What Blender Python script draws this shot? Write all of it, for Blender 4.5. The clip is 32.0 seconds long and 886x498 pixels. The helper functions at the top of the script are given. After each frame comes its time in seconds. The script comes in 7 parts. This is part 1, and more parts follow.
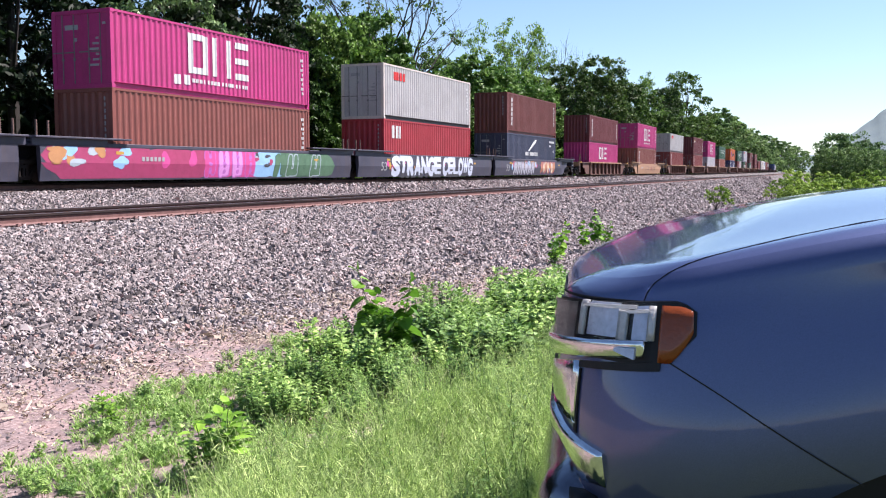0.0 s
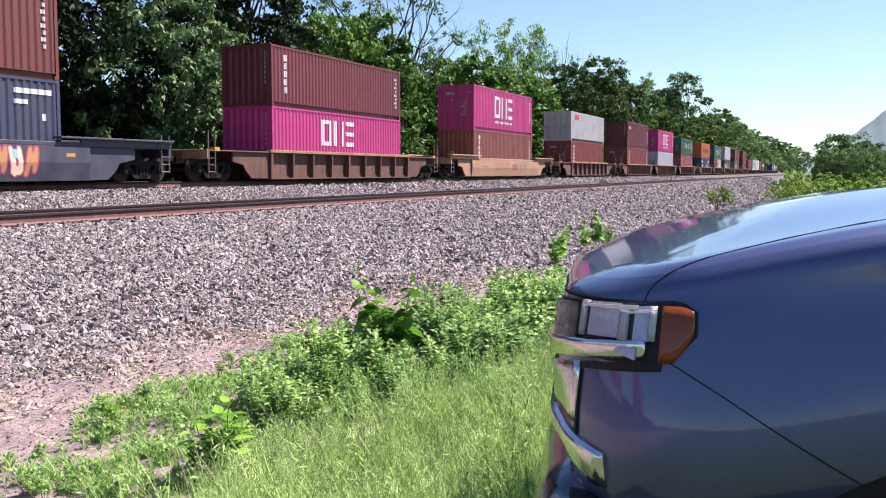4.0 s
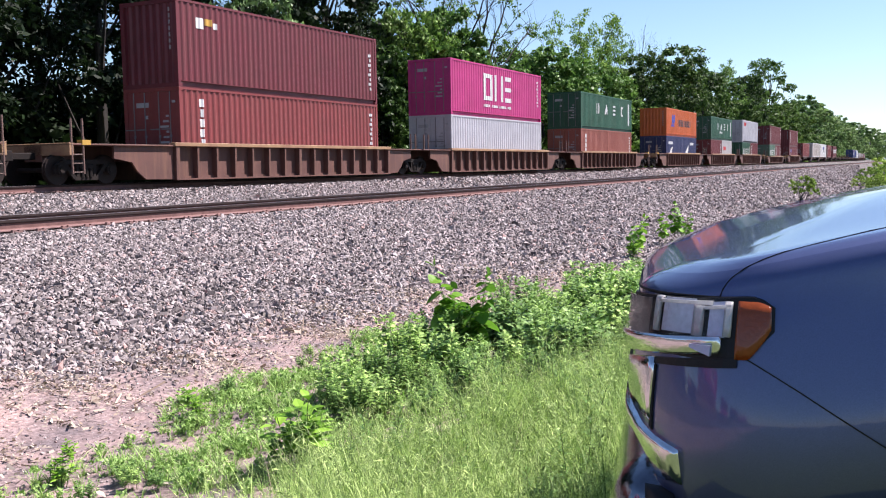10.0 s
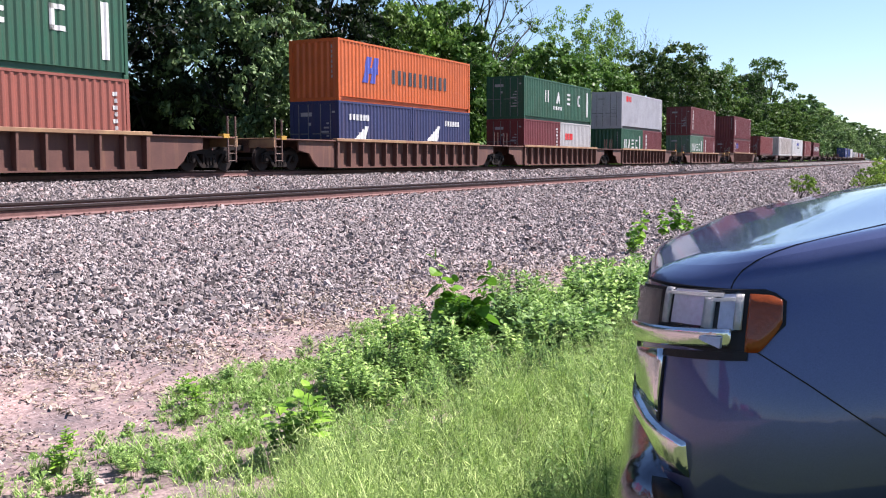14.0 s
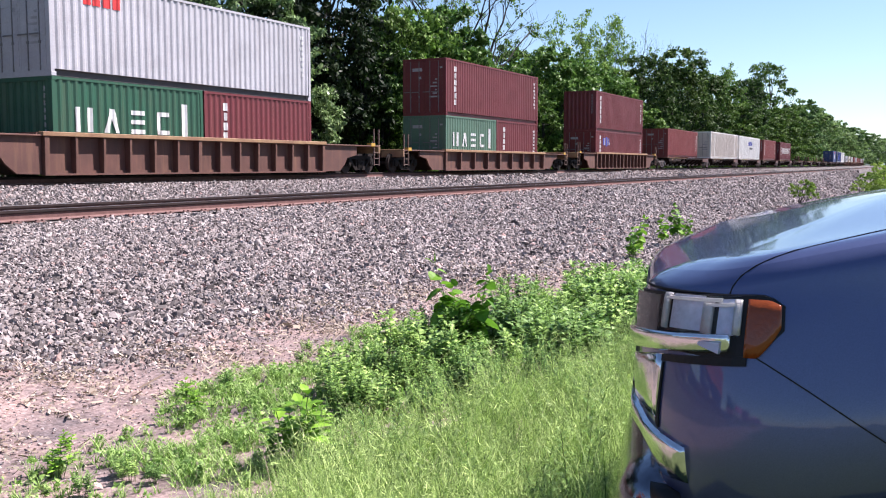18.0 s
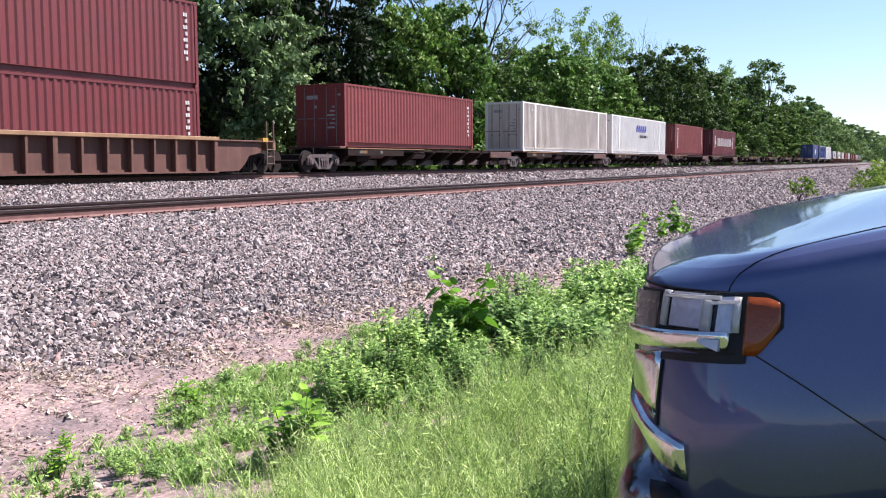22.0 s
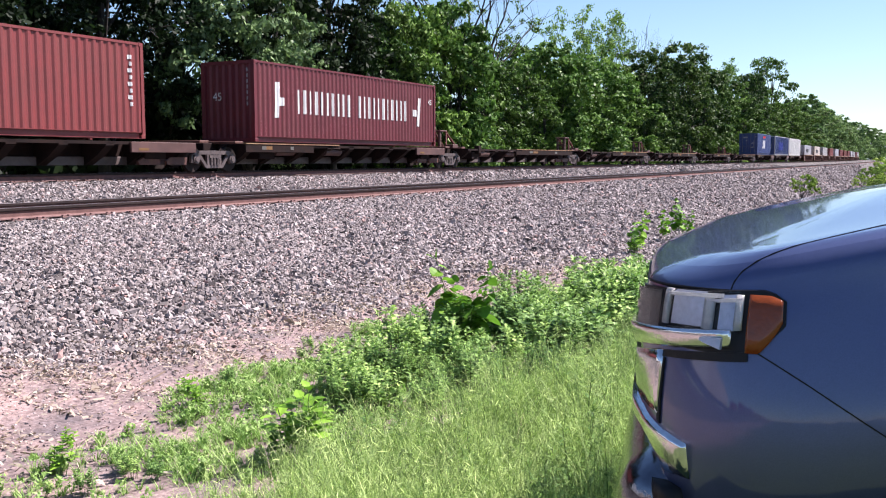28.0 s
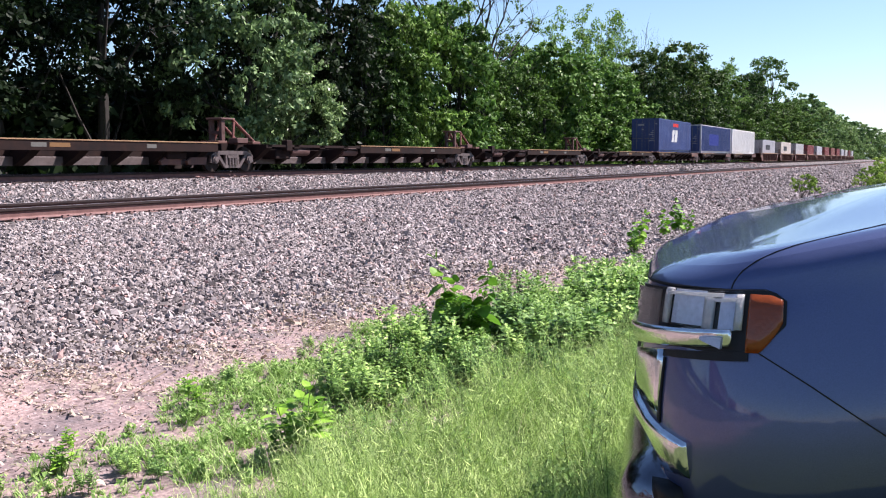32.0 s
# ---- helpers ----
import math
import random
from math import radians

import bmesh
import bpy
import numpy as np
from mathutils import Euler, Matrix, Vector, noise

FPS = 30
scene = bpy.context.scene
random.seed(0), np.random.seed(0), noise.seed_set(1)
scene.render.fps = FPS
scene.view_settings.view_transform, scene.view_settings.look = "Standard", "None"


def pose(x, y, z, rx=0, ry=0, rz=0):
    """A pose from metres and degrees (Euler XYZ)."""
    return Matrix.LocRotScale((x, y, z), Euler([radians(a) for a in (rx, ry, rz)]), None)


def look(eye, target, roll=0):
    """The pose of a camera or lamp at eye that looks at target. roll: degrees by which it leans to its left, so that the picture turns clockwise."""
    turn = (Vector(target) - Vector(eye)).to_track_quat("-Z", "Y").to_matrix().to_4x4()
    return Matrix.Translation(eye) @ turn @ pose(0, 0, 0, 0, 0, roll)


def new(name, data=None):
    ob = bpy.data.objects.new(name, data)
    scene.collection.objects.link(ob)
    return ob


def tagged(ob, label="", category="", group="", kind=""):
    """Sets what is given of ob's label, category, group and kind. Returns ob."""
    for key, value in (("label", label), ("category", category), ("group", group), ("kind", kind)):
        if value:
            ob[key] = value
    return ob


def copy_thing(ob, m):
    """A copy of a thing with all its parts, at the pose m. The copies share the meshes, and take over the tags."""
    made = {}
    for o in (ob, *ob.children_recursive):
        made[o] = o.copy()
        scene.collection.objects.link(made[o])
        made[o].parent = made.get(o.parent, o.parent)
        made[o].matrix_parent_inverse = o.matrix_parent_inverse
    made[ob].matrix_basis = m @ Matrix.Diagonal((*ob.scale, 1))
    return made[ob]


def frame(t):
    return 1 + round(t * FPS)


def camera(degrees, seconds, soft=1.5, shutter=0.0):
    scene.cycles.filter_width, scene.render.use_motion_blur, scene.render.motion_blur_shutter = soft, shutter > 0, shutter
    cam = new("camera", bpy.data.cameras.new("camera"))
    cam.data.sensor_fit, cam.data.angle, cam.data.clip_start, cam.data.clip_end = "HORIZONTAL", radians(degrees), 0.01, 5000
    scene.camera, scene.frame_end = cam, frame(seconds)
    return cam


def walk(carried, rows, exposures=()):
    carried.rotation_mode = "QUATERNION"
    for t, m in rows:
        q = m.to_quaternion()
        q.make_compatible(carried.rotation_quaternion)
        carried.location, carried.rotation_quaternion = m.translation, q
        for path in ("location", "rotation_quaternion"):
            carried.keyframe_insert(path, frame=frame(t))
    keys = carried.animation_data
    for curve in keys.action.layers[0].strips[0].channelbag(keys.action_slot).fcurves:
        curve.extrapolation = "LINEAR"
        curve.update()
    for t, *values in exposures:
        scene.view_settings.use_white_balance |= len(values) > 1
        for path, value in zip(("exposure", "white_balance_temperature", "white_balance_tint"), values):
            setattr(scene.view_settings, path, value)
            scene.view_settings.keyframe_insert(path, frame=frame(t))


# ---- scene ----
# The camera stands on a tripod at the origin, 1.5 m over the ground beside the truck.
# The tracks run along +x; +y leads from the camera across the tracks to the wood.
EYE = Vector((0.0, 0.0, 1.5))
cam = camera(49.95, 32.0, soft=1.1, shutter=0.06)


def aim(yaw, pitch, roll, dx, dy, dz):
    """Camera pose from yaw (to the left of +y), pitch (up) and roll in degrees and a small shift of the eye."""
    a, b = radians(yaw), radians(pitch)
    eye = EYE + Vector((dx, dy, dz))
    return look(eye, eye + Vector((-math.sin(a) * math.cos(b), math.cos(a) * math.cos(b), math.sin(b))), roll)


# seconds, yaw, pitch, roll, shift of the eye
PATH = [
    (0.0, -66.98, -4.65, -0.06, -0.0, 0.0, -0.0),
    (0.5, -66.93, -4.65, -0.05, -0.001, 0.0, -0.0),
    (1.0, -66.89, -4.67, 0.01, -0.001, 0.001, 0.0),
    (1.5, -66.85, -4.66, -0.03, -0.001, -0.0, 0.0),
    (2.0, -66.85, -4.64, 0.03, 0.002, 0.001, -0.001),
    (2.5, -66.76, -4.64, 0.07, 0.005, 0.001, -0.002),
    (3.0, -66.73, -4.66, 0.04, 0.001, -0.0, -0.001),
    (3.5, -66.9, -4.64, 0.05, 0.003, 0.001, -0.001),
    (5.5, -66.95, -4.6, -0.05, 0.002, 0.0, -0.002),
    (6.0, -66.94, -4.62, -0.01, -0.0, 0.001, -0.001),
    (6.5, -67.04, -4.65, -0.04, 0.001, 0.002, -0.0),
    (7.0, -67.1, -4.69, 0.04, 0.0, 0.001, -0.001),
    (7.5, -66.9, -4.79, 0.23, 0.009, 0.01, 0.005),
    (8.0, -64.31, -5.01, 0.05, 0.001, 0.007, 0.022),
    (8.5, -62.7, -5.15, -0.34, -0.005, -0.001, 0.011),
    (9.0, -62.09, -5.06, -0.8, -0.011, -0.01, 0.008),
    (9.5, -62.48, -4.96, -0.73, -0.01, -0.012, 0.006),
    (10.0, -62.31, -4.97, -0.94, -0.008, -0.014, 0.007),
    (10.5, -61.69, -5.06, -0.74, -0.009, -0.01, 0.004),
    (11.0, -61.78, -5.03, -0.3, -0.011, 0.003, -0.002),
    (11.5, -61.98, -5.13, -0.18, -0.006, 0.009, -0.003),
    (12.0, -62.17, -5.22, -0.12, -0.003, 0.012, -0.005),
    (12.5, -62.26, -5.3, -0.13, -0.003, 0.012, -0.004),
    (13.0, -62.32, -5.34, -0.19, -0.008, 0.011, -0.004),
    (13.5, -62.31, -5.36, -0.19, -0.004, 0.011, -0.004),
    (14.0, -62.4, -5.31, -0.15, -0.008, 0.011, -0.006),
    (14.5, -62.21, -5.25, -0.04, -0.007, 0.01, -0.004),
    (16.5, -62.59, -4.93, 0.03, -0.003, 0.011, -0.005),
    (17.0, -62.51, -4.92, 0.03, -0.003, 0.011, -0.005),
    (17.5, -62.47, -4.97, 0.15, -0.005, 0.011, -0.006),
    (18.0, -62.42, -5.06, -0.02, -0.005, 0.01, -0.005),
    (18.5, -62.42, -5.12, -0.01, -0.005, 0.01, -0.004),
    (19.0, -62.43, -5.17, 0.03, -0.004, 0.011, -0.005),
    (19.5, -62.43, -5.19, 0.03, -0.004, 0.011, -0.005),
    (20.0, -62.45, -5.2, 0.06, -0.003, 0.011, -0.005),
    (20.5, -62.46, -5.18, 0.05, -0.005, 0.01, -0.005),
    (21.0, -62.45, -5.18, 0.07, -0.007, 0.01, -0.005),
    (21.5, -62.52, -5.12, 0.13, -0.006, 0.011, -0.005),
    (22.0, -62.47, -5.16, -0.23, -0.002, 0.01, -0.005),
    (22.5, -62.43, -5.25, -0.18, -0.01, 0.011, -0.004),
    (23.0, -62.34, -5.29, -0.16, -0.006, 0.01, -0.005),
    (23.5, -62.31, -5.34, -0.14, -0.005, 0.011, -0.005),
    (24.0, -62.28, -5.34, -0.15, -0.003, 0.011, -0.005),
    (24.5, -62.3, -5.35, -0.24, -0.005, 0.009, -0.005),
    (25.0, -62.3, -5.36, -0.21, -0.005, 0.01, -0.004),
    (25.5, -62.31, -5.35, -0.25, -0.003, 0.01, -0.005),
    (27.5, -62.33, -5.3, -0.2, -0.001, 0.01, -0.005),
    (28.0, -62.33, -5.3, -0.2, -0.001, 0.01, -0.005),
    (32.0, -62.33, -5.31, -0.25, -0.003, 0.01, -0.005),
]

walk(cam, [(r[0], aim(*r[1:])) for r in PATH], exposures=[(0.0, 1.3, 6300, 22), (32.0, 1.3, 6300, 22)])

# ---- world and sun ----
SUN_AZ, SUN_EL = radians(135), radians(54)
SUN = Vector((math.sin(SUN_AZ) * math.cos(SUN_EL), math.cos(SUN_AZ) * math.cos(SUN_EL), math.sin(SUN_EL)))
world = bpy.data.worlds.new("sky")
scene.world = world
world.use_nodes = True
wn = world.node_tree.nodes
sky = wn.new("ShaderNodeTexSky")
sky.sky_type, sky.sun_disc = "NISHITA", False
sky.sun_elevation, sky.sun_rotation = SUN_EL, SUN_AZ
sky.air_density, sky.dust_density, sky.ozone_density = 0.9, 0.25, 2.4
wn["Background"].inputs["Strength"].default_value = 0.068
hazed = wn.new("ShaderNodeMix")
hazed.data_type, hazed.blend_type = "RGBA", "MULTIPLY"
hazed.inputs[0].default_value = 1.0
hazed.inputs[7].default_value = (0.92, 1.0, 0.97, 1.0)
world.node_tree.links.new(sky.outputs["Color"], hazed.inputs[6])
world.node_tree.links.new(hazed.outputs[2], wn["Background"].inputs["Color"])
sun = new("sun", bpy.data.lights.new("sun", "SUN"))
sun.data.energy, sun.data.angle, sun.data.color = 5.0, radians(0.53), (1.0, 0.95, 0.87)
sun.matrix_world = look(SUN * 100, (0, 0, 0))


# ---- materials ----
def nodes_of(name):
    m = bpy.data.materials.new(name)
    m.use_nodes = True
    return m, m.node_tree.nodes, m.node_tree.links, m.node_tree.nodes["Principled BSDF"]


def ramp(ns, ls, src, stops):
    n = ns.new("ShaderNodeValToRGB")
    e = n.color_ramp.elements
    while len(e) < len(stops):
        e.new(0.5)
    for i, (p, c) in enumerate(stops):
        e[i].position, e[i].color = p, (*c, 1) if len(c) == 3 else c
    ls.new(src, n.inputs["Fac"])
    return n


def noise_tex(ns, ls, coord, scale, detail=4.0, rough=0.6, stretch=None):
    n = ns.new("ShaderNodeTexNoise")
    n.inputs["Scale"].default_value, n.inputs["Detail"].default_value, n.inputs["Roughness"].default_value = scale, detail, rough
    if stretch:
        mp = ns.new("ShaderNodeMapping")
        mp.inputs["Scale"].default_value = stretch
        ls.new(coord, mp.inputs["Vector"])
        coord = mp.outputs["Vector"]
    ls.new(coord, n.inputs["Vector"])
    return n


def blend(ns, ls, fac, a, b, kind="MIX"):
    """Mix two colours; each of the three may be a value or a socket."""
    n = ns.new("ShaderNodeMix")
    n.data_type, n.blend_type = "RGBA", kind
    for idx, val in ((0, fac), (6, a), (7, b)):
        s = n.inputs[idx]
        if isinstance(val, (int, float)):
            s.default_value = val
        elif isinstance(val, tuple):
            s.default_value = (*val, 1)
        else:
            ls.new(val, s)
    return n.outputs[2]


def surface(name, base, second, scale=6.0, rough=0.6, metal=0.0, grain=60.0, bump=0.2, streak=None, dirt=None, dirt_amount=0.35, per_object=0.0, spec=0.5, space="Object"):
    """A worn surface: two colours at a large scale, grain at a small one, optional vertical streaks and dirt."""
    m, ns, ls, p = nodes_of(name)
    co = ns.new("ShaderNodeTexCoord").outputs[space]
    big = noise_tex(ns, ls, co, scale)
    col = ramp(ns, ls, big.outputs["Fac"], [(0.32, base), (0.68, second)]).outputs["Color"]
    fine = noise_tex(ns, ls, co, grain, 3.0)
    f = ramp(ns, ls, fine.outputs["Fac"], [(0.3, (0.86,) * 3), (0.7, (1.1,) * 3)])
    col = blend(ns, ls, 1.0, col, f.outputs["Color"], "MULTIPLY")
    if streak:
        st = noise_tex(ns, ls, co, 1.0, 5.0, 0.65, stretch=streak)
        sf = ramp(ns, ls, st.outputs["Fac"], [(0.5, (0, 0, 0)), (0.75, (1, 1, 1))])
        mul = ns.new("ShaderNodeMath")
        mul.operation = "MULTIPLY"
        mul.inputs[1].default_value = dirt_amount
        ls.new(sf.outputs["Color"], mul.inputs[0])
        col = blend(ns, ls, mul.outputs[0], col, dirt or (0.1, 0.06, 0.04))
    if per_object:
        oi = ns.new("ShaderNodeObjectInfo")
        r = ramp(ns, ls, oi.outputs["Random"], [(0.0, (1 - per_object,) * 3), (1.0, (1 + per_object,) * 3)])
        col = blend(ns, ls, 1.0, col, r.outputs["Color"], "MULTIPLY")
    ls.new(col, p.inputs["Base Color"])
    p.inputs["Roughness"].default_value, p.inputs["Metallic"].default_value = rough, metal
    p.inputs["Specular IOR Level"].default_value = spec
    rr = ramp(ns, ls, big.outputs["Fac"], [(0.3, (rough * 0.85,) * 3), (0.7, (min(1, rough * 1.15),) * 3)])
    ls.new(rr.outputs["Color"], p.inputs["Roughness"])
    if bump:
        b = ns.new("ShaderNodeBump")
        b.inputs["Strength"].default_value, b.inputs["Distance"].default_value = bump, 0.01
        ls.new(fine.outputs["Fac"], b.inputs["Height"])
        ls.new(b.outputs["Normal"], p.inputs["Normal"])
    return m


def leaf_mat(name, dark, light, glow=0.35, rough=0.45):
    """Thin leaves: colour differs from leaf to leaf, light shines through."""
    m, ns, ls, p = nodes_of(name)
    geo = ns.new("ShaderNodeNewGeometry")
    oi = ns.new("ShaderNodeObjectInfo")
    c = ramp(ns, ls, geo.outputs["Random Per Island"], [(0.0, dark), (0.55, tuple((a + b) / 2 for a, b in zip(dark, light))), (1.0, light)]).outputs["Color"]
    o = ramp(ns, ls, oi.outputs["Random"], [(0.0, (0.62, 0.7, 0.66)), (1.0, (1.38, 1.28, 1.15))])
    c = blend(ns, ls, 1.0, c, o.outputs["Color"], "MULTIPLY")
    ls.new(c, p.inputs["Base Color"])
    p.inputs["Roughness"].default_value = rough
    p.inputs["Specular IOR Level"].default_value = 0.12
    tr = ns.new("ShaderNodeBsdfTranslucent")
    tc = blend(ns, ls, 1.0, c, (1.05, 1.25, 0.85), "MULTIPLY")
    ls.new(tc, tr.inputs["Color"])
    mx = ns.new("ShaderNodeMixShader")
    mx.inputs[0].default_value = glow
    ls.new(p.outputs["BSDF"], mx.inputs[1])
    ls.new(tr.outputs["BSDF"], mx.inputs[2])
    ls.new(mx.outputs["Shader"], ns["Material Output"].inputs["Surface"])
    return m


def ground_mat():
    """Soil with dry litter, the gravel of the track bed by its place across the tracks, and weedy green near the camera."""
    m, ns, ls, p = nodes_of("ground")
    co = ns.new("ShaderNodeTexCoord").outputs["Object"]
    at = ns.new("ShaderNodeAttribute")
    at.attribute_name = "bed"
    vor = ns.new("ShaderNodeTexVoronoi")
    vor.inputs["Scale"].default_value = 24.0
    ls.new(co, vor.inputs["Vector"])
    stone = ramp(ns, ls, vor.outputs["Color"], [(0.15, (0.03, 0.026, 0.026)), (0.5, (0.11, 0.095, 0.092)), (0.85, (0.23, 0.205, 0.2))]).outputs["Color"]
    big = noise_tex(ns, ls, co, 1.6, 9.0, 0.8)
    stone = blend(ns, ls, 1.0, stone, ramp(ns, ls, big.outputs["Fac"], [(0.35, (0.6, 0.58, 0.57)), (0.65, (1.1, 1.07, 1.05))]).outputs["Color"], "MULTIPLY")
    n2 = noise_tex(ns, ls, co, 30.0, 10.0, 0.82)
    soil = ramp(ns, ls, n2.outputs["Fac"], [(0.36, (0.08, 0.055, 0.052)), (0.5, (0.23, 0.168, 0.158)), (0.64, (0.42, 0.33, 0.315))]).outputs["Color"]
    at2 = ns.new("ShaderNodeAttribute")
    at2.attribute_name = "green"
    n3 = noise_tex(ns, ls, co, 5.0, 5.0, 0.7)
    grass = ramp(ns, ls, n3.outputs["Fac"], [(0.3, (0.03, 0.042, 0.014)), (0.7, (0.085, 0.115, 0.034))]).outputs["Color"]
    wide = noise_tex(ns, ls, co, 1.9, 6.0, 0.65)
    soil = blend(ns, ls, 1.0, soil, ramp(ns, ls, wide.outputs["Fac"], [(0.36, (0.5, 0.52, 0.56)), (0.52, (0.95, 0.92, 0.92)), (0.66, (1.25, 1.16, 1.12))]).outputs["Color"], "MULTIPLY")
    soil = blend(ns, ls, at2.outputs["Fac"], soil, grass)
    col = blend(ns, ls, at.outputs["Fac"], soil, stone)
    ls.new(col, p.inputs["Base Color"])
    p.inputs["Roughness"].default_value = 0.9
    b = ns.new("ShaderNodeBump")
    b.inputs["Strength"].default_value, b.inputs["Distance"].default_value = 0.9, 0.04
    ls.new(vor.outputs["Distance"], b.inputs["Height"])
    b.invert = True
    ls.new(at.outputs["Fac"], b.inputs["Strength"])
    ls.new(b.outputs["Normal"], p.inputs["Normal"])
    return m


def stone_mat():
    m, ns, ls, p = nodes_of("ballast_stone")
    geo = ns.new("ShaderNodeNewGeometry")
    c = ramp(ns, ls, geo.outputs["Random Per Island"], [(0.0, (0.07, 0.057, 0.055)), (0.3, (0.185, 0.154, 0.149)), (0.7, (0.305, 0.26, 0.252)), (0.92, (0.39, 0.341, 0.334)), (1.0, (0.33, 0.2, 0.175))]).outputs["Color"]
    co = ns.new("ShaderNodeTexCoord").outputs["Object"]
    n = noise_tex(ns, ls, co, 70.0, 3.0)
    c = blend(ns, ls, 1.0, c, ramp(ns, ls, n.outputs["Fac"], [(0.3, (0.8,) * 3), (0.7, (1.15,) * 3)]).outputs["Color"], "MULTIPLY")
    ls.new(c, p.inputs["Base Color"])
    p.inputs["Roughness"].default_value = 0.85
    return m


def car_paint():
    m, ns, ls, p = nodes_of("truck_paint")
    co = ns.new("ShaderNodeTexCoord").outputs["Object"]
    fl = noise_tex(ns, ls, co, 900.0, 1.0)
    ls.new(ramp(ns, ls, fl.outputs["Fac"], [(0.35, (0.048, 0.066, 0.155)), (0.65, (0.08, 0.105, 0.24))]).outputs["Color"], p.inputs["Base Color"])
    p.inputs["Metallic"].default_value, p.inputs["Roughness"].default_value = 0.75, 0.48
    p.inputs["Coat Weight"].default_value, p.inputs["Coat Roughness"].default_value, p.inputs["Coat IOR"].default_value = 1.0, 0.06, 1.5
    return m


def plain(name, col, rough=0.5, metal=0.0, **k):
    return surface(name, col, tuple(c * 0.85 for c in col), 3.0, rough, metal, 80.0, 0.1, **k)


RUST = (0.12, 0.055, 0.035)
STREAK = (5.0, 5.0, 0.35)


def box_paint(name, col):
    col = tuple(0.6 * c for c in col)
    return surface(name, col, tuple(c * 0.8 for c in col), 0.8, 0.55, 0.0, 25.0, 0.08, streak=STREAK, dirt=tuple(c * 0.5 + d * 0.5 for c, d in zip(col, RUST)), dirt_amount=0.45)


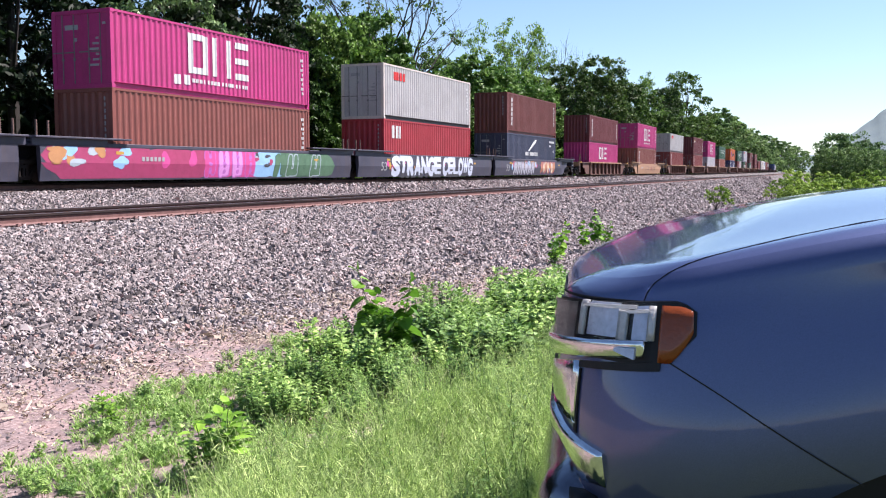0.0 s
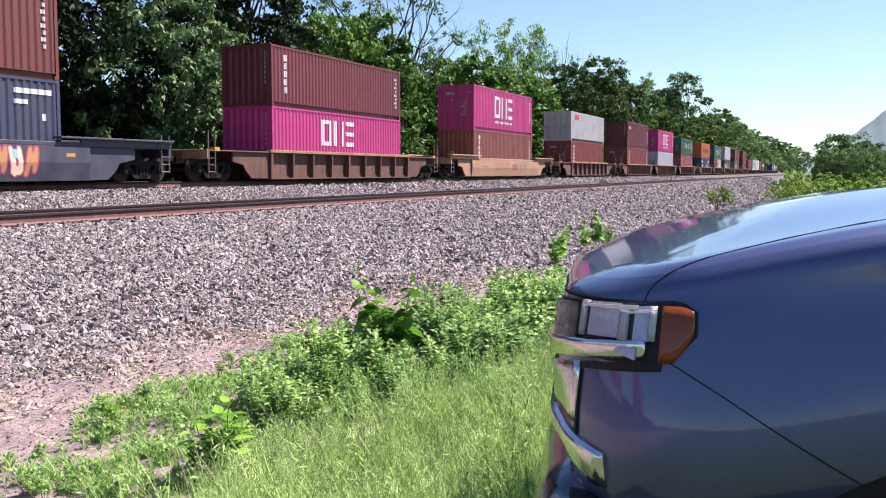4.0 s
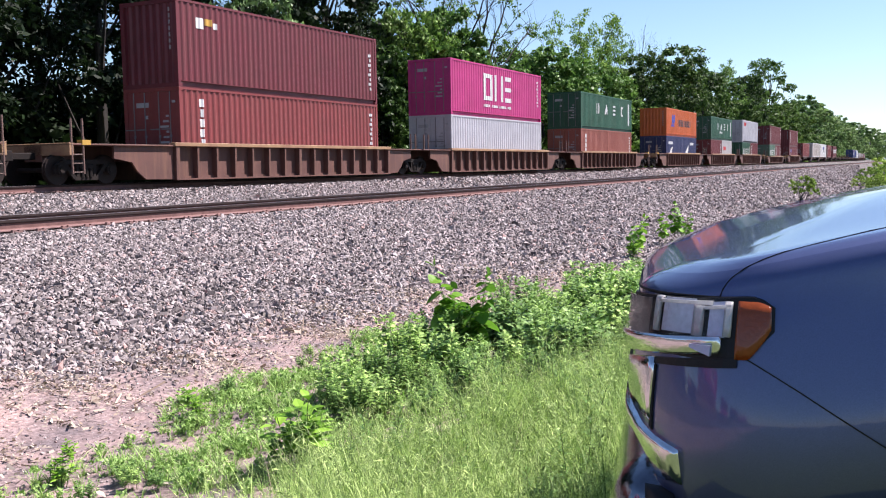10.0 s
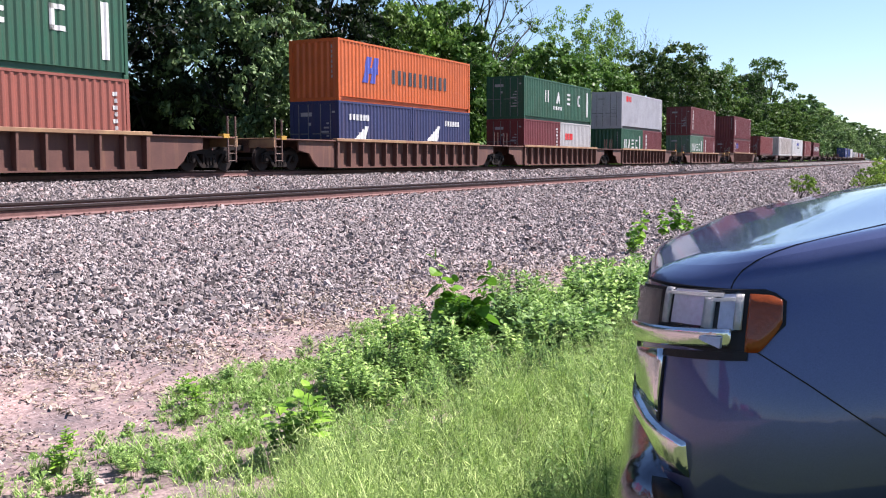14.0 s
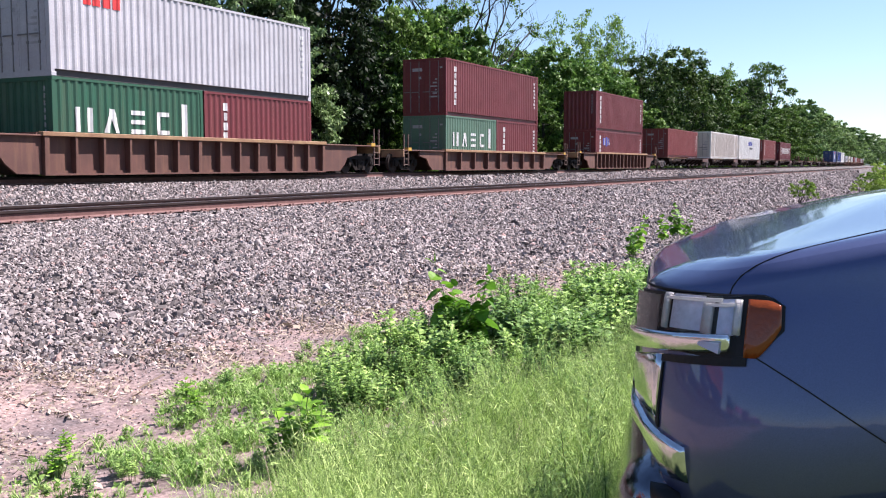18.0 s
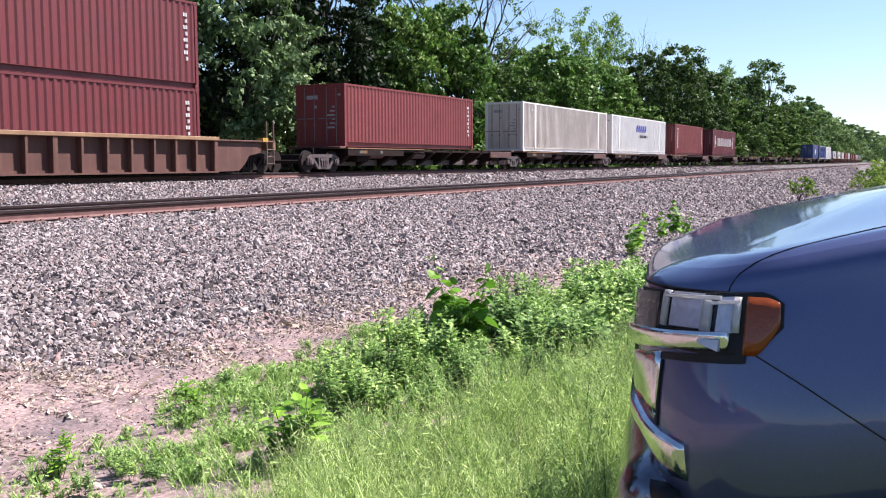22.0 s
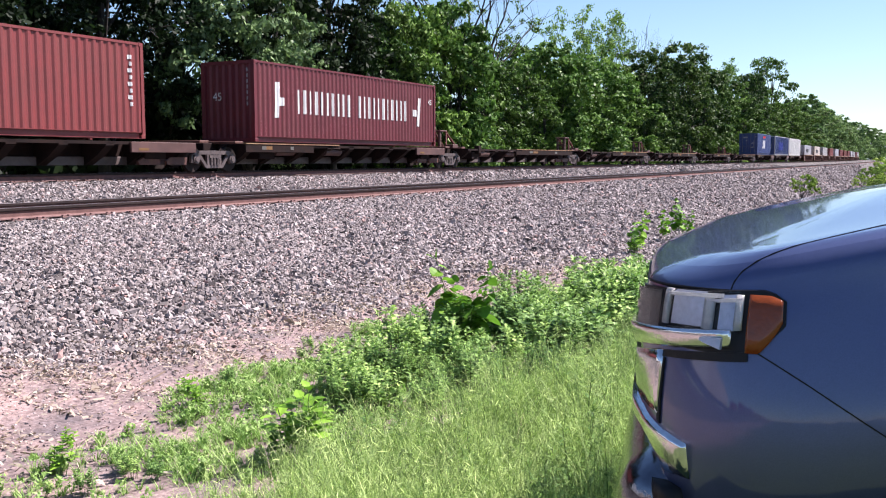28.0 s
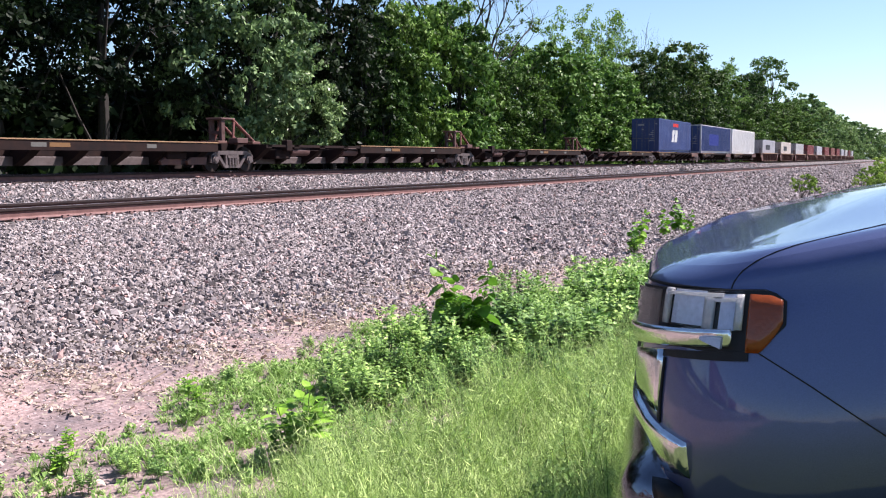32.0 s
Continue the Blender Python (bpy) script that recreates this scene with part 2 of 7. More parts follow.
M = {
    "ground": ground_mat(), "stone": stone_mat(), "paint": car_paint(),
    "rail": surface("rail_steel", (0.018, 0.012, 0.012), (0.04, 0.024, 0.022), 5, 0.75, 0.1, 60, 0.3, spec=0.25),
    "rail_head": surface("rail_head", (0.2, 0.2, 0.22), (0.12, 0.12, 0.13), 9, 0.32, 1.0, 90, 0.02),
    "webrust": surface("web_rust", (0.12, 0.06, 0.055), (0.18, 0.1, 0.09), 6, 0.85, 0, 60, 0.3, spec=0.2),
    "tie": surface("tie_wood", (0.06, 0.045, 0.04), (0.17, 0.12, 0.10), 4, 0.9, 0, 40, 0.6),
    "plate": surface("tie_plate", (0.14, 0.075, 0.068), (0.22, 0.125, 0.115), 12, 0.8, 0, 90, 0.3),
    "pink": box_paint("pink_paint", (0.72, 0.045, 0.27)), "brown": box_paint("brown_paint", (0.34, 0.095, 0.075)),
    "white": box_paint("white_paint", (0.72, 0.7, 0.7)), "red": box_paint("red_paint", (0.56, 0.034, 0.055)),
    "maroon": box_paint("maroon_paint", (0.225, 0.031, 0.04)), "slate": box_paint("slate_paint", (0.062, 0.074, 0.14)),
    "purewhite": surface("white_gloss", (0.76, 0.74, 0.72), (0.64, 0.62, 0.6), 0.8, 0.5, 0, 25, 0.08, streak=STREAK, dirt=(0.4, 0.32, 0.26), dirt_amount=0.25),
    "grey": box_paint("grey_paint", (0.7, 0.69, 0.75)), "green": box_paint("green_paint", (0.022, 0.13, 0.07)),
    "salmon": box_paint("salmon_paint", (0.42, 0.12, 0.085)), "orange": box_paint("orange_paint", (0.82, 0.165, 0.03)),
    "sage": box_paint("faded_green_paint", (0.13, 0.255, 0.175)), "navy": box_paint("navy_paint", (0.035, 0.045, 0.16)), "blue": box_paint("blue_paint", (0.05, 0.09, 0.3)),
    "oxide": box_paint("oxide_paint", (0.31, 0.05, 0.05)), "plum": box_paint("plum_paint", (0.2, 0.022, 0.035)),
    "russet": box_paint("russet_paint", (0.23, 0.05, 0.043)), "cream": surface("cream_paint", (0.6, 0.535, 0.485), (0.5, 0.44, 0.395), 0.8, 0.5, 0, 25, 0.08, streak=STREAK, dirt=(0.28, 0.16, 0.11), dirt_amount=0.45),
    "carbrown": surface("car_brown", (0.074, 0.029, 0.022), (0.116, 0.049, 0.038), 1.2, 0.75, 0, 30, 0.2, streak=STREAK, dirt=(0.2, 0.1, 0.055), dirt_amount=0.5),
    "cartan": surface("car_tan", (0.28, 0.15, 0.085), (0.35, 0.205, 0.12), 1.2, 0.7, 0, 30, 0.2, streak=STREAK, dirt=(0.16, 0.09, 0.06), dirt_amount=0.5),
    "carblack": surface("car_black", (0.026, 0.026, 0.046), (0.05, 0.048, 0.074), 1.5, 0.6, 0, 30, 0.2, streak=STREAK, dirt=(0.08, 0.05, 0.04), dirt_amount=0.4),
    "chord": surface("chord_rust", (0.3, 0.185, 0.09), (0.2, 0.1, 0.058), 1.6, 0.7, 0, 30, 0.2),
    "iron": surface("bogie_iron", (0.009, 0.007, 0.007), (0.022, 0.016, 0.014), 5, 0.85, 0.0, 60, 0.3, spec=0.2),
    "wheel": surface("wheel_steel", (0.014, 0.01, 0.009), (0.03, 0.02, 0.018), 5, 0.75, 0.1, 60, 0.2, spec=0.25),
    "yellow": plain("safety_yellow", (0.45, 0.26, 0.04), 0.6), "lettering": plain("white_lettering", (0.64, 0.64, 0.63), 0.6),
    "bark": surface("bark", (0.012, 0.01, 0.008), (0.032, 0.026, 0.022), 6, 0.95, 0, 30, 0.9),
    "chrome": plain("chrome", (0.75, 0.76, 0.78), 0.08, 1.0), "blackplastic": plain("black_plastic", (0.008, 0.008, 0.01), 0.45, spec=0.25),
    "rubber": plain("tyre_rubber", (0.018, 0.018, 0.018), 0.85),
    # the near-black leaf of this row has the wood's shade put into its colour
    "leaf": leaf_mat("tree_leaf", (0.02, 0.046, 0.012), (0.15, 0.25, 0.065), 0.22, 0.45), "leafdeep": leaf_mat("deep_leaf", (0.012, 0.028, 0.01), (0.09, 0.155, 0.045), 0.18, 0.5), "leafmaple": leaf_mat("maple_leaf", (0.03, 0.062, 0.026), (0.25, 0.36, 0.18), 0.18, 0.3), "leafshade": leaf_mat("shade_toned_leaf", (0.005, 0.011, 0.005), (0.022, 0.04, 0.017), 0.22, 0.5), "leafbright": leaf_mat("bright_leaf", (0.1, 0.17, 0.03), (0.36, 0.48, 0.12), 0.3, 0.5),
    # pale leaves; for the sunlit trees, sunshine is put into this colour
    "leafpale": leaf_mat("pale_leaf", (0.04, 0.09, 0.02), (0.24, 0.38, 0.1), 0.24, 0.45),
    # far trees: the haze of distance is mixed into the leaf colour
    "leafhaze": leaf_mat("haze_toned_leaf", (0.04, 0.075, 0.035), (0.2, 0.3, 0.13), 0.3, 0.6), "weed": leaf_mat("weed_leaf", (0.055, 0.125, 0.03), (0.42, 0.6, 0.21), 0.2, 0.42),
    "grass": leaf_mat("grass_blade", (0.07, 0.14, 0.04), (0.47, 0.6, 0.26), 0.24, 0.5), "finegrass": leaf_mat("fine_grass", (0.09, 0.17, 0.05), (0.48, 0.62, 0.27), 0.22, 0.5),
}


# ---- mesh helpers ----
def box(bm, x0, x1, y0, y1, z0, z1):
    v = [bm.verts.new((x, y, z)) for z in (z0, z1) for y in (y0, y1) for x in (x0, x1)]
    for f in ((0, 2, 3, 1), (4, 5, 7, 6), (0, 1, 5, 4), (1, 3, 7, 5), (3, 2, 6, 7), (2, 0, 4, 6)):
        bm.faces.new([v[i] for i in f])
    return bm


def prism(bm, pts, axis, a, b):
    """Extrude a closed outline of two coordinates along one axis from a to b."""
    def at(p, c):
        q = list(p)
        q.insert("xyz".index(axis), c)
        return bm.verts.new(q)
    lo, hi = [at(p, a) for p in pts], [at(p, b) for p in pts]
    n = len(pts)
    for i in range(n):
        bm.faces.new((lo[i], lo[(i + 1) % n], hi[(i + 1) % n], hi[i]))
    bm.faces.new(lo[::-1])
    bm.faces.new(hi)
    return bm


def rod(bm, a, b, r0, r1=None, n=8):
    """A round bar from a to b."""
    a, b = Vector(a), Vector(b)
    r1 = r0 if r1 is None else r1
    q = (b - a).to_track_quat("Z", "Y")
    rings = []
    for c, r in ((a, r0), (b, r1)):
        rings.append([bm.verts.new(c + q @ Vector((r * math.cos(2 * math.pi * i / n), r * math.sin(2 * math.pi * i / n), 0))) for i in range(n)])
    for i in range(n):
        bm.faces.new((rings[0][i], rings[0][(i + 1) % n], rings[1][(i + 1) % n], rings[1][i]))
    bm.faces.new(rings[0][::-1])
    bm.faces.new(rings[1])
    return bm


def mesh_of(name, bm, material, smooth=False, bevel=0.0):
    if bevel:
        bmesh.ops.bevel(bm, geom=bm.edges[:], offset=bevel, segments=1, affect="EDGES")
    bmesh.ops.recalc_face_normals(bm, faces=bm.faces)
    me = bpy.data.meshes.new(name)
    bm.to_mesh(me)
    bm.free()
    if material:
        me.materials.append(material)
    if smooth:
        me.shade_smooth()
    return me


def bare(name, parent=None, at=None):
    ob = new(name)
    ob.empty_display_size = 0.3
    ob.parent = parent
    if at is not None:
        ob.matrix_basis = at
    return ob


def hang(name, me, parent, at=None, label=""):
    """A mesh object under a thing or part."""
    ob = new(name, me)
    ob.parent = parent
    if at is not None:
        ob.matrix_basis = at
    if label:
        ob["label"] = label
    return ob


def part(name, bm, material, parent, label="", smooth=False, bevel=0.0):
    return hang(name, mesh_of(name, bm, material, smooth, bevel), parent, None, label)


def raw_mesh(name, verts, faces, material, smooth=False):
    """A mesh from arrays, all faces with the same number of corners."""
    verts, faces = np.asarray(verts, np.float32), np.asarray(faces, np.int32)
    me = bpy.data.meshes.new(name)
    k = faces.shape[1]
    me.vertices.add(len(verts))
    me.vertices.foreach_set("co", verts.ravel())
    me.loops.add(faces.size)
    me.loops.foreach_set("vertex_index", faces.ravel())
    me.polygons.add(len(faces))
    me.polygons.foreach_set("loop_start", np.arange(0, faces.size, k, dtype=np.int32))
    me.polygons.foreach_set("use_smooth", np.full(len(faces), smooth))
    me.update(calc_edges=True)
    me.materials.append(material)
    return me


# ---- the lie of the land ----
TRAIN_Y, NEAR_Y = 21.75, 13.34      # near side of the boxes on the train; head of the nearest rail
RAIL_B, RAIL_A = 1.157, 0.76        # tops of the rails of the far and the near track
BEND = 5.0e-5                       # the line bends away very gently


def bend(x):
    return BEND * np.maximum(np.asarray(x, float), 0) ** 2


PROFILE_Y = [-60, -8, 3.2, 4.6, 5.6, 7.5, 12.2, 12.8, 15.6, 16.6, 19.6, 21.2, 25.2, 26.8, 29.5, 80]
PROFILE_Z = [0.2, 0.0, 0.0, -0.03, 0.05, 0.2, 0.52, 0.545, 0.545, 0.53, 0.81, 0.915, 0.915, 0.3, 0.1, 0.6]


def land(x, y):
    """Height of the ground."""
    x, y = np.asarray(x, float), np.asarray(y, float)
    c = y - bend(x)
    z = np.interp(c, PROFILE_Y, PROFILE_Z)
    rough = 0.03 * np.sin(x * 0.9 + 1.3 * np.sin(c * 0.8)) * np.sin(c * 1.1 + 0.5) + 0.015 * np.sin(2.3 * x + c) * np.cos(2.9 * c - x)
    return z + rough * np.clip((12.2 - c) / 2, 0, 1)


def build_ground():
    near_x = np.concatenate([np.linspace(-600, -20, 12), np.arange(-18, 70, 0.5), np.geomspace(70, 2600, 50)])
    near_y = np.concatenate([np.linspace(-900, -70, 8), np.arange(-60, -8, 6.0), np.arange(-8, 30, 0.35), np.linspace(30, 80, 12), np.geomspace(90, 2600, 16)])
    gx, gy = np.meshgrid(near_x, near_y, indexing="ij")
    gz = land(gx, gy + 0 * gx)
    gz = np.where(gy > 80, 0.6, gz)
    n, k = gx.shape
    idx = np.arange(n * k).reshape(n, k)
    faces = np.stack([idx[:-1, :-1], idx[1:, :-1], idx[1:, 1:], idx[:-1, 1:]], -1).reshape(-1, 4)
    me = raw_mesh("ground", np.stack([gx, gy, gz], -1).reshape(-1, 3), faces, M["ground"], True)
    c = (gy - bend(gx)).ravel()
    wob = 0.35 * np.sin(gx.ravel() * 0.7) + 0.2 * np.sin(gx.ravel() * 2.1)
    bed = np.clip((c - 5.6 - wob + np.clip((gx.ravel() - 6.5) / 4.5, 0, 2.4)) / 0.9, 0, 1) * np.clip((27.0 - c) / 0.8, 0, 1)
    green = 1.0 * np.clip((2.5 + wob - c + (gx.ravel() > 14) * 2.1) / 0.9, 0, 1) + np.clip((c - 27) / 1.0, 0, 1)
    for nm, val in (("bed", bed), ("green", np.clip(green, 0, 1))):
        a = me.attributes.new(nm, "FLOAT", "POINT")
        a.data.foreach_set("value", val.astype(np.float32))
    return tagged(new("ground", me), "dry earth strip with sloping grey railway gravel and green weeds", "ground", kind="structure")


build_ground()


# ---- tracks ----
def sweep(name, outline, y0, z0, xs, material, smooth=False):
    """Run an outline of (y, z) along the line of the tracks."""
    xs = np.asarray(xs, float)
    o = np.asarray(outline, float)
    v = np.stack([np.repeat(xs[:, None], len(o), 1), y0 + bend(xs)[:, None] + o[None, :, 0], np.full((len(xs), 1), z0) + o[None, :, 1]], -1)
    idx = np.arange(v.shape[0] * v.shape[1]).reshape(v.shape[:2])
    nxt = np.roll(idx, -1, 1)
    f = np.stack([idx[:-1], idx[1:], nxt[1:], nxt[:-1]], -1).reshape(-1, 4)
    return raw_mesh(name, v.reshape(-1, 3), f, material, smooth)


RAIL_HEAD = [(-0.03, -0.058), (0.03, -0.058), (0.037, -0.043), (0.037, -0.006), (0.03, -0.002), (-0.03, -0.002), (-0.037, -0.006), (-0.037, -0.043)]
RAIL_WEB = [(-0.03, -0.16), (0.03, -0.16), (0.011, -0.145), (0.011, -0.059), (-0.011, -0.059), (-0.011, -0.145)]
RAIL_FOOT = [(-0.076, -0.186), (0.076, -0.186), (0.076, -0.172), (0.03, -0.159), (-0.03, -0.159), (-0.076, -0.172)]
RAIL_TOP = [(-0.026, -0.001), (0.026, -0.001), (0.024, 0.001), (-0.024, 0.001)]
TIE_MESH = None


def build_track(y0, top, label, tie_range, plate_range):
    """One track: two rails with shiny running bands, wooden ties, tie plates with spikes."""
    global TIE_MESH
    track = tagged(bare("railway_track"), label, "railway track", kind="structure")
    xs = np.concatenate([np.arange(-40, 160, 4.0), np.geomspace(160, 1500, 30)])
    for k, dy in enumerate((0.0, 1.51)):
        rail = hang("rail", sweep("rail", RAIL_HEAD, y0 + dy, top, xs, M["rail"]), track, None, "dark steel rail head")
        hang("rail_web", sweep("rail_web", RAIL_WEB, y0 + dy, top, xs, M["webrust"]), rail, None, "rust-red rail web")
        hang("rail_foot", sweep("rail_foot", RAIL_FOOT, y0 + dy, top, xs, M["plate"]), rail, None, "rust-pink rail foot")
        hang("running_band", sweep("running_band", RAIL_TOP, y0 + dy, top, xs, M["rail_head"]), rail, None, "polished steel band on the rail head")
    if TIE_MESH is None:
        bm = box(bmesh.new(), -0.115, 0.115, -0.55, 2.06, -0.18, 0.0)
        TIE_MESH = mesh_of("tie", bm, M["tie"], bevel=0.012)
        bm = bmesh.new()
        box(bm, -0.1, 0.1, -0.15, 0.15, 0.0, 0.018)
        for sx in (-0.06, 0.06):
            for sy in (-0.1, 0.1):
                box(bm, sx - 0.012, sx + 0.012, sy - 0.02, sy + 0.02, 0.018, 0.045)
        build_track.plate = mesh_of("tie_plate", bm, M["plate"])
    rnd = random.Random(int(y0 * 10))
    for i in range(*tie_range):
        x = i * 0.495 + rnd.uniform(-0.03, 0.03)
        tie = hang("tie", TIE_MESH, track, pose(x, y0 + float(bend(x)), top - 0.204 + rnd.uniform(-0.008, 0.008), 0, 0, rnd.uniform(-1, 1)))
        if plate_range[0] <= i < plate_range[1]:
            hang("tie_plate", build_track.plate, tie, pose(0, 0, 0))
            hang("tie_plate", build_track.plate, tie, pose(0, 1.51, 0))
    return track


# ---- freight boxes ----
BOX_W = 2.438


def flute(x, pitch=0.278, depth=0.036):
    """Depth of the corrugated wall behind its outer face."""
    depth = 0.052 if pitch < 0.25 else depth
    u = (np.asarray(x, float) / pitch) % 1.0
    return depth * np.clip(np.interp(u, [0, 0.27, 0.5, 0.77, 1.0], [0, 0, 1, 1, 0]), 0, 1)


def flute_xs(x0, x1, pitch=0.278):
    xs = {round(x0, 4), round(x1, 4)}
    for k in range(int(math.floor(x0 / pitch)) - 1, int(x1 / pitch) + 2):
        for u in (0, 0.27, 0.5, 0.77):
            x = (k + u) * pitch
            if x0 < x < x1:
                xs.add(round(x, 4))
    return sorted(xs)


def wall_sheet(bm, x0, x1, z0, z1, y, side, pitch=0.278):
    """A corrugated sheet in the x-z plane; side -1: its outer face looks to -y."""
    xs = flute_xs(x0, x1, pitch)
    lo = [bm.verts.new((x, y - side * float(flute(x, pitch)), z0)) for x in xs]
    hi = [bm.verts.new((x, y - side * float(flute(x, pitch)), z1)) for x in xs]
    for i in range(len(xs) - 1):
        bm.faces.new((lo[i], lo[i + 1], hi[i + 1], hi[i]))
    return bm


def mark(bm, x0, x1, z0, z1, lean=0.0, pitch=0.278, lift=0.004):
    """A painted bar on the near wall that follows its flutes; lean: how far its top is shifted."""
    xs = flute_xs(x0, x1, pitch) if not lean else list(np.linspace(x0, x1, max(2, int((x1 - x0) / 0.04) + 1)))
    rows = []
    zs = (z0, z1) if not lean else np.linspace(z0, z1, max(2, int((z1 - z0) / 0.06) + 1))
    for z in zs:
        k = (z - z0) / (z1 - z0)
        rows.append([bm.verts.new((x + lean * k, float(flute(x + lean * k, pitch)) - lift, z)) for x in xs])
    for a, b in zip(rows[:-1], rows[1:]):
        for i in range(len(xs) - 1):
            bm.faces.new((a[i], a[i + 1], b[i + 1], b[i]))
    return bm


CACHE = {}


def cached(key, make):
    if key not in CACHE:
        CACHE[key] = make()
    return CACHE[key]


def freight_box(L, h, color, label, marks=(), doors=True, group="containers on the train", pitch=0.278, frame_color=None, posts=()):
    """A steel freight box: near wall in the plane y = 0, floor at z = 0, x from 0 to L. marks: (material, list of bars)."""
    mat, fm = M[color], M[frame_color or color]
    k = (L, h, color, frame_color, pitch)
    thing = tagged(bare("shipping_container"), label, "shipping container", group)

    def near():
        return mesh_of("side_panel", wall_sheet(bmesh.new(), 0.1, L - 0.1, 0.19, h - 0.07, 0.012, -1, pitch), mat)

    def far():
        return mesh_of("side_panel", wall_sheet(bmesh.new(), 0.1, L - 0.1, 0.19, h - 0.07, BOX_W - 0.012, 1, pitch), mat)

    def post():
        return mesh_of("corner_post", prism(bmesh.new(), [(0, 0), (0.12, 0), (0.12, 0.03), (0.03, 0.06), (0.03, 0.16), (0, 0.16)], "z", 0.118, h - 0.118), fm)

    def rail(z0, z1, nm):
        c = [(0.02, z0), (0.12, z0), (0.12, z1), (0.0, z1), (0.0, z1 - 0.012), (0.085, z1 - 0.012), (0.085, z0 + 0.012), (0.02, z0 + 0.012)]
        return mesh_of(nm, prism(bmesh.new(), c if nm == "bottom_rail" else [(0.004, z0), (0.07, z0), (0.07, z1), (0.004, z1)], "x", 0.178, L - 0.178), M["greyrail"] if nm == "bottom_rail" and color in ("white", "grey") else fm)

    def cast():
        return mesh_of("corner_casting", box(bmesh.new(), 0, 0.178, -0.004, 0.158, 0, 0.118), fm, bevel=0.008)

    def roof():
        return mesh_of("roof", box(bmesh.new(), 0.06, L - 0.06, 0.06, BOX_W - 0.06, h - 0.05, h - 0.02), mat)

    def floor():
        return mesh_of("underframe", box(bmesh.new(), 0.1, L - 0.1, 0.1, BOX_W - 0.1, 0.05, 0.13), fm)

    hang("side_panel", cached(("near", k), near), thing)
    hang("side_panel", cached(("far", k), far), thing)
    hang("roof", cached(("roof", k), roof), thing)
    hang("underframe", cached(("floor", k), floor), thing)
    pm, cm = cached(("post", k), post), cached(("cast", k), cast)
    flipx, flipy, turn = Matrix.Diagonal((-1, 1, 1, 1)), Matrix.Diagonal((1, -1, 1, 1)), pose(L, BOX_W, 0, 0, 0, 180)
    places = (Matrix.Identity(4), Matrix.Translation((L, 0, 0)) @ flipx, Matrix.Translation((0, BOX_W, 0)) @ flipy, turn)
    for m in places:
        hang("corner_post", pm, thing, m)
        hang("corner_casting", cm, thing, m)
        hang("corner_casting", cm, thing, Matrix.Translation((0, 0, h - 0.118)) @ m)
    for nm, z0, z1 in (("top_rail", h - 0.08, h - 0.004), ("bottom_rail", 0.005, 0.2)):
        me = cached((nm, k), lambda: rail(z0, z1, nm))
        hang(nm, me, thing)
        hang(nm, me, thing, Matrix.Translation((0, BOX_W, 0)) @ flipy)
    hang("end_rail", cached(("sill", k), lambda: mesh_of("end_rail", box(bmesh.new(), 0.0, 0.08, 0.158, BOX_W - 0.158, 0.0, 0.14), fm)), thing)
    hang("end_rail", cached(("header", k), lambda: mesh_of("end_rail", box(bmesh.new(), 0.0, 0.08, 0.158, BOX_W - 0.158, h - 0.12, h), fm)), thing)

    def leaf():
        bm = box(bmesh.new(), 0.03, 0.07, 0.125, 1.212, 0.145, h - 0.125)
        for i in range(5):
            z = 0.3 + i * (h - 0.75) / 5
            box(bm, 0.018, 0.03, 0.2, 1.15, z, z + (h - 0.75) / 5 - 0.12)
        return mesh_of("door", bm, mat)

    def bar():
        bm = rod(bmesh.new(), (0.0, 0, 0.16), (0.0, 0, h - 0.13), 0.017, n=6)
        box(bm, -0.012, 0.02, -0.04, 0.04, 0.9, 0.98)
        box(bm, -0.016, 0.0, -0.02, 0.4, 1.15, 1.19)
        return mesh_of("lock_rod", bm, M["rod"])

    if doors:
        for i in range(2):
            d = hang("door", cached(("door", k), leaf), thing, Matrix.Translation((0, i * 1.094, 0)))
            for y in (0.42, 0.9):
                hang("lock_rod", cached(("lock", h), bar), d, Matrix.Translation((0.004, y, 0)))
            bm = bmesh.new()
            if i == 0:
                for j in range(6):
                    box(bm, 0.012, 0.016, 0.5, 0.62 + 0.13 * ((j * 7) % 3), h * 0.62 - 0.17 * j, h * 0.62 - 0.17 * j + 0.07)
                box(bm, 0.012, 0.016, 0.2, 0.34, h - 0.5, h - 0.42)
            else:
                box(bm, 0.012, 0.016, 0.25, 0.8, h - 0.62, h - 0.46)
                box(bm, 0.012, 0.016, 0.3, 0.45, h - 1.0, h - 0.88)
            tagged(part("door_marking", bm, M["dullmark"], d), kind="stuff")
    else:
        me = cached(("front", k), lambda: mesh_of("end_panel", wall_sheet(bmesh.new(), 0.12, BOX_W - 0.12, 0.14, h - 0.12, 0.03, -1, 0.3), mat))
        hang("end_panel", me, thing, pose(0, BOX_W, 0, 0, 0, -90))
        bm = bmesh.new()
        for j in range(7):
            box(bm, 0.018, 0.022, 0.3, 0.36, h - 0.4 - 0.2 * j, h - 0.4 - 0.2 * j + 0.13)
        tagged(part("end_marking", bm, M["dullmark"], thing), kind="stuff")
    hang("end_panel", cached(("back", k), lambda: mesh_of("end_panel", wall_sheet(bmesh.new(), 0.12, BOX_W - 0.12, 0.14, h - 0.12, 0.03, -1, 0.3), mat)), thing, pose(L, 0, 0, 0, 0, 90))
    for x in posts:
        part("side_post", box(bmesh.new(), x - 0.09, x + 0.09, -0.006, 0.06, 0.14, h - 0.06), fm, thing)
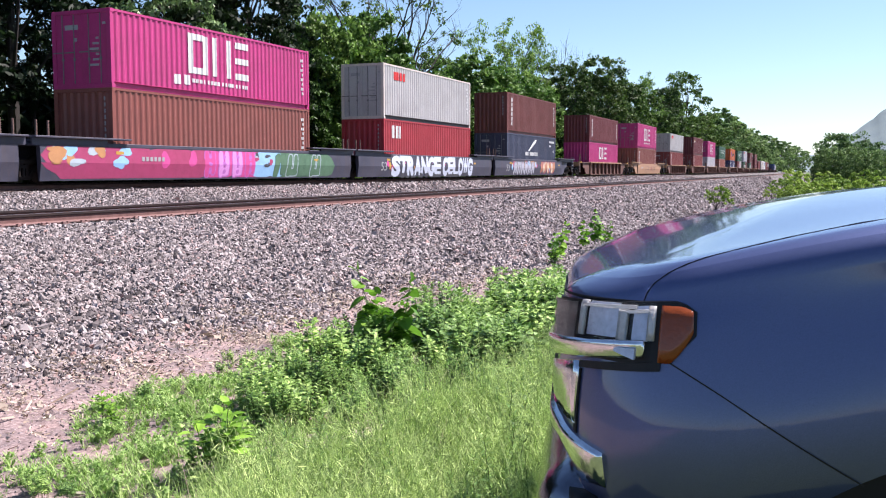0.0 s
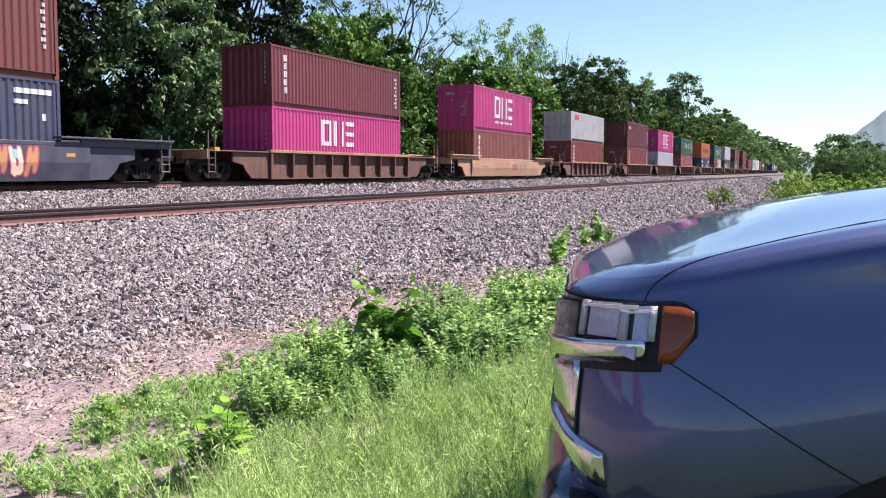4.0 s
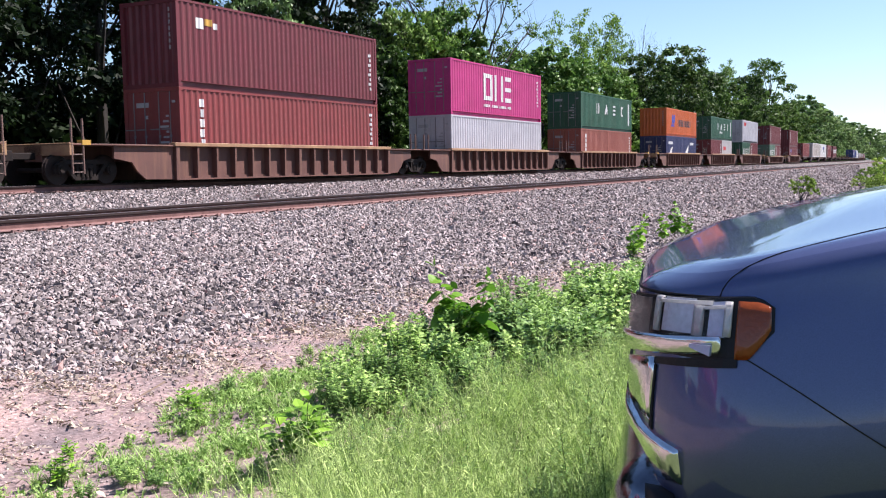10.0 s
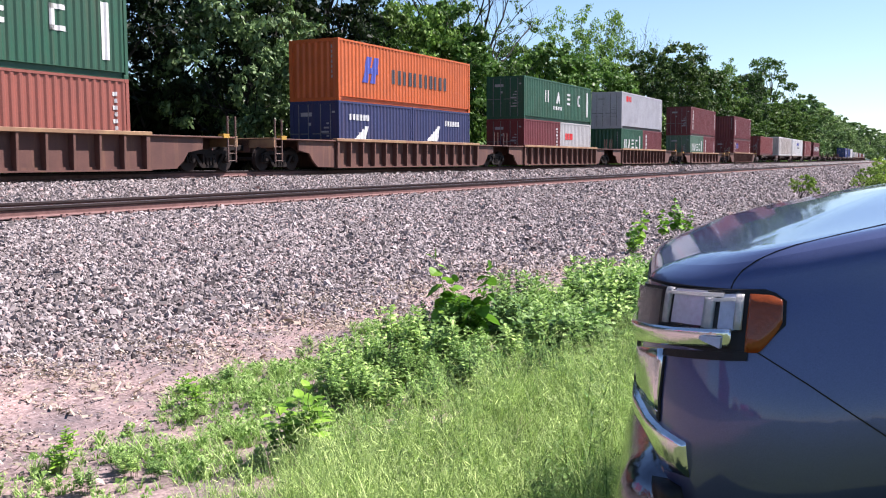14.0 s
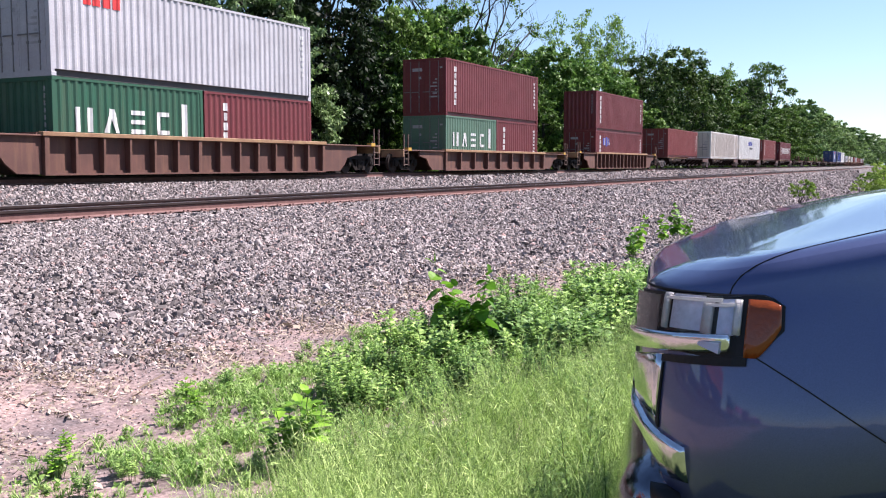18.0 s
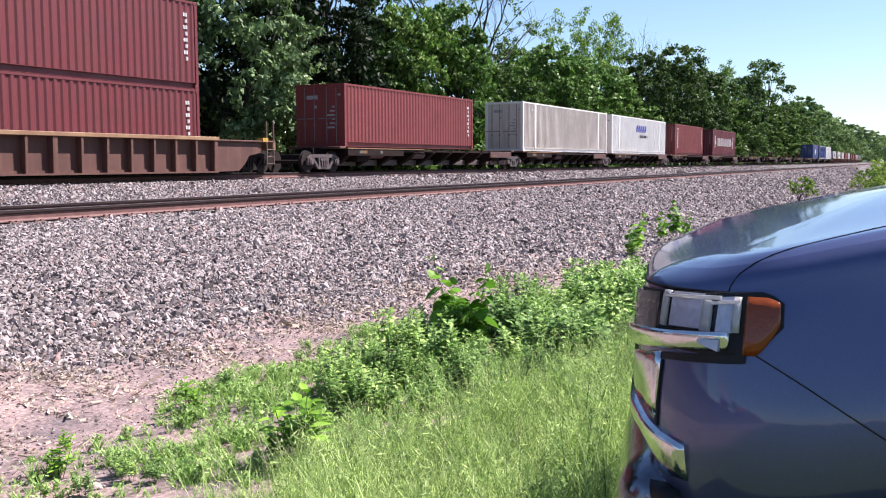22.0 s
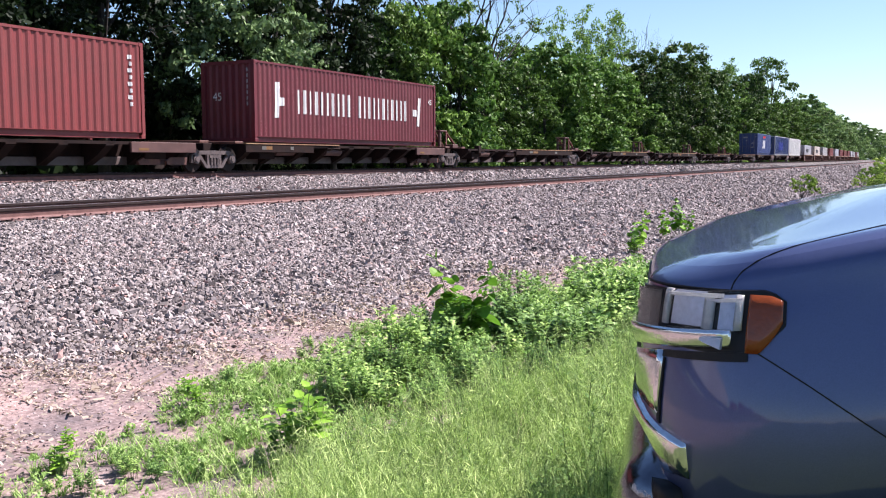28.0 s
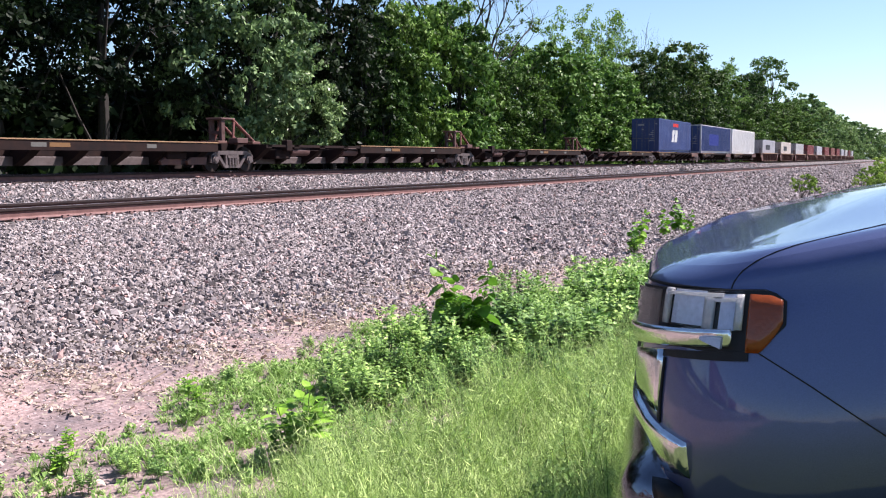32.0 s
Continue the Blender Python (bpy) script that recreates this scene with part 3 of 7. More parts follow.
    for nm, mm, bars in marks:
        bm = bmesh.new()
        for b in bars:
            mark(bm, *b, pitch=pitch) if len(b) == 5 else mark(bm, *b[:4], pitch=pitch)
        ob = part(nm, bm, M[mm], thing)
        if len(bars) > 4:
            tagged(ob, kind="stuff")
    return thing


def column(x, z1, n, w=0.2, step=0.33, hgt=0.26):
    """Bars one below another, in place of lettering that runs down a wall."""
    return [(x + 0.03 * ((i * 5) % 3), x + w - 0.02 * (i % 2), z1 - i * step - hgt, z1 - i * step) for i in range(n)]


def row(x, z, n, w, gap, hgt):
    return [(x + i * (w + gap), x + i * (w + gap) + w * (0.8 + 0.2 * ((i * 3) % 2)), z, z + hgt) for i in range(n)]


def code_bars(L, h):
    """The small code at the far top corner, as bars."""
    return [(L - 0.62 + 0.06 * (i % 2), L - 0.48, h - 0.4 - 0.2 * i - 0.12, h - 0.4 - 0.2 * i) for i in range(8)]


def emblem_pink(x, z, s):
    """Big white emblem: a hollow block, two posts and three level bars."""
    t = 0.2 * s
    return [(x, x + t, z, z + s), (x + 0.6 * s, x + 0.8 * s, z, z + s * 0.98), (x + t, x + 0.6 * s, z, z + t * 0.8), (x + t, x + 0.6 * s, z + s - t * 0.8, z + s),
            (x + s, x + s + t * 0.9, z, z + s), (x + s + 0.62 * s, x + s + 0.62 * s + t * 0.9, z, z + s),
            (x + 2.0 * s, x + 2.65 * s, z, z + t * 0.85), (x + 2.0 * s, x + 2.65 * s, z + 0.42 * s, z + 0.58 * s), (x + 2.0 * s, x + 2.65 * s, z + s - t * 0.85, z + s)]


def emblem_four(x, z, s, step):
    """Four spaced white blocks of differing make."""
    a = 0.24 * s
    out = [(x, x + a, z, z + s), (x + 0.62 * s, x + 0.62 * s + a, z, z + s)]
    x += step
    out += [(x, x + a, z, z + s, 0.3 * s), (x + 0.6 * s, x + 0.6 * s + a, z, z + s, -0.3 * s)]
    x += step
    out += [(x, x + 0.8 * s, z, z + a * 0.8), (x, x + 0.8 * s, z + 0.42 * s, z + 0.6 * s), (x, x + 0.8 * s, z + s - a * 0.8, z + s)]
    x += step
    out += [(x, x + a, z, z + s), (x, x + 0.75 * s, z, z + a * 0.8), (x, x + 0.75 * s, z + s - a * 0.8, z + s)]
    return out


# ---- railway cars ----
def build_wheelset():
    bm = bmesh.new()
    for y in (-0.04, 1.51):
        s = 1 if y > 0 else -1
        rod(bm, (0, y, 0.42), (0, y + s * 0.09, 0.42), 0.42, n=24)
        rod(bm, (0, y - s * 0.03, 0.42), (0, y, 0.42), 0.445, n=24)
        rod(bm, (0, y + s * 0.09, 0.42), (0, y + s * 0.13, 0.42), 0.16, 0.13, n=14)
    rod(bm, (0, -0.2, 0.42), (0, 1.7, 0.42), 0.075, n=10)
    return bm


def add_bogie(car, x, mat="iron"):
    """A two-axle bogie under a car; its near rail lies at y = 0.465 in the car's space, rail top at z = 0."""
    bogie = bare("bogie", car, pose(x, 0.465, 0))
    me = cached("wheelset", lambda: mesh_of("wheelset", build_wheelset(), M["wheel"]))
    for dx in (-0.89, 0.89):
        hang("wheelset", me, bogie, pose(dx, 0, 0))

    def frame_mesh():
        """Cast truss: a top chord bent down to the journals, slanting tension members, two columns and a spring nest."""
        bm = bmesh.new()

        def member(a, b, w, y0=-0.3, y1=-0.2):
            d = Vector((b[0] - a[0], b[1] - a[1]))
            n = Vector((-d.y, d.x)).normalized() * w / 2
            prism(bm, [(a[0] + n.x, a[1] + n.y), (b[0] + n.x, b[1] + n.y), (b[0] - n.x, b[1] - n.y), (a[0] - n.x, a[1] - n.y)], "y", y0, y1)
        member((-0.8, 0.64), (0.8, 0.64), 0.13)
        member((-0.42, 0.17), (0.42, 0.17), 0.1)
        for s in (-1, 1):
            ends = [((0.77, 0.64), (1.06, 0.5), 0.13), ((1.05, 0.56), (1.07, 0.3), 0.11), ((0.76, 0.6), (0.4, 0.18), 0.11), ((0.3, 0.2), (0.3, 0.62), 0.1)]
            for a, b, w in ends:
                a, b = ((s * a[0], a[1]), (s * b[0], b[1]))
                member(*((a, b) if s > 0 else (b, a)), w, -0.297, -0.203)
            rod(bm, (s * 0.89, -0.34, 0.42), (s * 0.89, -0.22, 0.42), 0.15, n=12)
            rod(bm, (s * 0.89, -0.37, 0.42), (s * 0.89, -0.34, 0.42), 0.09, n=10)
        for k in (-0.15, 0.0, 0.15):
            rod(bm, (k, -0.29, 0.2), (k, -0.29, 0.46), 0.055, n=8)
        box(bm, -0.26, 0.26, -0.33, -0.24, 0.46, 0.56)
        return mesh_of("side_frame", bm, M[mat])

    me = cached(("side_frame", mat), frame_mesh)
    hang("side_frame", me, bogie)
    hang("side_frame", me, bogie, Matrix.Translation((0, 1.51, 0)) @ Matrix.Diagonal((1, -1, 1, 1)))
    hang("bolster", cached("bolster", lambda: mesh_of("bolster", box(bmesh.new(), -0.22, 0.22, -0.25, 1.76, 0.34, 0.72), M["iron"], bevel=0.03)), bogie)
    return bogie


def add_coupler(car, x, s):
    bm = box(bmesh.new(), min(x, x + s * 1.0), max(x, x + s * 1.0), 1.12, 1.32, 0.72, 0.92)
    box(bm, min(x + s * 0.9, x + s * 1.2), max(x + s * 0.9, x + s * 1.2), 1.05, 1.39, 0.68, 0.98)
    part("coupler", bm, M["iron"], car, bevel=0.02)


def well_car(style, color, left, right, label, ribs=11, art=None, sill=1.24):
    """A container well car. x = 0 .. 12.192 is the well's load, y = 0 the near wall of the load, z = 0 the rail top.
    left, right: length of the end beyond the load; a joint shared with the next car where it is under 4 m."""
    L = 12.192
    mat = M[color]
    car = tagged(bare("well_car"), label, "freight car", "well cars of the train")
    y0, y1 = -0.16, BOX_W + 0.16
    top, low = sill, 0.08
    for near in (True, False):
        ya, yb = (y0, y0 + 0.05) if near else (y1 - 0.05, y1)
        out = y0 - 0.15 if near else y1 + 0.15
        bm = bmesh.new()
        if style == "ribbed":
            box(bm, -0.55, L + 0.55, min(ya, yb) + (0.1 if near else -0.1), max(ya, yb) + (0.1 if near else -0.1), low, top - 0.1)
        else:
            s = -1 if near else 1
            yo = y0 if near else y1
            prism(bm, [(yo + s * 0.1, top - 0.12), (yo + s * 0.12, 0.62), (yo + s * 0.04, low), (yo - s * 0.02, low), (yo - s * 0.06, top - 0.12)], "x", -0.9 if left >= 4.2 else 0.4 - left, L + 0.9 if right >= 4.2 else L + right - 0.4)
        side = part("side_sill", bm, mat, car)
        if style != "ribbed":
            out = y0 - 0.1 if near else y1 + 0.1
        bm = box(bmesh.new(), -0.6, L + 0.6, min(out, yb), max(out, yb), top - 0.12, top)
        part("top_chord", bm, M["chord"] if style == "ribbed" else mat, car, bevel=0.012)
        if style == "ribbed":
            def rib():
                return mesh_of("rib", prism(bmesh.new(), [(0.11, top - 0.1), (-0.12, top - 0.1), (-0.12, top - 0.3), (-0.1, low + 0.02), (0.11, low + 0.02)], "x", -0.04, 0.04), mat)
            me = cached(("rib", color, sill), rib)
            for i in range(ribs + 1):
                x = -0.45 + (L + 0.9) * i / ribs
                wide = 1.9 if i in (0, ribs, ribs // 2) else 1.0
                mm = Matrix.Translation((x, ya if near else yb, 0)) @ Matrix.Diagonal((wide, 1 if near else -1, 1, 1))
                hang("rib", me, side, mm)
            part("bottom_flange", box(bmesh.new(), -0.55, L + 0.55, min(out, yb) + (0.02 if near else 0), max(out, yb), low - 0.03, low + 0.02), mat, car)
    part("well_floor", box(bmesh.new(), -0.5, L + 0.5, y0 + 0.05, y1 - 0.05, low + 0.02, low + 0.1), mat, car)
    for s, x, ln in ((-1, -0.55, left), (1, L + 0.55, right)):
        joint = ln < 4.2
        e = ln - 0.55 - (0.12 if joint else 1.0)        # length of the end platform past the bulkhead
        bm = bmesh.new()
        # bulkhead and sloping side cheeks that clear the wheels
        box(bm, min(x, x + s * 0.1), max(x, x + s * 0.1), y0 + 0.05, y1 - 0.05, low, top - 0.02)
        part("bulkhead", bm, mat, car)
        reach = 1.35 if joint else 1.75
        for yy in (y0, y1 - 0.08):
            bm = prism(bmesh.new(), [(x, low), (x + s * (reach - 0.55), low + 0.02), (x + s * (reach - 0.2), 0.36), (x + s * reach, 0.62), (x + s * min(e, reach + 0.7), 0.74), (x + s * min(e, reach + 0.7), top - 0.1), (x, top - 0.1)], "y", yy, yy + 0.08)
            part("end_cheek", bm, mat, car)
        part("end_platform", box(bmesh.new(), min(x, x + s * e), max(x, x + s * e), y0 - 0.1, y1 + 0.1, top - 0.13, top - 0.08), mat, car, bevel=0.01)
        if style != "ribbed":
            for yy in (y0 - 0.24, y1 - 0.12):
                part("deck_shelf", box(bmesh.new(), min(x - s * 0.95, x + s * e), max(x - s * 0.95, x + s * e), yy, yy + 0.36 - 0.25 * (yy > 0) + 0.1 * (yy < 0) * 0, top + 0.1, top + 0.16), M["decktan"] if color == "cartan" else mat, car, bevel=0.01)
                part("shelf_web", box(bmesh.new(), min(x, x + s * e), max(x, x + s * e), yy + 0.14, yy + 0.2, top - 0.1, top + 0.1), mat, car)
        part("center_sill", box(bmesh.new(), min(x, x + s * e), max(x, x + s * e), 0.86, 1.58, 0.66, top - 0.13), mat, car)
        if not joint:
            part("end_beam", box(bmesh.new(), min(x + s * (e - 0.16), x + s * e), max(x + s * (e - 0.16), x + s * e), y0 - 0.1, y1 + 0.1, top - 0.42, top - 0.06), M["chord"] if style == "ribbed" else mat, car, bevel=0.015)
            add_coupler(car, x + s * e, s)
            bm = bmesh.new()
            for dx in (0.1, 0.5):
                rod(bm, (x + s * (e - dx), y0 - 0.08, 0.3), (x + s * (e - dx), y0 - 0.08, top + (0.62 if style == "ribbed" else 0.35)), 0.034 if style == "ribbed" else 0.02, n=6)
            for z in (0.35, 0.6, 0.85):
                rod(bm, (x + s * (e - 0.1), y0 - 0.08, z), (x + s * (e - 0.5), y0 - 0.08, z), 0.016, n=6)
            part("ladder", bm, M["postbrown" if style == "ribbed" else "rod"], car)
            bm = box(bmesh.new(), min(x + s * (e - 0.75), x + s * (e - 0.45)), max(x + s * (e - 0.75), x + s * (e - 0.45)), y0 - 0.12, y0 + 0.1, top - 0.12, top + 0.02)
            part("grab_bracket", bm, M["yellow"] if style == "ribbed" else mat, car)
            add_bogie(car, x + s * (e - 0.95))
        else:
            for dx in (0.3, 0.75):
                part("guide_post", rod(bmesh.new(), (x + s * (e - dx), y0 + 0.05, top - 0.1), (x + s * (e - dx), y0 + 0.05, top + 0.62), 0.036, n=6), M["postbrown"], car)
            if s == 1:
                add_bogie(car, x + s * (e + 0.12))
    if art:
        art(car)
    return car


def spine_car(length, label, loaded=True, stand=False):
    """A skeleton car: a narrow centre beam with load pads on cross arms, a bogie under its leading joint."""
    car = tagged(bare("spine_car"), label, "freight car", "spine cars of the train")
    L = length
    part("center_beam", box(bmesh.new(), 0.2, L - 0.2, 0.92, 1.52, 0.5, 0.98), M["nearblack"], car, bevel=0.02)
    n = 10
    for i in range(n):
        x = 1.6 + (L - 3.2) * i / (n - 1)
        bm = prism(bmesh.new(), [(-0.12, 0.82), (0.3, 0.5), (0.8, 0.24), (0.92, 0.24), (0.92, 0.95), (-0.12, 0.95)], "x", x - 0.16, x + 0.16)
        part("cross_arm", bm, M["nearblack"], car)
        bm = prism(bmesh.new(), [(BOX_W + 0.12, 0.82), (BOX_W - 0.3, 0.5), (1.64, 0.24), (1.52, 0.24), (1.52, 0.95), (BOX_W + 0.12, 0.95)], "x", x - 0.16, x + 0.16)
        part("cross_arm", bm, M["nearblack"], car)
    # added lighter band: sunlit patches below the arms put into its colour
    part("beam_flange", box(bmesh.new(), 0.9, L - 1.0, 0.8, 1.64, 0.24, 0.5), M["silver"], car, bevel=0.015)
    for y in (-0.14, BOX_W - 0.02):
        part("side_rail", box(bmesh.new(), 1.5, L - 1.5, y + 0.02, y + 0.14, 0.86, 0.95), M["nearblack"], car)
        sill = part("side_sill", box(bmesh.new(), *((L * 0.42, L - 1.2) if not loaded else (1.2, L * 0.3)), y, y + 0.14, 0.66, 0.95), M["nearblack"], car, bevel=0.01)
        part("deck_plate", box(bmesh.new(), *((L * 0.42, L - 1.2) if not loaded else (1.2, L * 0.4)), y - 0.02, y + 0.2, 0.95, 0.985), M["chord"], sill)
        if y < 0:
            for a, w in ((2.0, 0.5), (2.6, 0.7), (6.2, 0.4)):
                part("stencil", box(bmesh.new(), L * 0.42 + a if not loaded else 1.3 + 0.4 * a, L * 0.42 + a + w if not loaded else 1.3 + 0.4 * a + w * 0.5, y - 0.006, y, 0.76, 0.88), M["stencil"] if w < 0.7 else M["striporange"], sill)
    if loaded:
        apron = part("end_apron", box(bmesh.new(), L - 4.2, L - 1.4, -0.2, -0.12, 0.62, 0.94), M["spinebrown"], car, bevel=0.012)
        part("reflector_strip", box(bmesh.new(), L - 3.9, L - 3.5, -0.206, -0.2, 0.68, 0.76), M["striporange"], apron)
    for y0, x in ((0.1, 3.1), (0.15, L * 0.36)):
        part("air_tank", rod(bmesh.new(), (x, y0, 0.72), (x + 1.1, y0, 0.72), 0.17, n=12), M["spinebrown"], car, smooth=False)
    hose, rings = bmesh.new(), []
    for i in range(9):
        c = Vector((L * 0.2 + 0.5 * i, -0.05, 0.8 - 0.05 * math.sin(0.9 * i)))
        rings.append([hose.verts.new(c + Vector((0, 0.022 * math.cos(1.257 * k), 0.022 * math.sin(1.257 * k)))) for k in range(5)])
    for p, q in zip(rings[:-1], rings[1:]):
        for k in range(5):
            hose.faces.new((p[k], p[(k + 1) % 5], q[(k + 1) % 5], q[k]))
    part("brake_pipe", hose, M["nearblack"], car)
    for x in (L - 3.6, L - 2.4):
        part("brake_cover", prism(bmesh.new(), [(x, 0.24), (x + 0.85, 0.24), (x + 0.9, 0.48), (x + 0.2, 0.48), (x - 0.05, 0.36)], "y", 0.1, 0.2), M["carbrown"], car)
    for x in (0.9, L - 0.9):
        part("load_pad", box(bmesh.new(), x - 0.22, x + 0.22, -0.1, BOX_W + 0.1, 0.95, 1.04), M["carbrown"], car, bevel=0.015)
    for x in (2.2, L - 3.4):
        part("equipment_box", box(bmesh.new(), x, x + 0.9, 0.05, 0.7, 0.42, 0.78), M["nearblack"], car, bevel=0.03)
    add_bogie(car, -0.1, "silver")
    if stand:
        bm = bmesh.new()
        for y in (0.92, 1.4):
            box(bm, 0.24, 0.44, y, y + 0.12, 0.98, 1.82)
        box(bm, 0.26, 0.42, 0.92, 1.52, 1.3, 1.42)
        box(bm, 0.18, 0.92, 0.86, 1.58, 1.82, 1.89)
        box(bm, 0.1, 0.7, 0.1, 0.5, 0.98, 1.16)
        stand_post = part("trailer_stand", bm, M["spinebrown"], car, bevel=0.015)
        for y0, y1 in ((0.84, 0.9), (1.6, 1.54)):
            part("strut", rod(bmesh.new(), (2.0, y0, 1.0), (0.8, y1, 1.84), 0.06, n=8), M["standred"], stand_post, "faded red strut")
            part("strut", rod(bmesh.new(), (0.66, y0 - (0.06 if y0 < 1 else -0.06), 0.98), (0.9, y1, 1.84), 0.05, n=8), M["standred"], stand_post, "faded red strut")
        part("junction_box", box(bmesh.new(), 2.6, 2.95, -0.16, 0.1, 0.72, 1.12), M["nearblack"], car, bevel=0.02)
    return car


# ---- the train: every car and box with its place along the train ----
V_TRAIN = 13.345
ROLLING = []        # (thing, distance along the line at the start, height over the rail)


def rolls(thing, s, z=0.0):
    ROLLING.append((thing, s, z))
    return thing


H1, H2 = 2.591, 2.896
L40, L20, L45, L53 = 12.192, 6.058, 13.716, 16.15


def build_train():
    white = "lettering"
    H1, H2 = 2.51, 2.81
    one = lambda L, h: [("emblem", white, emblem_pink(3.9, h * 0.33, 1.42)), ("caption", white, row(3.9, h * 0.2, 17, 0.15, 0.07, 0.14))]
    vert = lambda h, n=6: ("lettering_column", white, column(0.95, h - 0.35, n))
    codes = lambda L, h: ("code", white, code_bars(L, h))

    def deck(s):
        """Height of the joint between the two layers: the later cars carry their loads deeper."""
        return 3.05 if s < 170 else 2.94 if s < 190 else 2.79

    def top(s, h, color, label, marks, **k):
        return rolls(freight_box(L40, h, color, label, marks, **k), s, deck(s))

    def low(s, color, label, marks, L=L40, **k):
        return rolls(freight_box(L, 2.51, color, label, marks, **k), s, deck(s) - 2.513)

    red4 = lambda z, x=1.2: ("emblem", "redmark", [(x + i * 0.36, x + i * 0.36 + 0.28, z, z + 0.42) for i in range(4)])
    # ribbed, smooth and painted well cars with their two-high loads
    top(24.17, H1, "pink", "bright pink ribbed container with a white emblem", one(L40, H1) + [codes(L40, H1), ("placard", white, [(3.1, 3.5, 0.38, 0.72), (3.65, 4.0, 0.4, 0.74)])])
    low(24.17, "brown", "rust-brown ribbed container under a pink one", [codes(L40, H1)], doors=False)
    top(43.73, H2, "white", "white ribbed container with a small red emblem", [red4(2.05), codes(L40, H2)], frame_color="cream")
    low(43.73, "red", "bright red ribbed container with white letter bars", [("letters", white, [(1.0, 1.3, 1.55, 2.2), (1.4, 1.7, 1.55, 2.2), (1.85, 2.0, 1.55, 2.2)])], doors=False)
    top(63.1, H2, "russet", "brown-red ribbed container with white lettering column", [vert(H2), codes(L40, H2)], doors=False)
    wing = [(4.9 + 0.28 * i, 5.25 + 0.3 * i, 1.35 + 0.12 * i, 1.5 + 0.14 * i, 0.25) for i in range(6)]
    low(63.1, "slate", "slate-blue ribbed container with a white wing emblem", [("emblem", white, wing + row(4.3, 1.0, 9, 0.26, 0.08, 0.26)), ("code", white, [(10.5, 11.9, 2.05, 2.2), (10.5, 11.0, 1.75, 1.88), (11.5, 11.65, 1.3, 1.5)])])
    top(86.75, H1, "maroon", "dark maroon ribbed container with lettering column", [vert(H1, 5), codes(L40, H1)], doors=False)
    low(86.75, "pink", "pink container half sunk in a well car", [("emblem", white, emblem_pink(4.0, 1.0, 1.15))], doors=False)
    top(109.8, H2, "pink", "bright pink ribbed container with a white emblem", one(L40, H2) + [codes(L40, H2)])
    low(109.8, "brown", "rust-brown ribbed container under a pink one", [vert(H1), codes(L40, H1)], doors=False)
    top(133.3, H1, "white", "off-white ribbed container with a small red emblem", [red4(1.85), codes(L40, H1)])
    low(133.3, "oxide", "red-oxide ribbed container with lettering column", [vert(H1)])
    top(156.9, H2, "plum", "dark crimson ribbed container with a small white and yellow mark", [("mark", white, [(0.9, 1.3, 1.95, 2.3), (1.75, 1.95, 2.0, 2.2)]), ("mark", "yellow", [(1.35, 1.7, 2.08, 2.3)]), codes(L40, H1)], doors=False)
    low(156.9, "oxide", "red-oxide ribbed container with lettering column", [vert(H1), codes(L40, H1)])
    top(176.2, H2, "pink", "bright pink ribbed container with a white emblem", one(L40, H2) + [codes(L40, H2)])
    low(176.2, "grey", "pale grey ribbed container under a pink one", [])
    four = lambda h: [("emblem", white, emblem_four(3.4, h * 0.46, 0.72, 2.0)), ("flag_bar", white, [(11.2, 11.5, h * 0.2, h * 0.86)])]
    top(195.9, H1, "green", "dark green ribbed container with four white blocks", four(H1))
    low(195.9, "salmon", "faded red short container with lettering column", [vert(H1)], L=L20)
    low(195.9 + 6.134, "salmon", "faded red short container", [codes(L20, H1)], L=L20)
    top(219.4, H1, "orange", "orange ribbed container with a blue emblem", [("emblem", "bluemark", [(1.85, 2.25, 0.85, 1.95, 0.35), (2.45, 2.85, 0.85, 1.95, 0.35), (2.2, 3.1, 1.25, 1.5)]), ("letters", "darkmark", row(4.3, 0.95, 11, 0.3, 0.2, 0.62))], doors=False)
    low(219.4, "navy", "navy blue short container with white markings", [("emblem", white, [(0.9 + 0.2 * i, 1.1 + 0.22 * i, 0.7, 1.0 + 0.13 * i, 0.3) for i in range(5)] + row(0.8, 1.75, 6, 0.2, 0.07, 0.25))], L=L20)
    low(219.4 + 6.134, "navy", "navy blue short container with white markings", [("emblem", white, [(1.4 + 0.2 * i, 1.6 + 0.22 * i, 1.0, 1.2 + 0.13 * i, 0.3) for i in range(5)] + row(3.3, 1.75, 6, 0.2, 0.07, 0.25))], L=L20)
    top(239.0, H1, "green", "dark green ribbed container with four white blocks", four(H1) + [("address", white, row(4.9, 0.75, 9, 0.12, 0.05, 0.22))])
    low(239.0, "maroon", "maroon short container beside a white one", [codes(L20, H1)], L=L20)
    low(239.0 + 6.134, "white", "white short container with a red emblem", [red4(1.4, 1.0)], L=L20)
    top(258.65, H2, "grey", "pale grey ribbed container with a small red emblem", [red4(2.1), codes(L40, H2)])
    cut = [("emblem", white, emblem_four(0.8, 1.0, 0.7, 1.05)), ("flag_bar", white, [(5.05, 5.3, 0.95, 2.0)])]
    low(258.65, "green", "green short container sunk behind the well side", cut, L=L20, doors=False)
    low(258.65 + 6.134, "maroon", "maroon short container beside a green one", [vert(H1)], L=L20)
    top(282.3, H2, "maroon", "dark maroon ribbed container with lettering column", [vert(H2), codes(L40, H2)])
    low(282.3, "sage", "faded pale green short container sunk behind the well side", cut, L=L20)
    low(282.3 + 6.134, "maroon", "maroon short container beside a green one", [vert(H1), codes(L20, H1)], L=L20)
    top(305.8, H2, "maroon", "dark maroon ribbed container with lettering column", [vert(H2), codes(L40, H2)], doors=False)
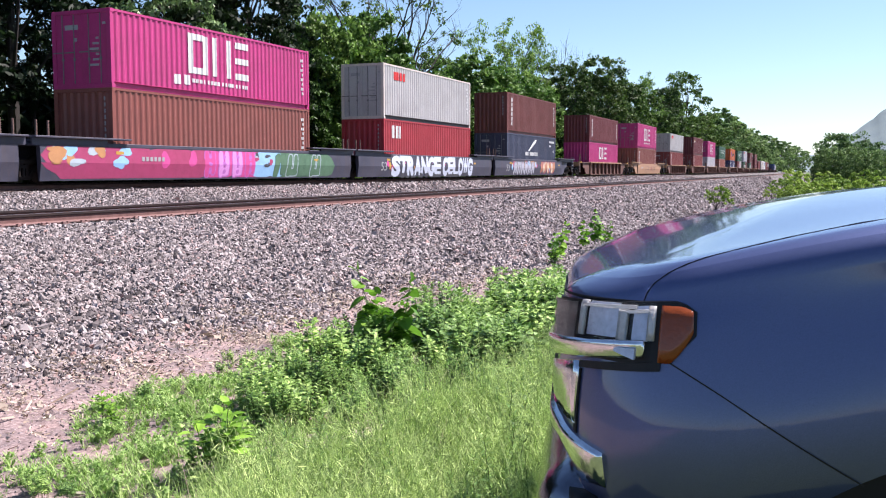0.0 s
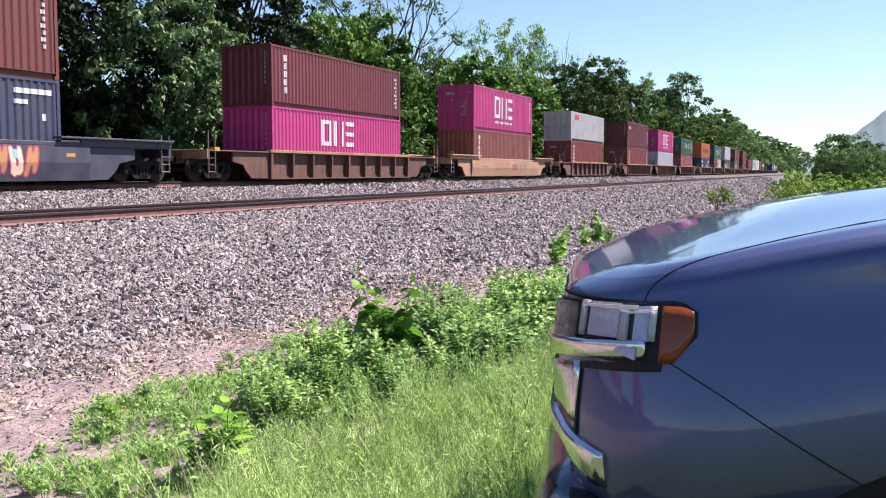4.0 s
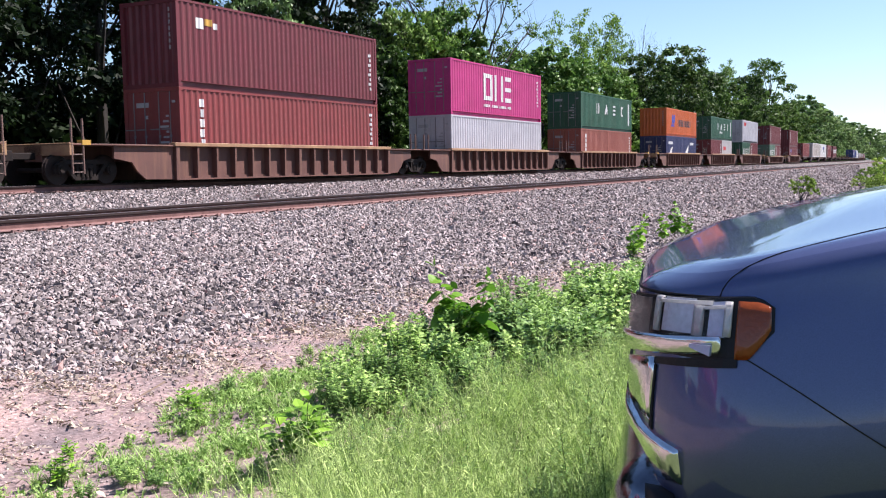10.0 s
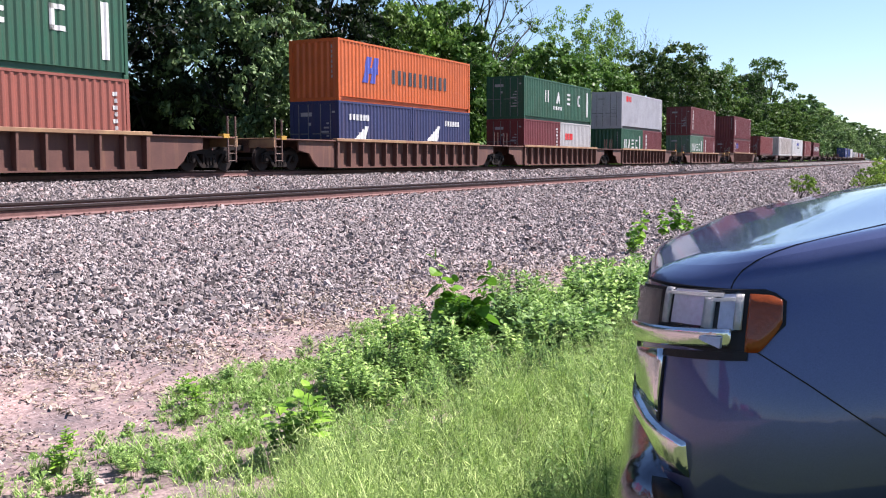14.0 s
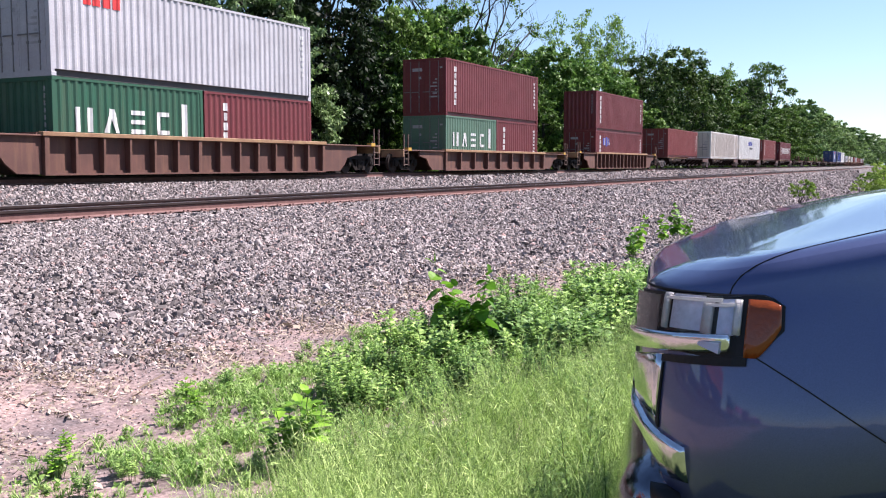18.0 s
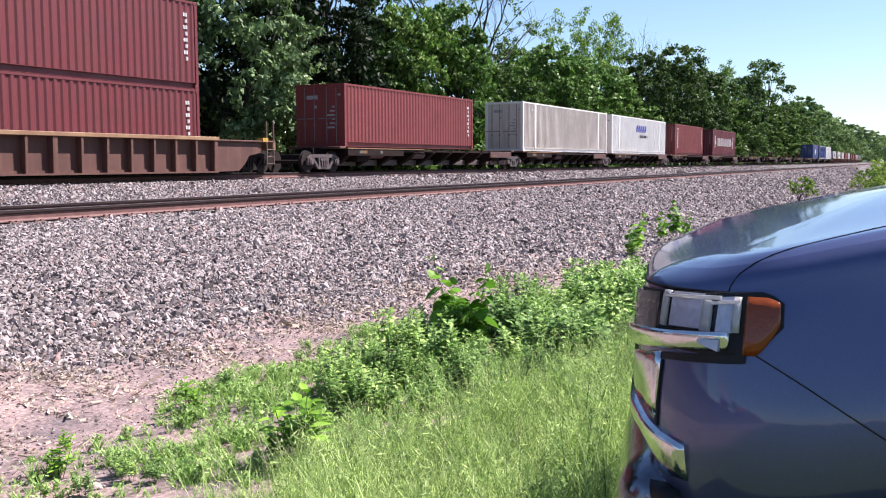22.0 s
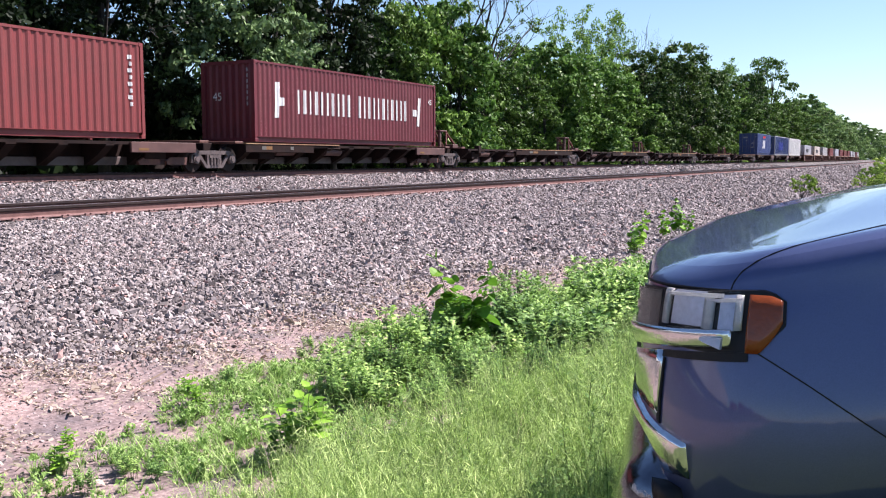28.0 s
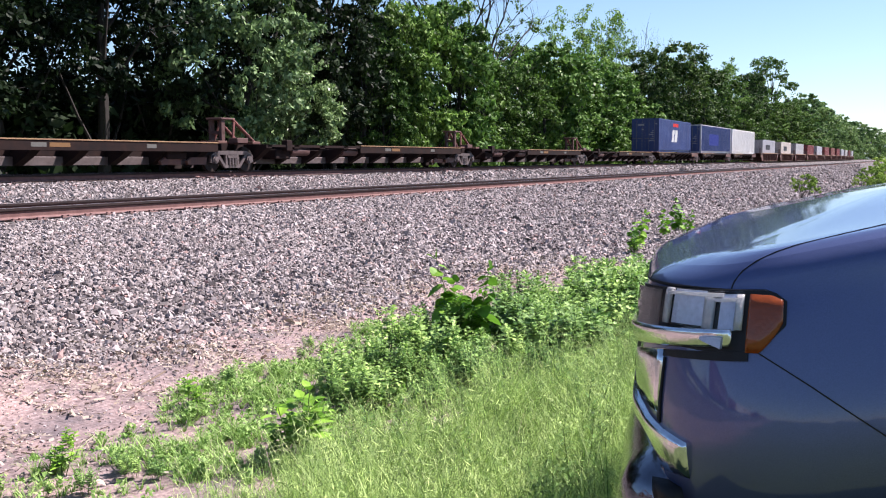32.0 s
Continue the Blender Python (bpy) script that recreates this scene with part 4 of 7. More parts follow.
    low(305.8, "maroon", "maroon ribbed container with a blue and white badge", [vert(H1), codes(L40, H1), ("badge", "bluemark", [(1.8, 2.1, 1.5, 2.0), (2.3, 2.75, 1.42, 2.08), (2.95, 3.2, 1.5, 2.0)]), ("badge_mark", white, [(2.1, 2.2, 1.5, 2.0), (2.8, 2.9, 1.5, 2.0), (3.2, 3.3, 1.5, 1.7)])])
    starts = [24.17, 43.73, 63.1, 86.75, 109.8, 133.3, 156.9, 176.2, 195.9, 219.4, 239.0, 258.65, 282.3, 305.8]
    kinds = ["smooth"] * 3 + ["ribbed", "smooth"] + ["ribbed"] * 9
    cols = ["carblack"] * 3 + ["carbrown", "cartan"] + ["carbrown"] * 9
    words = {"carblack": "black well car with sides covered in coloured graffiti", "carbrown": "rust-brown well car with ribbed sides", "cartan": "tan well car with smooth sides and scrawled tags"}
    for i, s in enumerate(starts):
        lg = s - starts[i - 1] - L40 if i else 7.4
        rg = starts[i + 1] - s - L40 if i + 1 < len(starts) else 9.4
        left, right = lg / 2, rg / 2
        art = (lambda n: (lambda car: graffiti(car, n)))(i) if i in (0, 1, 2, 4) else None
        rolls(well_car(kinds[i], cols[i], left, right, words[cols[i]], ribs=[11, 11, 11, 8, 8, 8, 14, 14, 14, 14, 13, 13, 8, 14][i], art=art, sill=1.1 if i == 12 else 1.24), s)
    # a car ahead, mostly out of sight
    rolls(well_car("smooth", "carblack", 5.2, 3.7, words["carblack"]), 24.17 - 19.6)
    # spine cars: five carry single boxes, then empties, then three more boxes
    Z, H1, H2 = 1.04, 2.591, 2.896
    rolls(freight_box(L40, H1, "oxide", "red ribbed container alone on a spine car", [codes(L40, H1)]), 326.7, Z)
    rolls(freight_box(L53, H2, "cream", "long off-white container with fine ribs and streaks", [("mark", white, [(1.2, 1.9, 2.4, 2.5)])], pitch=0.2, posts=(2.0, 14.15), frame_color="purewhite"), 345.8, Z)
    slant = [(6.6 + i * 0.62, 7.05 + i * 0.62, 1.75, 2.3, 0.25) for i in range(5)]
    rolls(freight_box(L53, H2, "purewhite", "long white container with a slanted blue emblem", [("emblem", "bluemark", slant), ("caption", "darkmark", row(7.6, 1.3, 9, 0.2, 0.08, 0.22))], pitch=0.2, posts=(2.0, 14.15)), 363.3, Z)
    rolls(freight_box(L40, H2, "oxide", "red ribbed container with lettering column", [vert(H2), codes(L40, H2)], doors=False), 383.3, Z)
    words5 = row(2.6, 1.1, 10, 0.16, 0.225, 0.9) + row(6.9, 1.1, 11, 0.15, 0.235, 0.9)
    rolls(freight_box(L45, H2, "plum", "dark red container with white lettering bars and star marks", [("letters", white, words5), ("star", white, [(1.15, 1.4, 0.9, 2.2, 0.1), (1.4, 1.75, 1.35, 1.65), (11.9, 12.15, 0.9, 2.2, 0.1), (11.55, 11.9, 1.35, 1.65)])], doors=False), 400.8, Z)
    written(ROLLING[-1][0], "45", 0.0, 0.0, 1.5, 0.42, end=True)
    written(ROLLING[-1][0], "45", L45 - 0.75, -0.008, 1.95, 0.34)
    rolls(freight_box(L40, H2, "blue", "blue container with a white and red emblem", [("emblem", white, [(4.6, 5.3, 0.9, 2.0, 0.4), (5.7, 6.6, 0.9, 2.0, 0.2)]), ("emblem", "redmark", [(5.0, 7.0, 2.3, 2.6)])]), 509.9, Z)
    rolls(freight_box(L53, H2, "blue", "long blue container with white corner posts", [("emblem", "bluemark", [(4.0, 9.0, 0.8, 2.0)])], frame_color="grey", pitch=0.2), 527.0, Z)
    rolls(freight_box(L53, H2, "purewhite", "long white container on a spine car", [], pitch=0.2), 544.4, Z)
    gap = "dark brown spine car with narrow centre beam"
    bounds = [325.5, 344.9, 362.6, 380.6, 398.9, 416.5]
    for a, b in zip(bounds[:-1], bounds[1:]):
        rolls(spine_car(b - a, gap + " carrying a box"), a)
    a = 416.5
    for i in range(5):
        rolls(spine_car(18.36, "empty " + gap, False, True), a)
        a += 18.36
    for b in (526.0, 543.7, 562.0):
        rolls(spine_car(b - a, gap + " carrying a box"), a)
        a = b
    # the far end of the train
    tail = ["grey", "cream", "white", "oxide", "grey", "oxide", "brown", "oxide", "grey", "white", "maroon", "grey"]
    s = 568.0
    for i, c in enumerate(tail):
        rolls(freight_box(L40, H1, c, "weathered container low in a distant well car", [("patch", "darkmark", [(3.0, 7.0, 1.2, 1.9)])] if i in (0, 1) else []), s, 0.5)
        rolls(well_car("ribbed", "carbrown", 3.7, 3.7, "rust-brown well car with ribbed sides", ribs=8), s)
        s += 19.6


def glyph(text, grow):
    """A mesh of written characters in the built-in font, in the x-y plane."""
    def make():
        cu = bpy.data.curves.new("writing", "FONT")
        cu.body, cu.offset, cu.resolution_u = text, grow, 3
        ob = bpy.data.objects.new("writing", cu)
        bpy.context.scene.collection.objects.link(ob)
        me = bpy.data.meshes.new_from_object(ob.evaluated_get(bpy.context.evaluated_depsgraph_get()))
        v = np.empty(len(me.vertices) * 3)
        me.vertices.foreach_get("co", v)
        faces = [list(p.vertices) for p in me.polygons]
        bpy.data.objects.remove(ob)
        bpy.data.curves.remove(cu)
        bpy.data.meshes.remove(me)
        return v.reshape(-1, 3), faces
    return cached(("glyph", text, grow), make)


def paint_on(name, bm, mat, car):
    """A coat of paint on the near side: every face looks outwards."""
    for f in bm.faces:
        f.normal_update()
        if f.normal.y > 0:
            f.normal_flip()
    me = bpy.data.meshes.new(name)
    bm.to_mesh(me)
    bm.free()
    me.materials.append(M[mat])
    return hang(name, me, car)


def letter(car, ch, xc, w, z0, z1, mat, lift, grow, wall_y):
    """One painted character fitted to a field of the car's side."""
    v, faces = glyph(ch, grow)
    u, _ = glyph(ch, 0.0)
    lo, hi = u.min(0), u.max(0)
    bm = bmesh.new()
    vs = [bm.verts.new((xc + w * ((p[0] - lo[0]) / (hi[0] - lo[0]) - 0.5) * 0.9, 0, z0 + (z1 - z0) * (p[1] - lo[1]) / (hi[1] - lo[1]))) for p in v]
    for f in faces:
        try:
            bm.faces.new([vs[i] for i in f])
        except ValueError:
            pass
    bmesh.ops.bisect_plane(bm, geom=bm.verts[:] + bm.edges[:] + bm.faces[:], plane_co=(0, 0, 0.62), plane_no=(0, 0, 1))
    for q in bm.verts:
        q.co.z = min(q.co.z, 1.19)
        q.co.y = wall_y(q.co.z) - lift
    return paint_on("painted_letter", bm, mat, car)


def written(thing, text, x, y, z, size, end=False):
    """Writing on the end wall or the near wall of a box, read from outside."""
    v, faces = glyph(text, 0.0)
    bm = bmesh.new()
    vs = [bm.verts.new((0.005, 1.9 - p[0] * size, z + p[1] * size) if end else (x + p[0] * size, y, z + p[1] * size)) for p in v]
    for f in faces:
        bm.faces.new([vs[i] for i in f])
    return part("number", bm, M["lettering"], thing)


def graffiti(car, n):
    """Coloured spray-paint fields and bubble shapes on the near side of a smooth car."""
    rnd = random.Random(40 + n)
    y = -0.285

    def wall_y(z):
        """The painted side: upright above 0.62 m, leaning in below."""
        return float(np.interp(z, [0.08, 0.62, 1.12], [-0.2, -0.28, -0.26]))

    def blob(x, z, w, h, mat, lift, k=13):
        ph, ph2 = rnd.uniform(0, 6), rnd.uniform(0, 6)
        ring = []
        for i in range(k):
            t = 2 * math.pi * i / k
            r = 1 + 0.2 * math.sin(2 * t + ph) + 0.14 * math.sin(3 * t + ph2)
            ring.append((x + w * r * math.cos(t) * 0.5, z + h * r * math.sin(t) * 0.5))
        bm = bmesh.new()
        for lo, hi in ((0.62, 1.115), (0.14, 0.62)):
            if all(p[1] <= lo for p in ring) or all(p[1] >= hi for p in ring):
                continue
            vs = [bm.verts.new((px, wall_y(min(max(pz, lo), hi)) - lift, min(max(pz, lo), hi))) for px, pz in ring]
            bm.faces.new(vs)
        paint_on("spray_patch", bm, mat, car)
    def stroke(x, z, w, h, lean, mat, lift):
        """A fat rounded stroke of spray paint."""
        bm = bmesh.new()
        ring = []
        for i in range(16):
            t = 2 * math.pi * i / 16
            cx, cz = math.cos(t), math.sin(t)
            px = x + 0.5 * w * math.copysign(abs(cx) ** 0.6, cx)
            pz = z + 0.5 * h * math.copysign(abs(cz) ** 0.6, cz)
            ring.append((px + lean * (pz - z), pz))
        for lo, hi in ((0.62, 1.115), (0.12, 0.62)):
            if all(p[1] <= lo for p in ring) or all(p[1] >= hi for p in ring):
                continue
            bm.faces.new([bm.verts.new((px, wall_y(min(max(pz, lo), hi)) - lift, min(max(pz, lo), hi))) for px, pz in ring])
        paint_on("spray_stroke", bm, mat, car)

    def bubble(x, w, mat, rim, lean, z=0.6, h=0.92):
        """A made-up bubble sign of two or three strokes with a darker rim."""
        kind = rnd.randint(0, 3)
        for grow, m, lift in ((0.09, rim, 0.006), (0.0, mat, 0.009)):
            st = [(x - 0.27 * w, z, 0.36 * w, h, lean), (x + 0.24 * w, z + 0.05, 0.34 * w, h * 0.9, lean * 0.6)]
            st.append([(x, z + 0.3 * h, 0.8 * w, 0.3 * h, 0), (x, z - 0.3 * h, 0.8 * w, 0.3 * h, 0), (x, z, 0.8 * w, 0.28 * h, 0), (x + 0.05, z + 0.1, 0.5 * w, 0.5 * h, 0.5)][kind])
            for i, (a, b, c, d, e) in enumerate(st):
                stroke(a, b, c + grow, d + grow, e, m, lift + 0.0006 * i)
    if n == 0:
        for i in range(20):
            x = -2.3 + 15.2 * i / 19
            blob(x, 0.62, 1.6, 1.4, "sprayred" if x < 4.4 else ("spraypink" if x < 7.4 else ("spraygreen" if x > 9 else "sprayblue")), 0.002 + 0.0004 * (i % 3))
        for i in range(12):
            blob(-2.8 + 3.6 * rnd.random(), rnd.uniform(0.6, 1.05), rnd.uniform(0.3, 0.7), rnd.uniform(0.2, 0.5), rnd.choice(["sprayblue", "spraypale", "sprayrust", "sprayblue"]), 0.005 + 0.0005 * i)
        for i in range(6):
            blob(1.7 + 0.5 * i, rnd.uniform(0.45, 0.8), 0.5, 0.5, rnd.choice(["spraydeep", "sprayred", "spraypink", "sprayred"]), 0.006 + 0.0005 * i)
        for i in range(4):
            bubble(4.7 + 0.85 * i, 0.72, ["spraypink", "spraylilac", "spraylilac", "spraypink"][i], "sprayviolet", 0.0, 0.64, 0.98)
            for k in range(3):
                blob(4.7 + 0.85 * i, 0.35 + 0.28 * k, 0.22, 0.16, "sprayviolet", 0.012, 8)
        for i in range(14):
            blob(7.6 + 1.5 * rnd.random(), rnd.uniform(0.45, 1.05), rnd.uniform(0.15, 0.4), rnd.uniform(0.12, 0.35), rnd.choice(["sprayblue", "spraypale", "sprayred", "darkmark", "sprayblue"]), 0.006 + 0.0004 * i, 9)
        for i in range(4):
            bubble(9.4 + 0.95 * i, 0.9, "spraygreen", ["spraydeep", "spraypale"][i % 2], 0.25)
    elif n == 1:
        for word, a, b in (("STRANGE", 0.4, 6.8), ("CELOWG", 7.1, 11.9)):
            step = (b - a) / len(word)
            for i, ch in enumerate(word):
                for grow, m, lift in ((0.095, "darkmark", 0.004), (0.06, "sprayfrost", 0.008)):
                    letter(car, ch, a + step * (i + 0.5), step * 0.96, 0.16, 1.1, m, lift, grow, wall_y)
        for i in range(26):
            blob(rnd.uniform(0.3, 11.8), rnd.uniform(0.3, 1.05), rnd.uniform(0.06, 0.2), rnd.uniform(0.06, 0.18), rnd.choice(["spraypink", "sprayblue", "sprayviolet", "sprayrust"]), 0.0025 + 0.0004 * (i % 3), 8)
        for i in range(3):
            blob(-0.1 + 0.25 * i, 0.75 - 0.1 * i, 0.3, 0.35, ["spraypink", "yellow", "sprayred"][i], 0.004 + 0.001 * i, 9)
    elif n == 2:
        for i in range(16):
            blob(0.5 + 5.6 * i / 15, rnd.uniform(0.5, 1.0), rnd.uniform(0.5, 0.9), rnd.uniform(0.3, 0.6), rnd.choice(["sprayred", "sprayrust", "sprayrust", "spraypale", "sprayred"]), 0.002 + 0.0004 * (i % 5))
        for i in range(6):
            bubble(1.1 + 0.82 * i, 0.82, "spraygrey", "darkmark", 0.25 - 0.1 * (i % 3), 0.58, 0.95)
        for i in range(3):
            blob([0.35, 4.2, 5.9][i], [0.66, 0.95, 0.85][i], 0.34, 0.34, "sprayblue", 0.013)
        for i in range(7):
            bubble(7.5 + 0.55 * i, 0.5, ["sprayrust", "spraycream"][i % 2], "sprayred", 0.2 * (-1) ** i, 0.64, 0.85)
        for i in range(8):
            blob(7.0 + 4.2 * rnd.random(), rnd.uniform(0.4, 1.0), 0.2, 0.25, rnd.choice(["sprayblue", "spraycream", "sprayred"]), 0.013 + 0.0004 * i, 8)
    else:
        for k, (x0, x1) in enumerate(((3.6, 6.0), (8.4, 10.2))):
            for i in range(9):
                x = x0 + (x1 - x0) * i / 8
                bm = bmesh.new()
                r = rnd.uniform(0.16, 0.26)
                zc = 0.75 + rnd.uniform(-0.08, 0.12)
                for j in range(14):
                    t0, t1 = 0.42 * j, 0.42 * (j + 1)
                    q = [(x + rr * math.cos(t) * 0.8, zc + rr * math.sin(t)) for t, rr in ((t0, r), (t1, r), (t1, r - 0.022), (t0, r - 0.022))]
                    bm.faces.new([bm.verts.new((px, wall_y(pz) - 0.004 - 0.0005 * i, pz)) for px, pz in q])
                part("spray_line", bm, M["darkmark"], car)
        for i in range(3):
            stroke(7.0 + 0.42 * i, 0.68, 0.26, 0.46, 0, "oxide", 0.003)
    if n in (1, 2):
        for i, ch in enumerate("53"):
            letter(car, ch, -0.72 + 0.36 * i, 0.32, 0.4, 0.82, "dullmark", 0.004, 0.0, wall_y)
    for x, z in ((-0.2, 0.9), (12.1, 0.8)):
        bm = box(bmesh.new(), x, x + 0.36, wall_y(z) - 0.008, wall_y(z) - 0.004, z, z + 0.1)
        part("reflector_strip", bm, M["yellow"], car)
    # the reporting marks as bars
    if n == 1:
        return
    bm = bmesh.new()
    for i in range(6):
        box(bm, 1.0 + 0.2 * i, 1.13 + 0.2 * i, y - 0.006, y - 0.003, 0.7, 0.84)
    tagged(part("reporting_mark", bm, M["dullmark"], car), kind="stuff")


# near-black iron: the shade under the spine cars is put into its colour
M["nearblack"] = surface("near_black_iron", (0.01, 0.006, 0.006), (0.026, 0.014, 0.012), 3, 0.9, 0, 40, 0.2, spec=0.15)
M["silver"] = surface("grey_iron", (0.07, 0.052, 0.05), (0.12, 0.092, 0.09), 5, 0.6, 0.2, 60, 0.3)
M["greyrail"] = surface("dark_grey_rail", (0.05, 0.045, 0.05), (0.085, 0.07, 0.072), 2, 0.7, 0, 30, 0.2)
M["standred"] = surface("faded_red_paint", (0.17, 0.045, 0.034), (0.1, 0.035, 0.03), 2, 0.7, 0, 30, 0.2)
M["spinebrown"] = surface("spine_brown", (0.062, 0.026, 0.022), (0.1, 0.046, 0.04), 2, 0.7, 0, 30, 0.2)
M["striporange"] = plain("strip_orange", (0.16, 0.075, 0.02), 0.7)
M["stencil"] = plain("worn_stencil", (0.1, 0.095, 0.085), 0.7)
M["postbrown"] = plain("brown_post", (0.13, 0.075, 0.06), 0.7)
M["decktan"] = plain("tan_deck", (0.4, 0.24, 0.12), 0.7)
for key, col in (("rod", (0.16, 0.155, 0.16)), ("dullmark", (0.32, 0.32, 0.33)), ("redmark", (0.65, 0.03, 0.03)), ("bluemark", (0.05, 0.07, 0.35)), ("darkmark", (0.05, 0.05, 0.06)),
                 ("spraypink", (0.55, 0.06, 0.24)), ("sprayviolet", (0.42, 0.12, 0.42)), ("sprayblue", (0.25, 0.45, 0.68)), ("spraygreen", (0.07, 0.15, 0.085)), ("spraypale", (0.36, 0.42, 0.48)),
                 ("spraydeep", (0.05, 0.12, 0.07)), ("spraylilac", (0.62, 0.25, 0.58)), ("sprayfrost", (0.5, 0.54, 0.64)), ("spraygrey", (0.36, 0.36, 0.42)), ("spraycream", (0.62, 0.5, 0.34)), ("sprayred", (0.33, 0.035, 0.11)), ("sprayrust", (0.42, 0.2, 0.08))):
    M[key] = plain(key, col, 0.6)

build_train()
build_track(NEAR_Y, RAIL_A, "near railway track with rusty rails on wooden ties", (16, 200), (16, 110))
build_track(TRAIN_Y + 0.465, RAIL_B, "far railway track that carries the freight train", (30, 150), (30, 60))


# ---- the parked pickup: its front quarter beside the camera ----
# Local axes: u to the rear, v from the driver's side to the other, z up. s runs along the body's outline from the corner, rearwards positive.
CORNER = 0.30
OUTLINE = [(-0.055, 1.0), (-0.05, 0.85), (-0.035, 0.65), (-0.015, 0.45)]
OUTLINE += [(CORNER - CORNER * math.cos(a), CORNER - CORNER * math.sin(a)) for a in np.linspace(0, math.pi / 2, 16)]
OUTLINE += [(CORNER + 0.1 * i, 0.0) for i in range(1, 16)]
OUT = np.array(OUTLINE)
OUT_S = np.concatenate([[0], np.cumsum(np.linalg.norm(np.diff(OUT, axis=0), axis=1))])
OUT_S = OUT_S - OUT_S[4 + 15]
BULGE_Z = [0.45, 0.7, 0.85, 0.92, 0.96, 1.0, 1.1, 1.2, 1.3, 1.5]
BULGE = [-0.16, -0.02, 0.05, 0.074, 0.077, 0.073, 0.052, 0.027, 0.0, 0.0]
HOOD_R = 0.068
ARCH_U, ARCH_Z, ARCH_R = 0.86, 0.46, 0.54


CROWN = np.polyfit([-0.1, 0.0, 0.1, 0.25, 0.4, 0.75, 1.2, 1.6], [1.262, 1.27, 1.285, 1.32, 1.357, 1.418, 1.45, 1.462], 4)
SMOOTH_Z = np.linspace(0.3, 1.6, 131)
SMOOTH_B = np.convolve(np.pad(np.interp(SMOOTH_Z, BULGE_Z, BULGE), 7, mode="edge"), np.ones(15) / 15, mode="valid")


def side_top(u):
    """Height at which the side turns into the hood's rounding."""
    return max(crown(u) - HOOD_R, 1.228)


def crown(u):
    return float(np.polyval(CROWN, u))


def skin(s, z, out=0.0):
    """A point of the truck's side at outline place s and height z, moved outwards."""
    u, v = float(np.interp(s, OUT_S, OUT[:, 0])), float(np.interp(s, OUT_S, OUT[:, 1]))
    e = 0.012
    du = float(np.interp(s + e, OUT_S, OUT[:, 0]) - np.interp(s - e, OUT_S, OUT[:, 0]))
    dv = float(np.interp(s + e, OUT_S, OUT[:, 1]) - np.interp(s - e, OUT_S, OUT[:, 1]))
    k = 1 / math.hypot(du, dv)
    o = out + float(np.interp(z, SMOOTH_Z, SMOOTH_B)) * min(1.0, max(0.3, (s + 0.45) / 0.35))
    o -= min(1.0, max(0.0, (-s - 0.25) / 0.15)) * float(np.interp(z, [0.85, 0.93], [0.07, 0.0]))
    o -= 0.6 * max(0.0, 0.74 - math.hypot(u - ARCH_U, z - ARCH_Z)) ** 2
    return Vector((u + dv * k * o, v - du * k * o, z))


def shoulder(s, turn):
    """The rounding between side and hood: turn 0 at the side, 1 on top."""
    u, v = float(np.interp(s, OUT_S, OUT[:, 0])), float(np.interp(s, OUT_S, OUT[:, 1]))
    k = min(1.0, max(0.0, (-s - 0.06) / 0.18))
    a, a0 = turn * math.pi / 2, 0.0
    zt = side_top(u)
    base = skin(s, 1.3)
    inner = skin(s, 1.3, -HOOD_R * (1 + 1.0 * k))
    p = base.lerp(inner, (math.cos(a0) - math.cos(a)) / math.cos(a0))
    p.z = zt + (crown(p.x) - zt) * math.sin(a)
    return p


def shell(s0, s1, low, high, out, depth=0.02, n=14, rows=4, puff=0.0, tuck=0.0):
    """A shaped plate on the truck's skin from s0 to s1 between two heights (functions of 0..1), standing out by out, closed to depth behind."""
    bm = bmesh.new()
    front, back = [], []
    for i in range(n + 1):
        k = i / n
        s = s0 + (s1 - s0) * k
        a, b = low(k), high(k)
        fr = []
        for j in range(rows + 1):
            q = j / rows
            fr.append(bm.verts.new(skin(s, a + (b - a) * q, out + puff * math.sin(math.pi * q) ** 0.6 - tuck * (1 - q) ** 1.5)))
        front.append(fr)
        back.append((bm.verts.new(skin(s, a, out - depth)), bm.verts.new(skin(s, b, out - depth))))
    for i in range(n):
        for j in range(rows):
            bm.faces.new((front[i][j], front[i + 1][j], front[i + 1][j + 1], front[i][j + 1]))
        bm.faces.new((back[i][0], back[i + 1][0], front[i + 1][0], front[i][0]))
        bm.faces.new((front[i][-1], front[i + 1][-1], back[i + 1][1], back[i][1]))
    for i in (0, n):
        bm.faces.new([back[i][0], *front[i], back[i][1]] if i else [back[i][1], *front[i][::-1], back[i][0]])
    return bm


def line(a, b):
    return lambda k: a + (b - a) * k


def groove(name, pts, width, parent):
    """A thin dark gap between panels along points (position, outward)."""
    bm = bmesh.new()
    rings = []
    for i, p in enumerate(pts):
        q = (pts[min(i + 1, len(pts) - 1)] - pts[max(i - 1, 0)]).to_track_quat("Z", "Y")
        rings.append([bm.verts.new(p + q @ Vector((width * math.cos(2.1 * k), width * math.sin(2.1 * k), 0))) for k in range(3)])
    for a, b in zip(rings[:-1], rings[1:]):
        for k in range(3):
            bm.faces.new((a[k], a[(k + 1) % 3], b[(k + 1) % 3], b[k]))
    return part(name, bm, M["gap"], parent)


def hood_top(s, k):
    """A point of the hood's top, from the rounding (k = 0) to the middle line (k = 1)."""
    p = shoulder(s, 1.0)
    u, v = p.x + (max(p.x, 0.62) - p.x) * k, p.y + (1.0 - p.y) * k
    return Vector((u, v, crown(u) + 0.028 * k * k * (3 - 2 * k)))


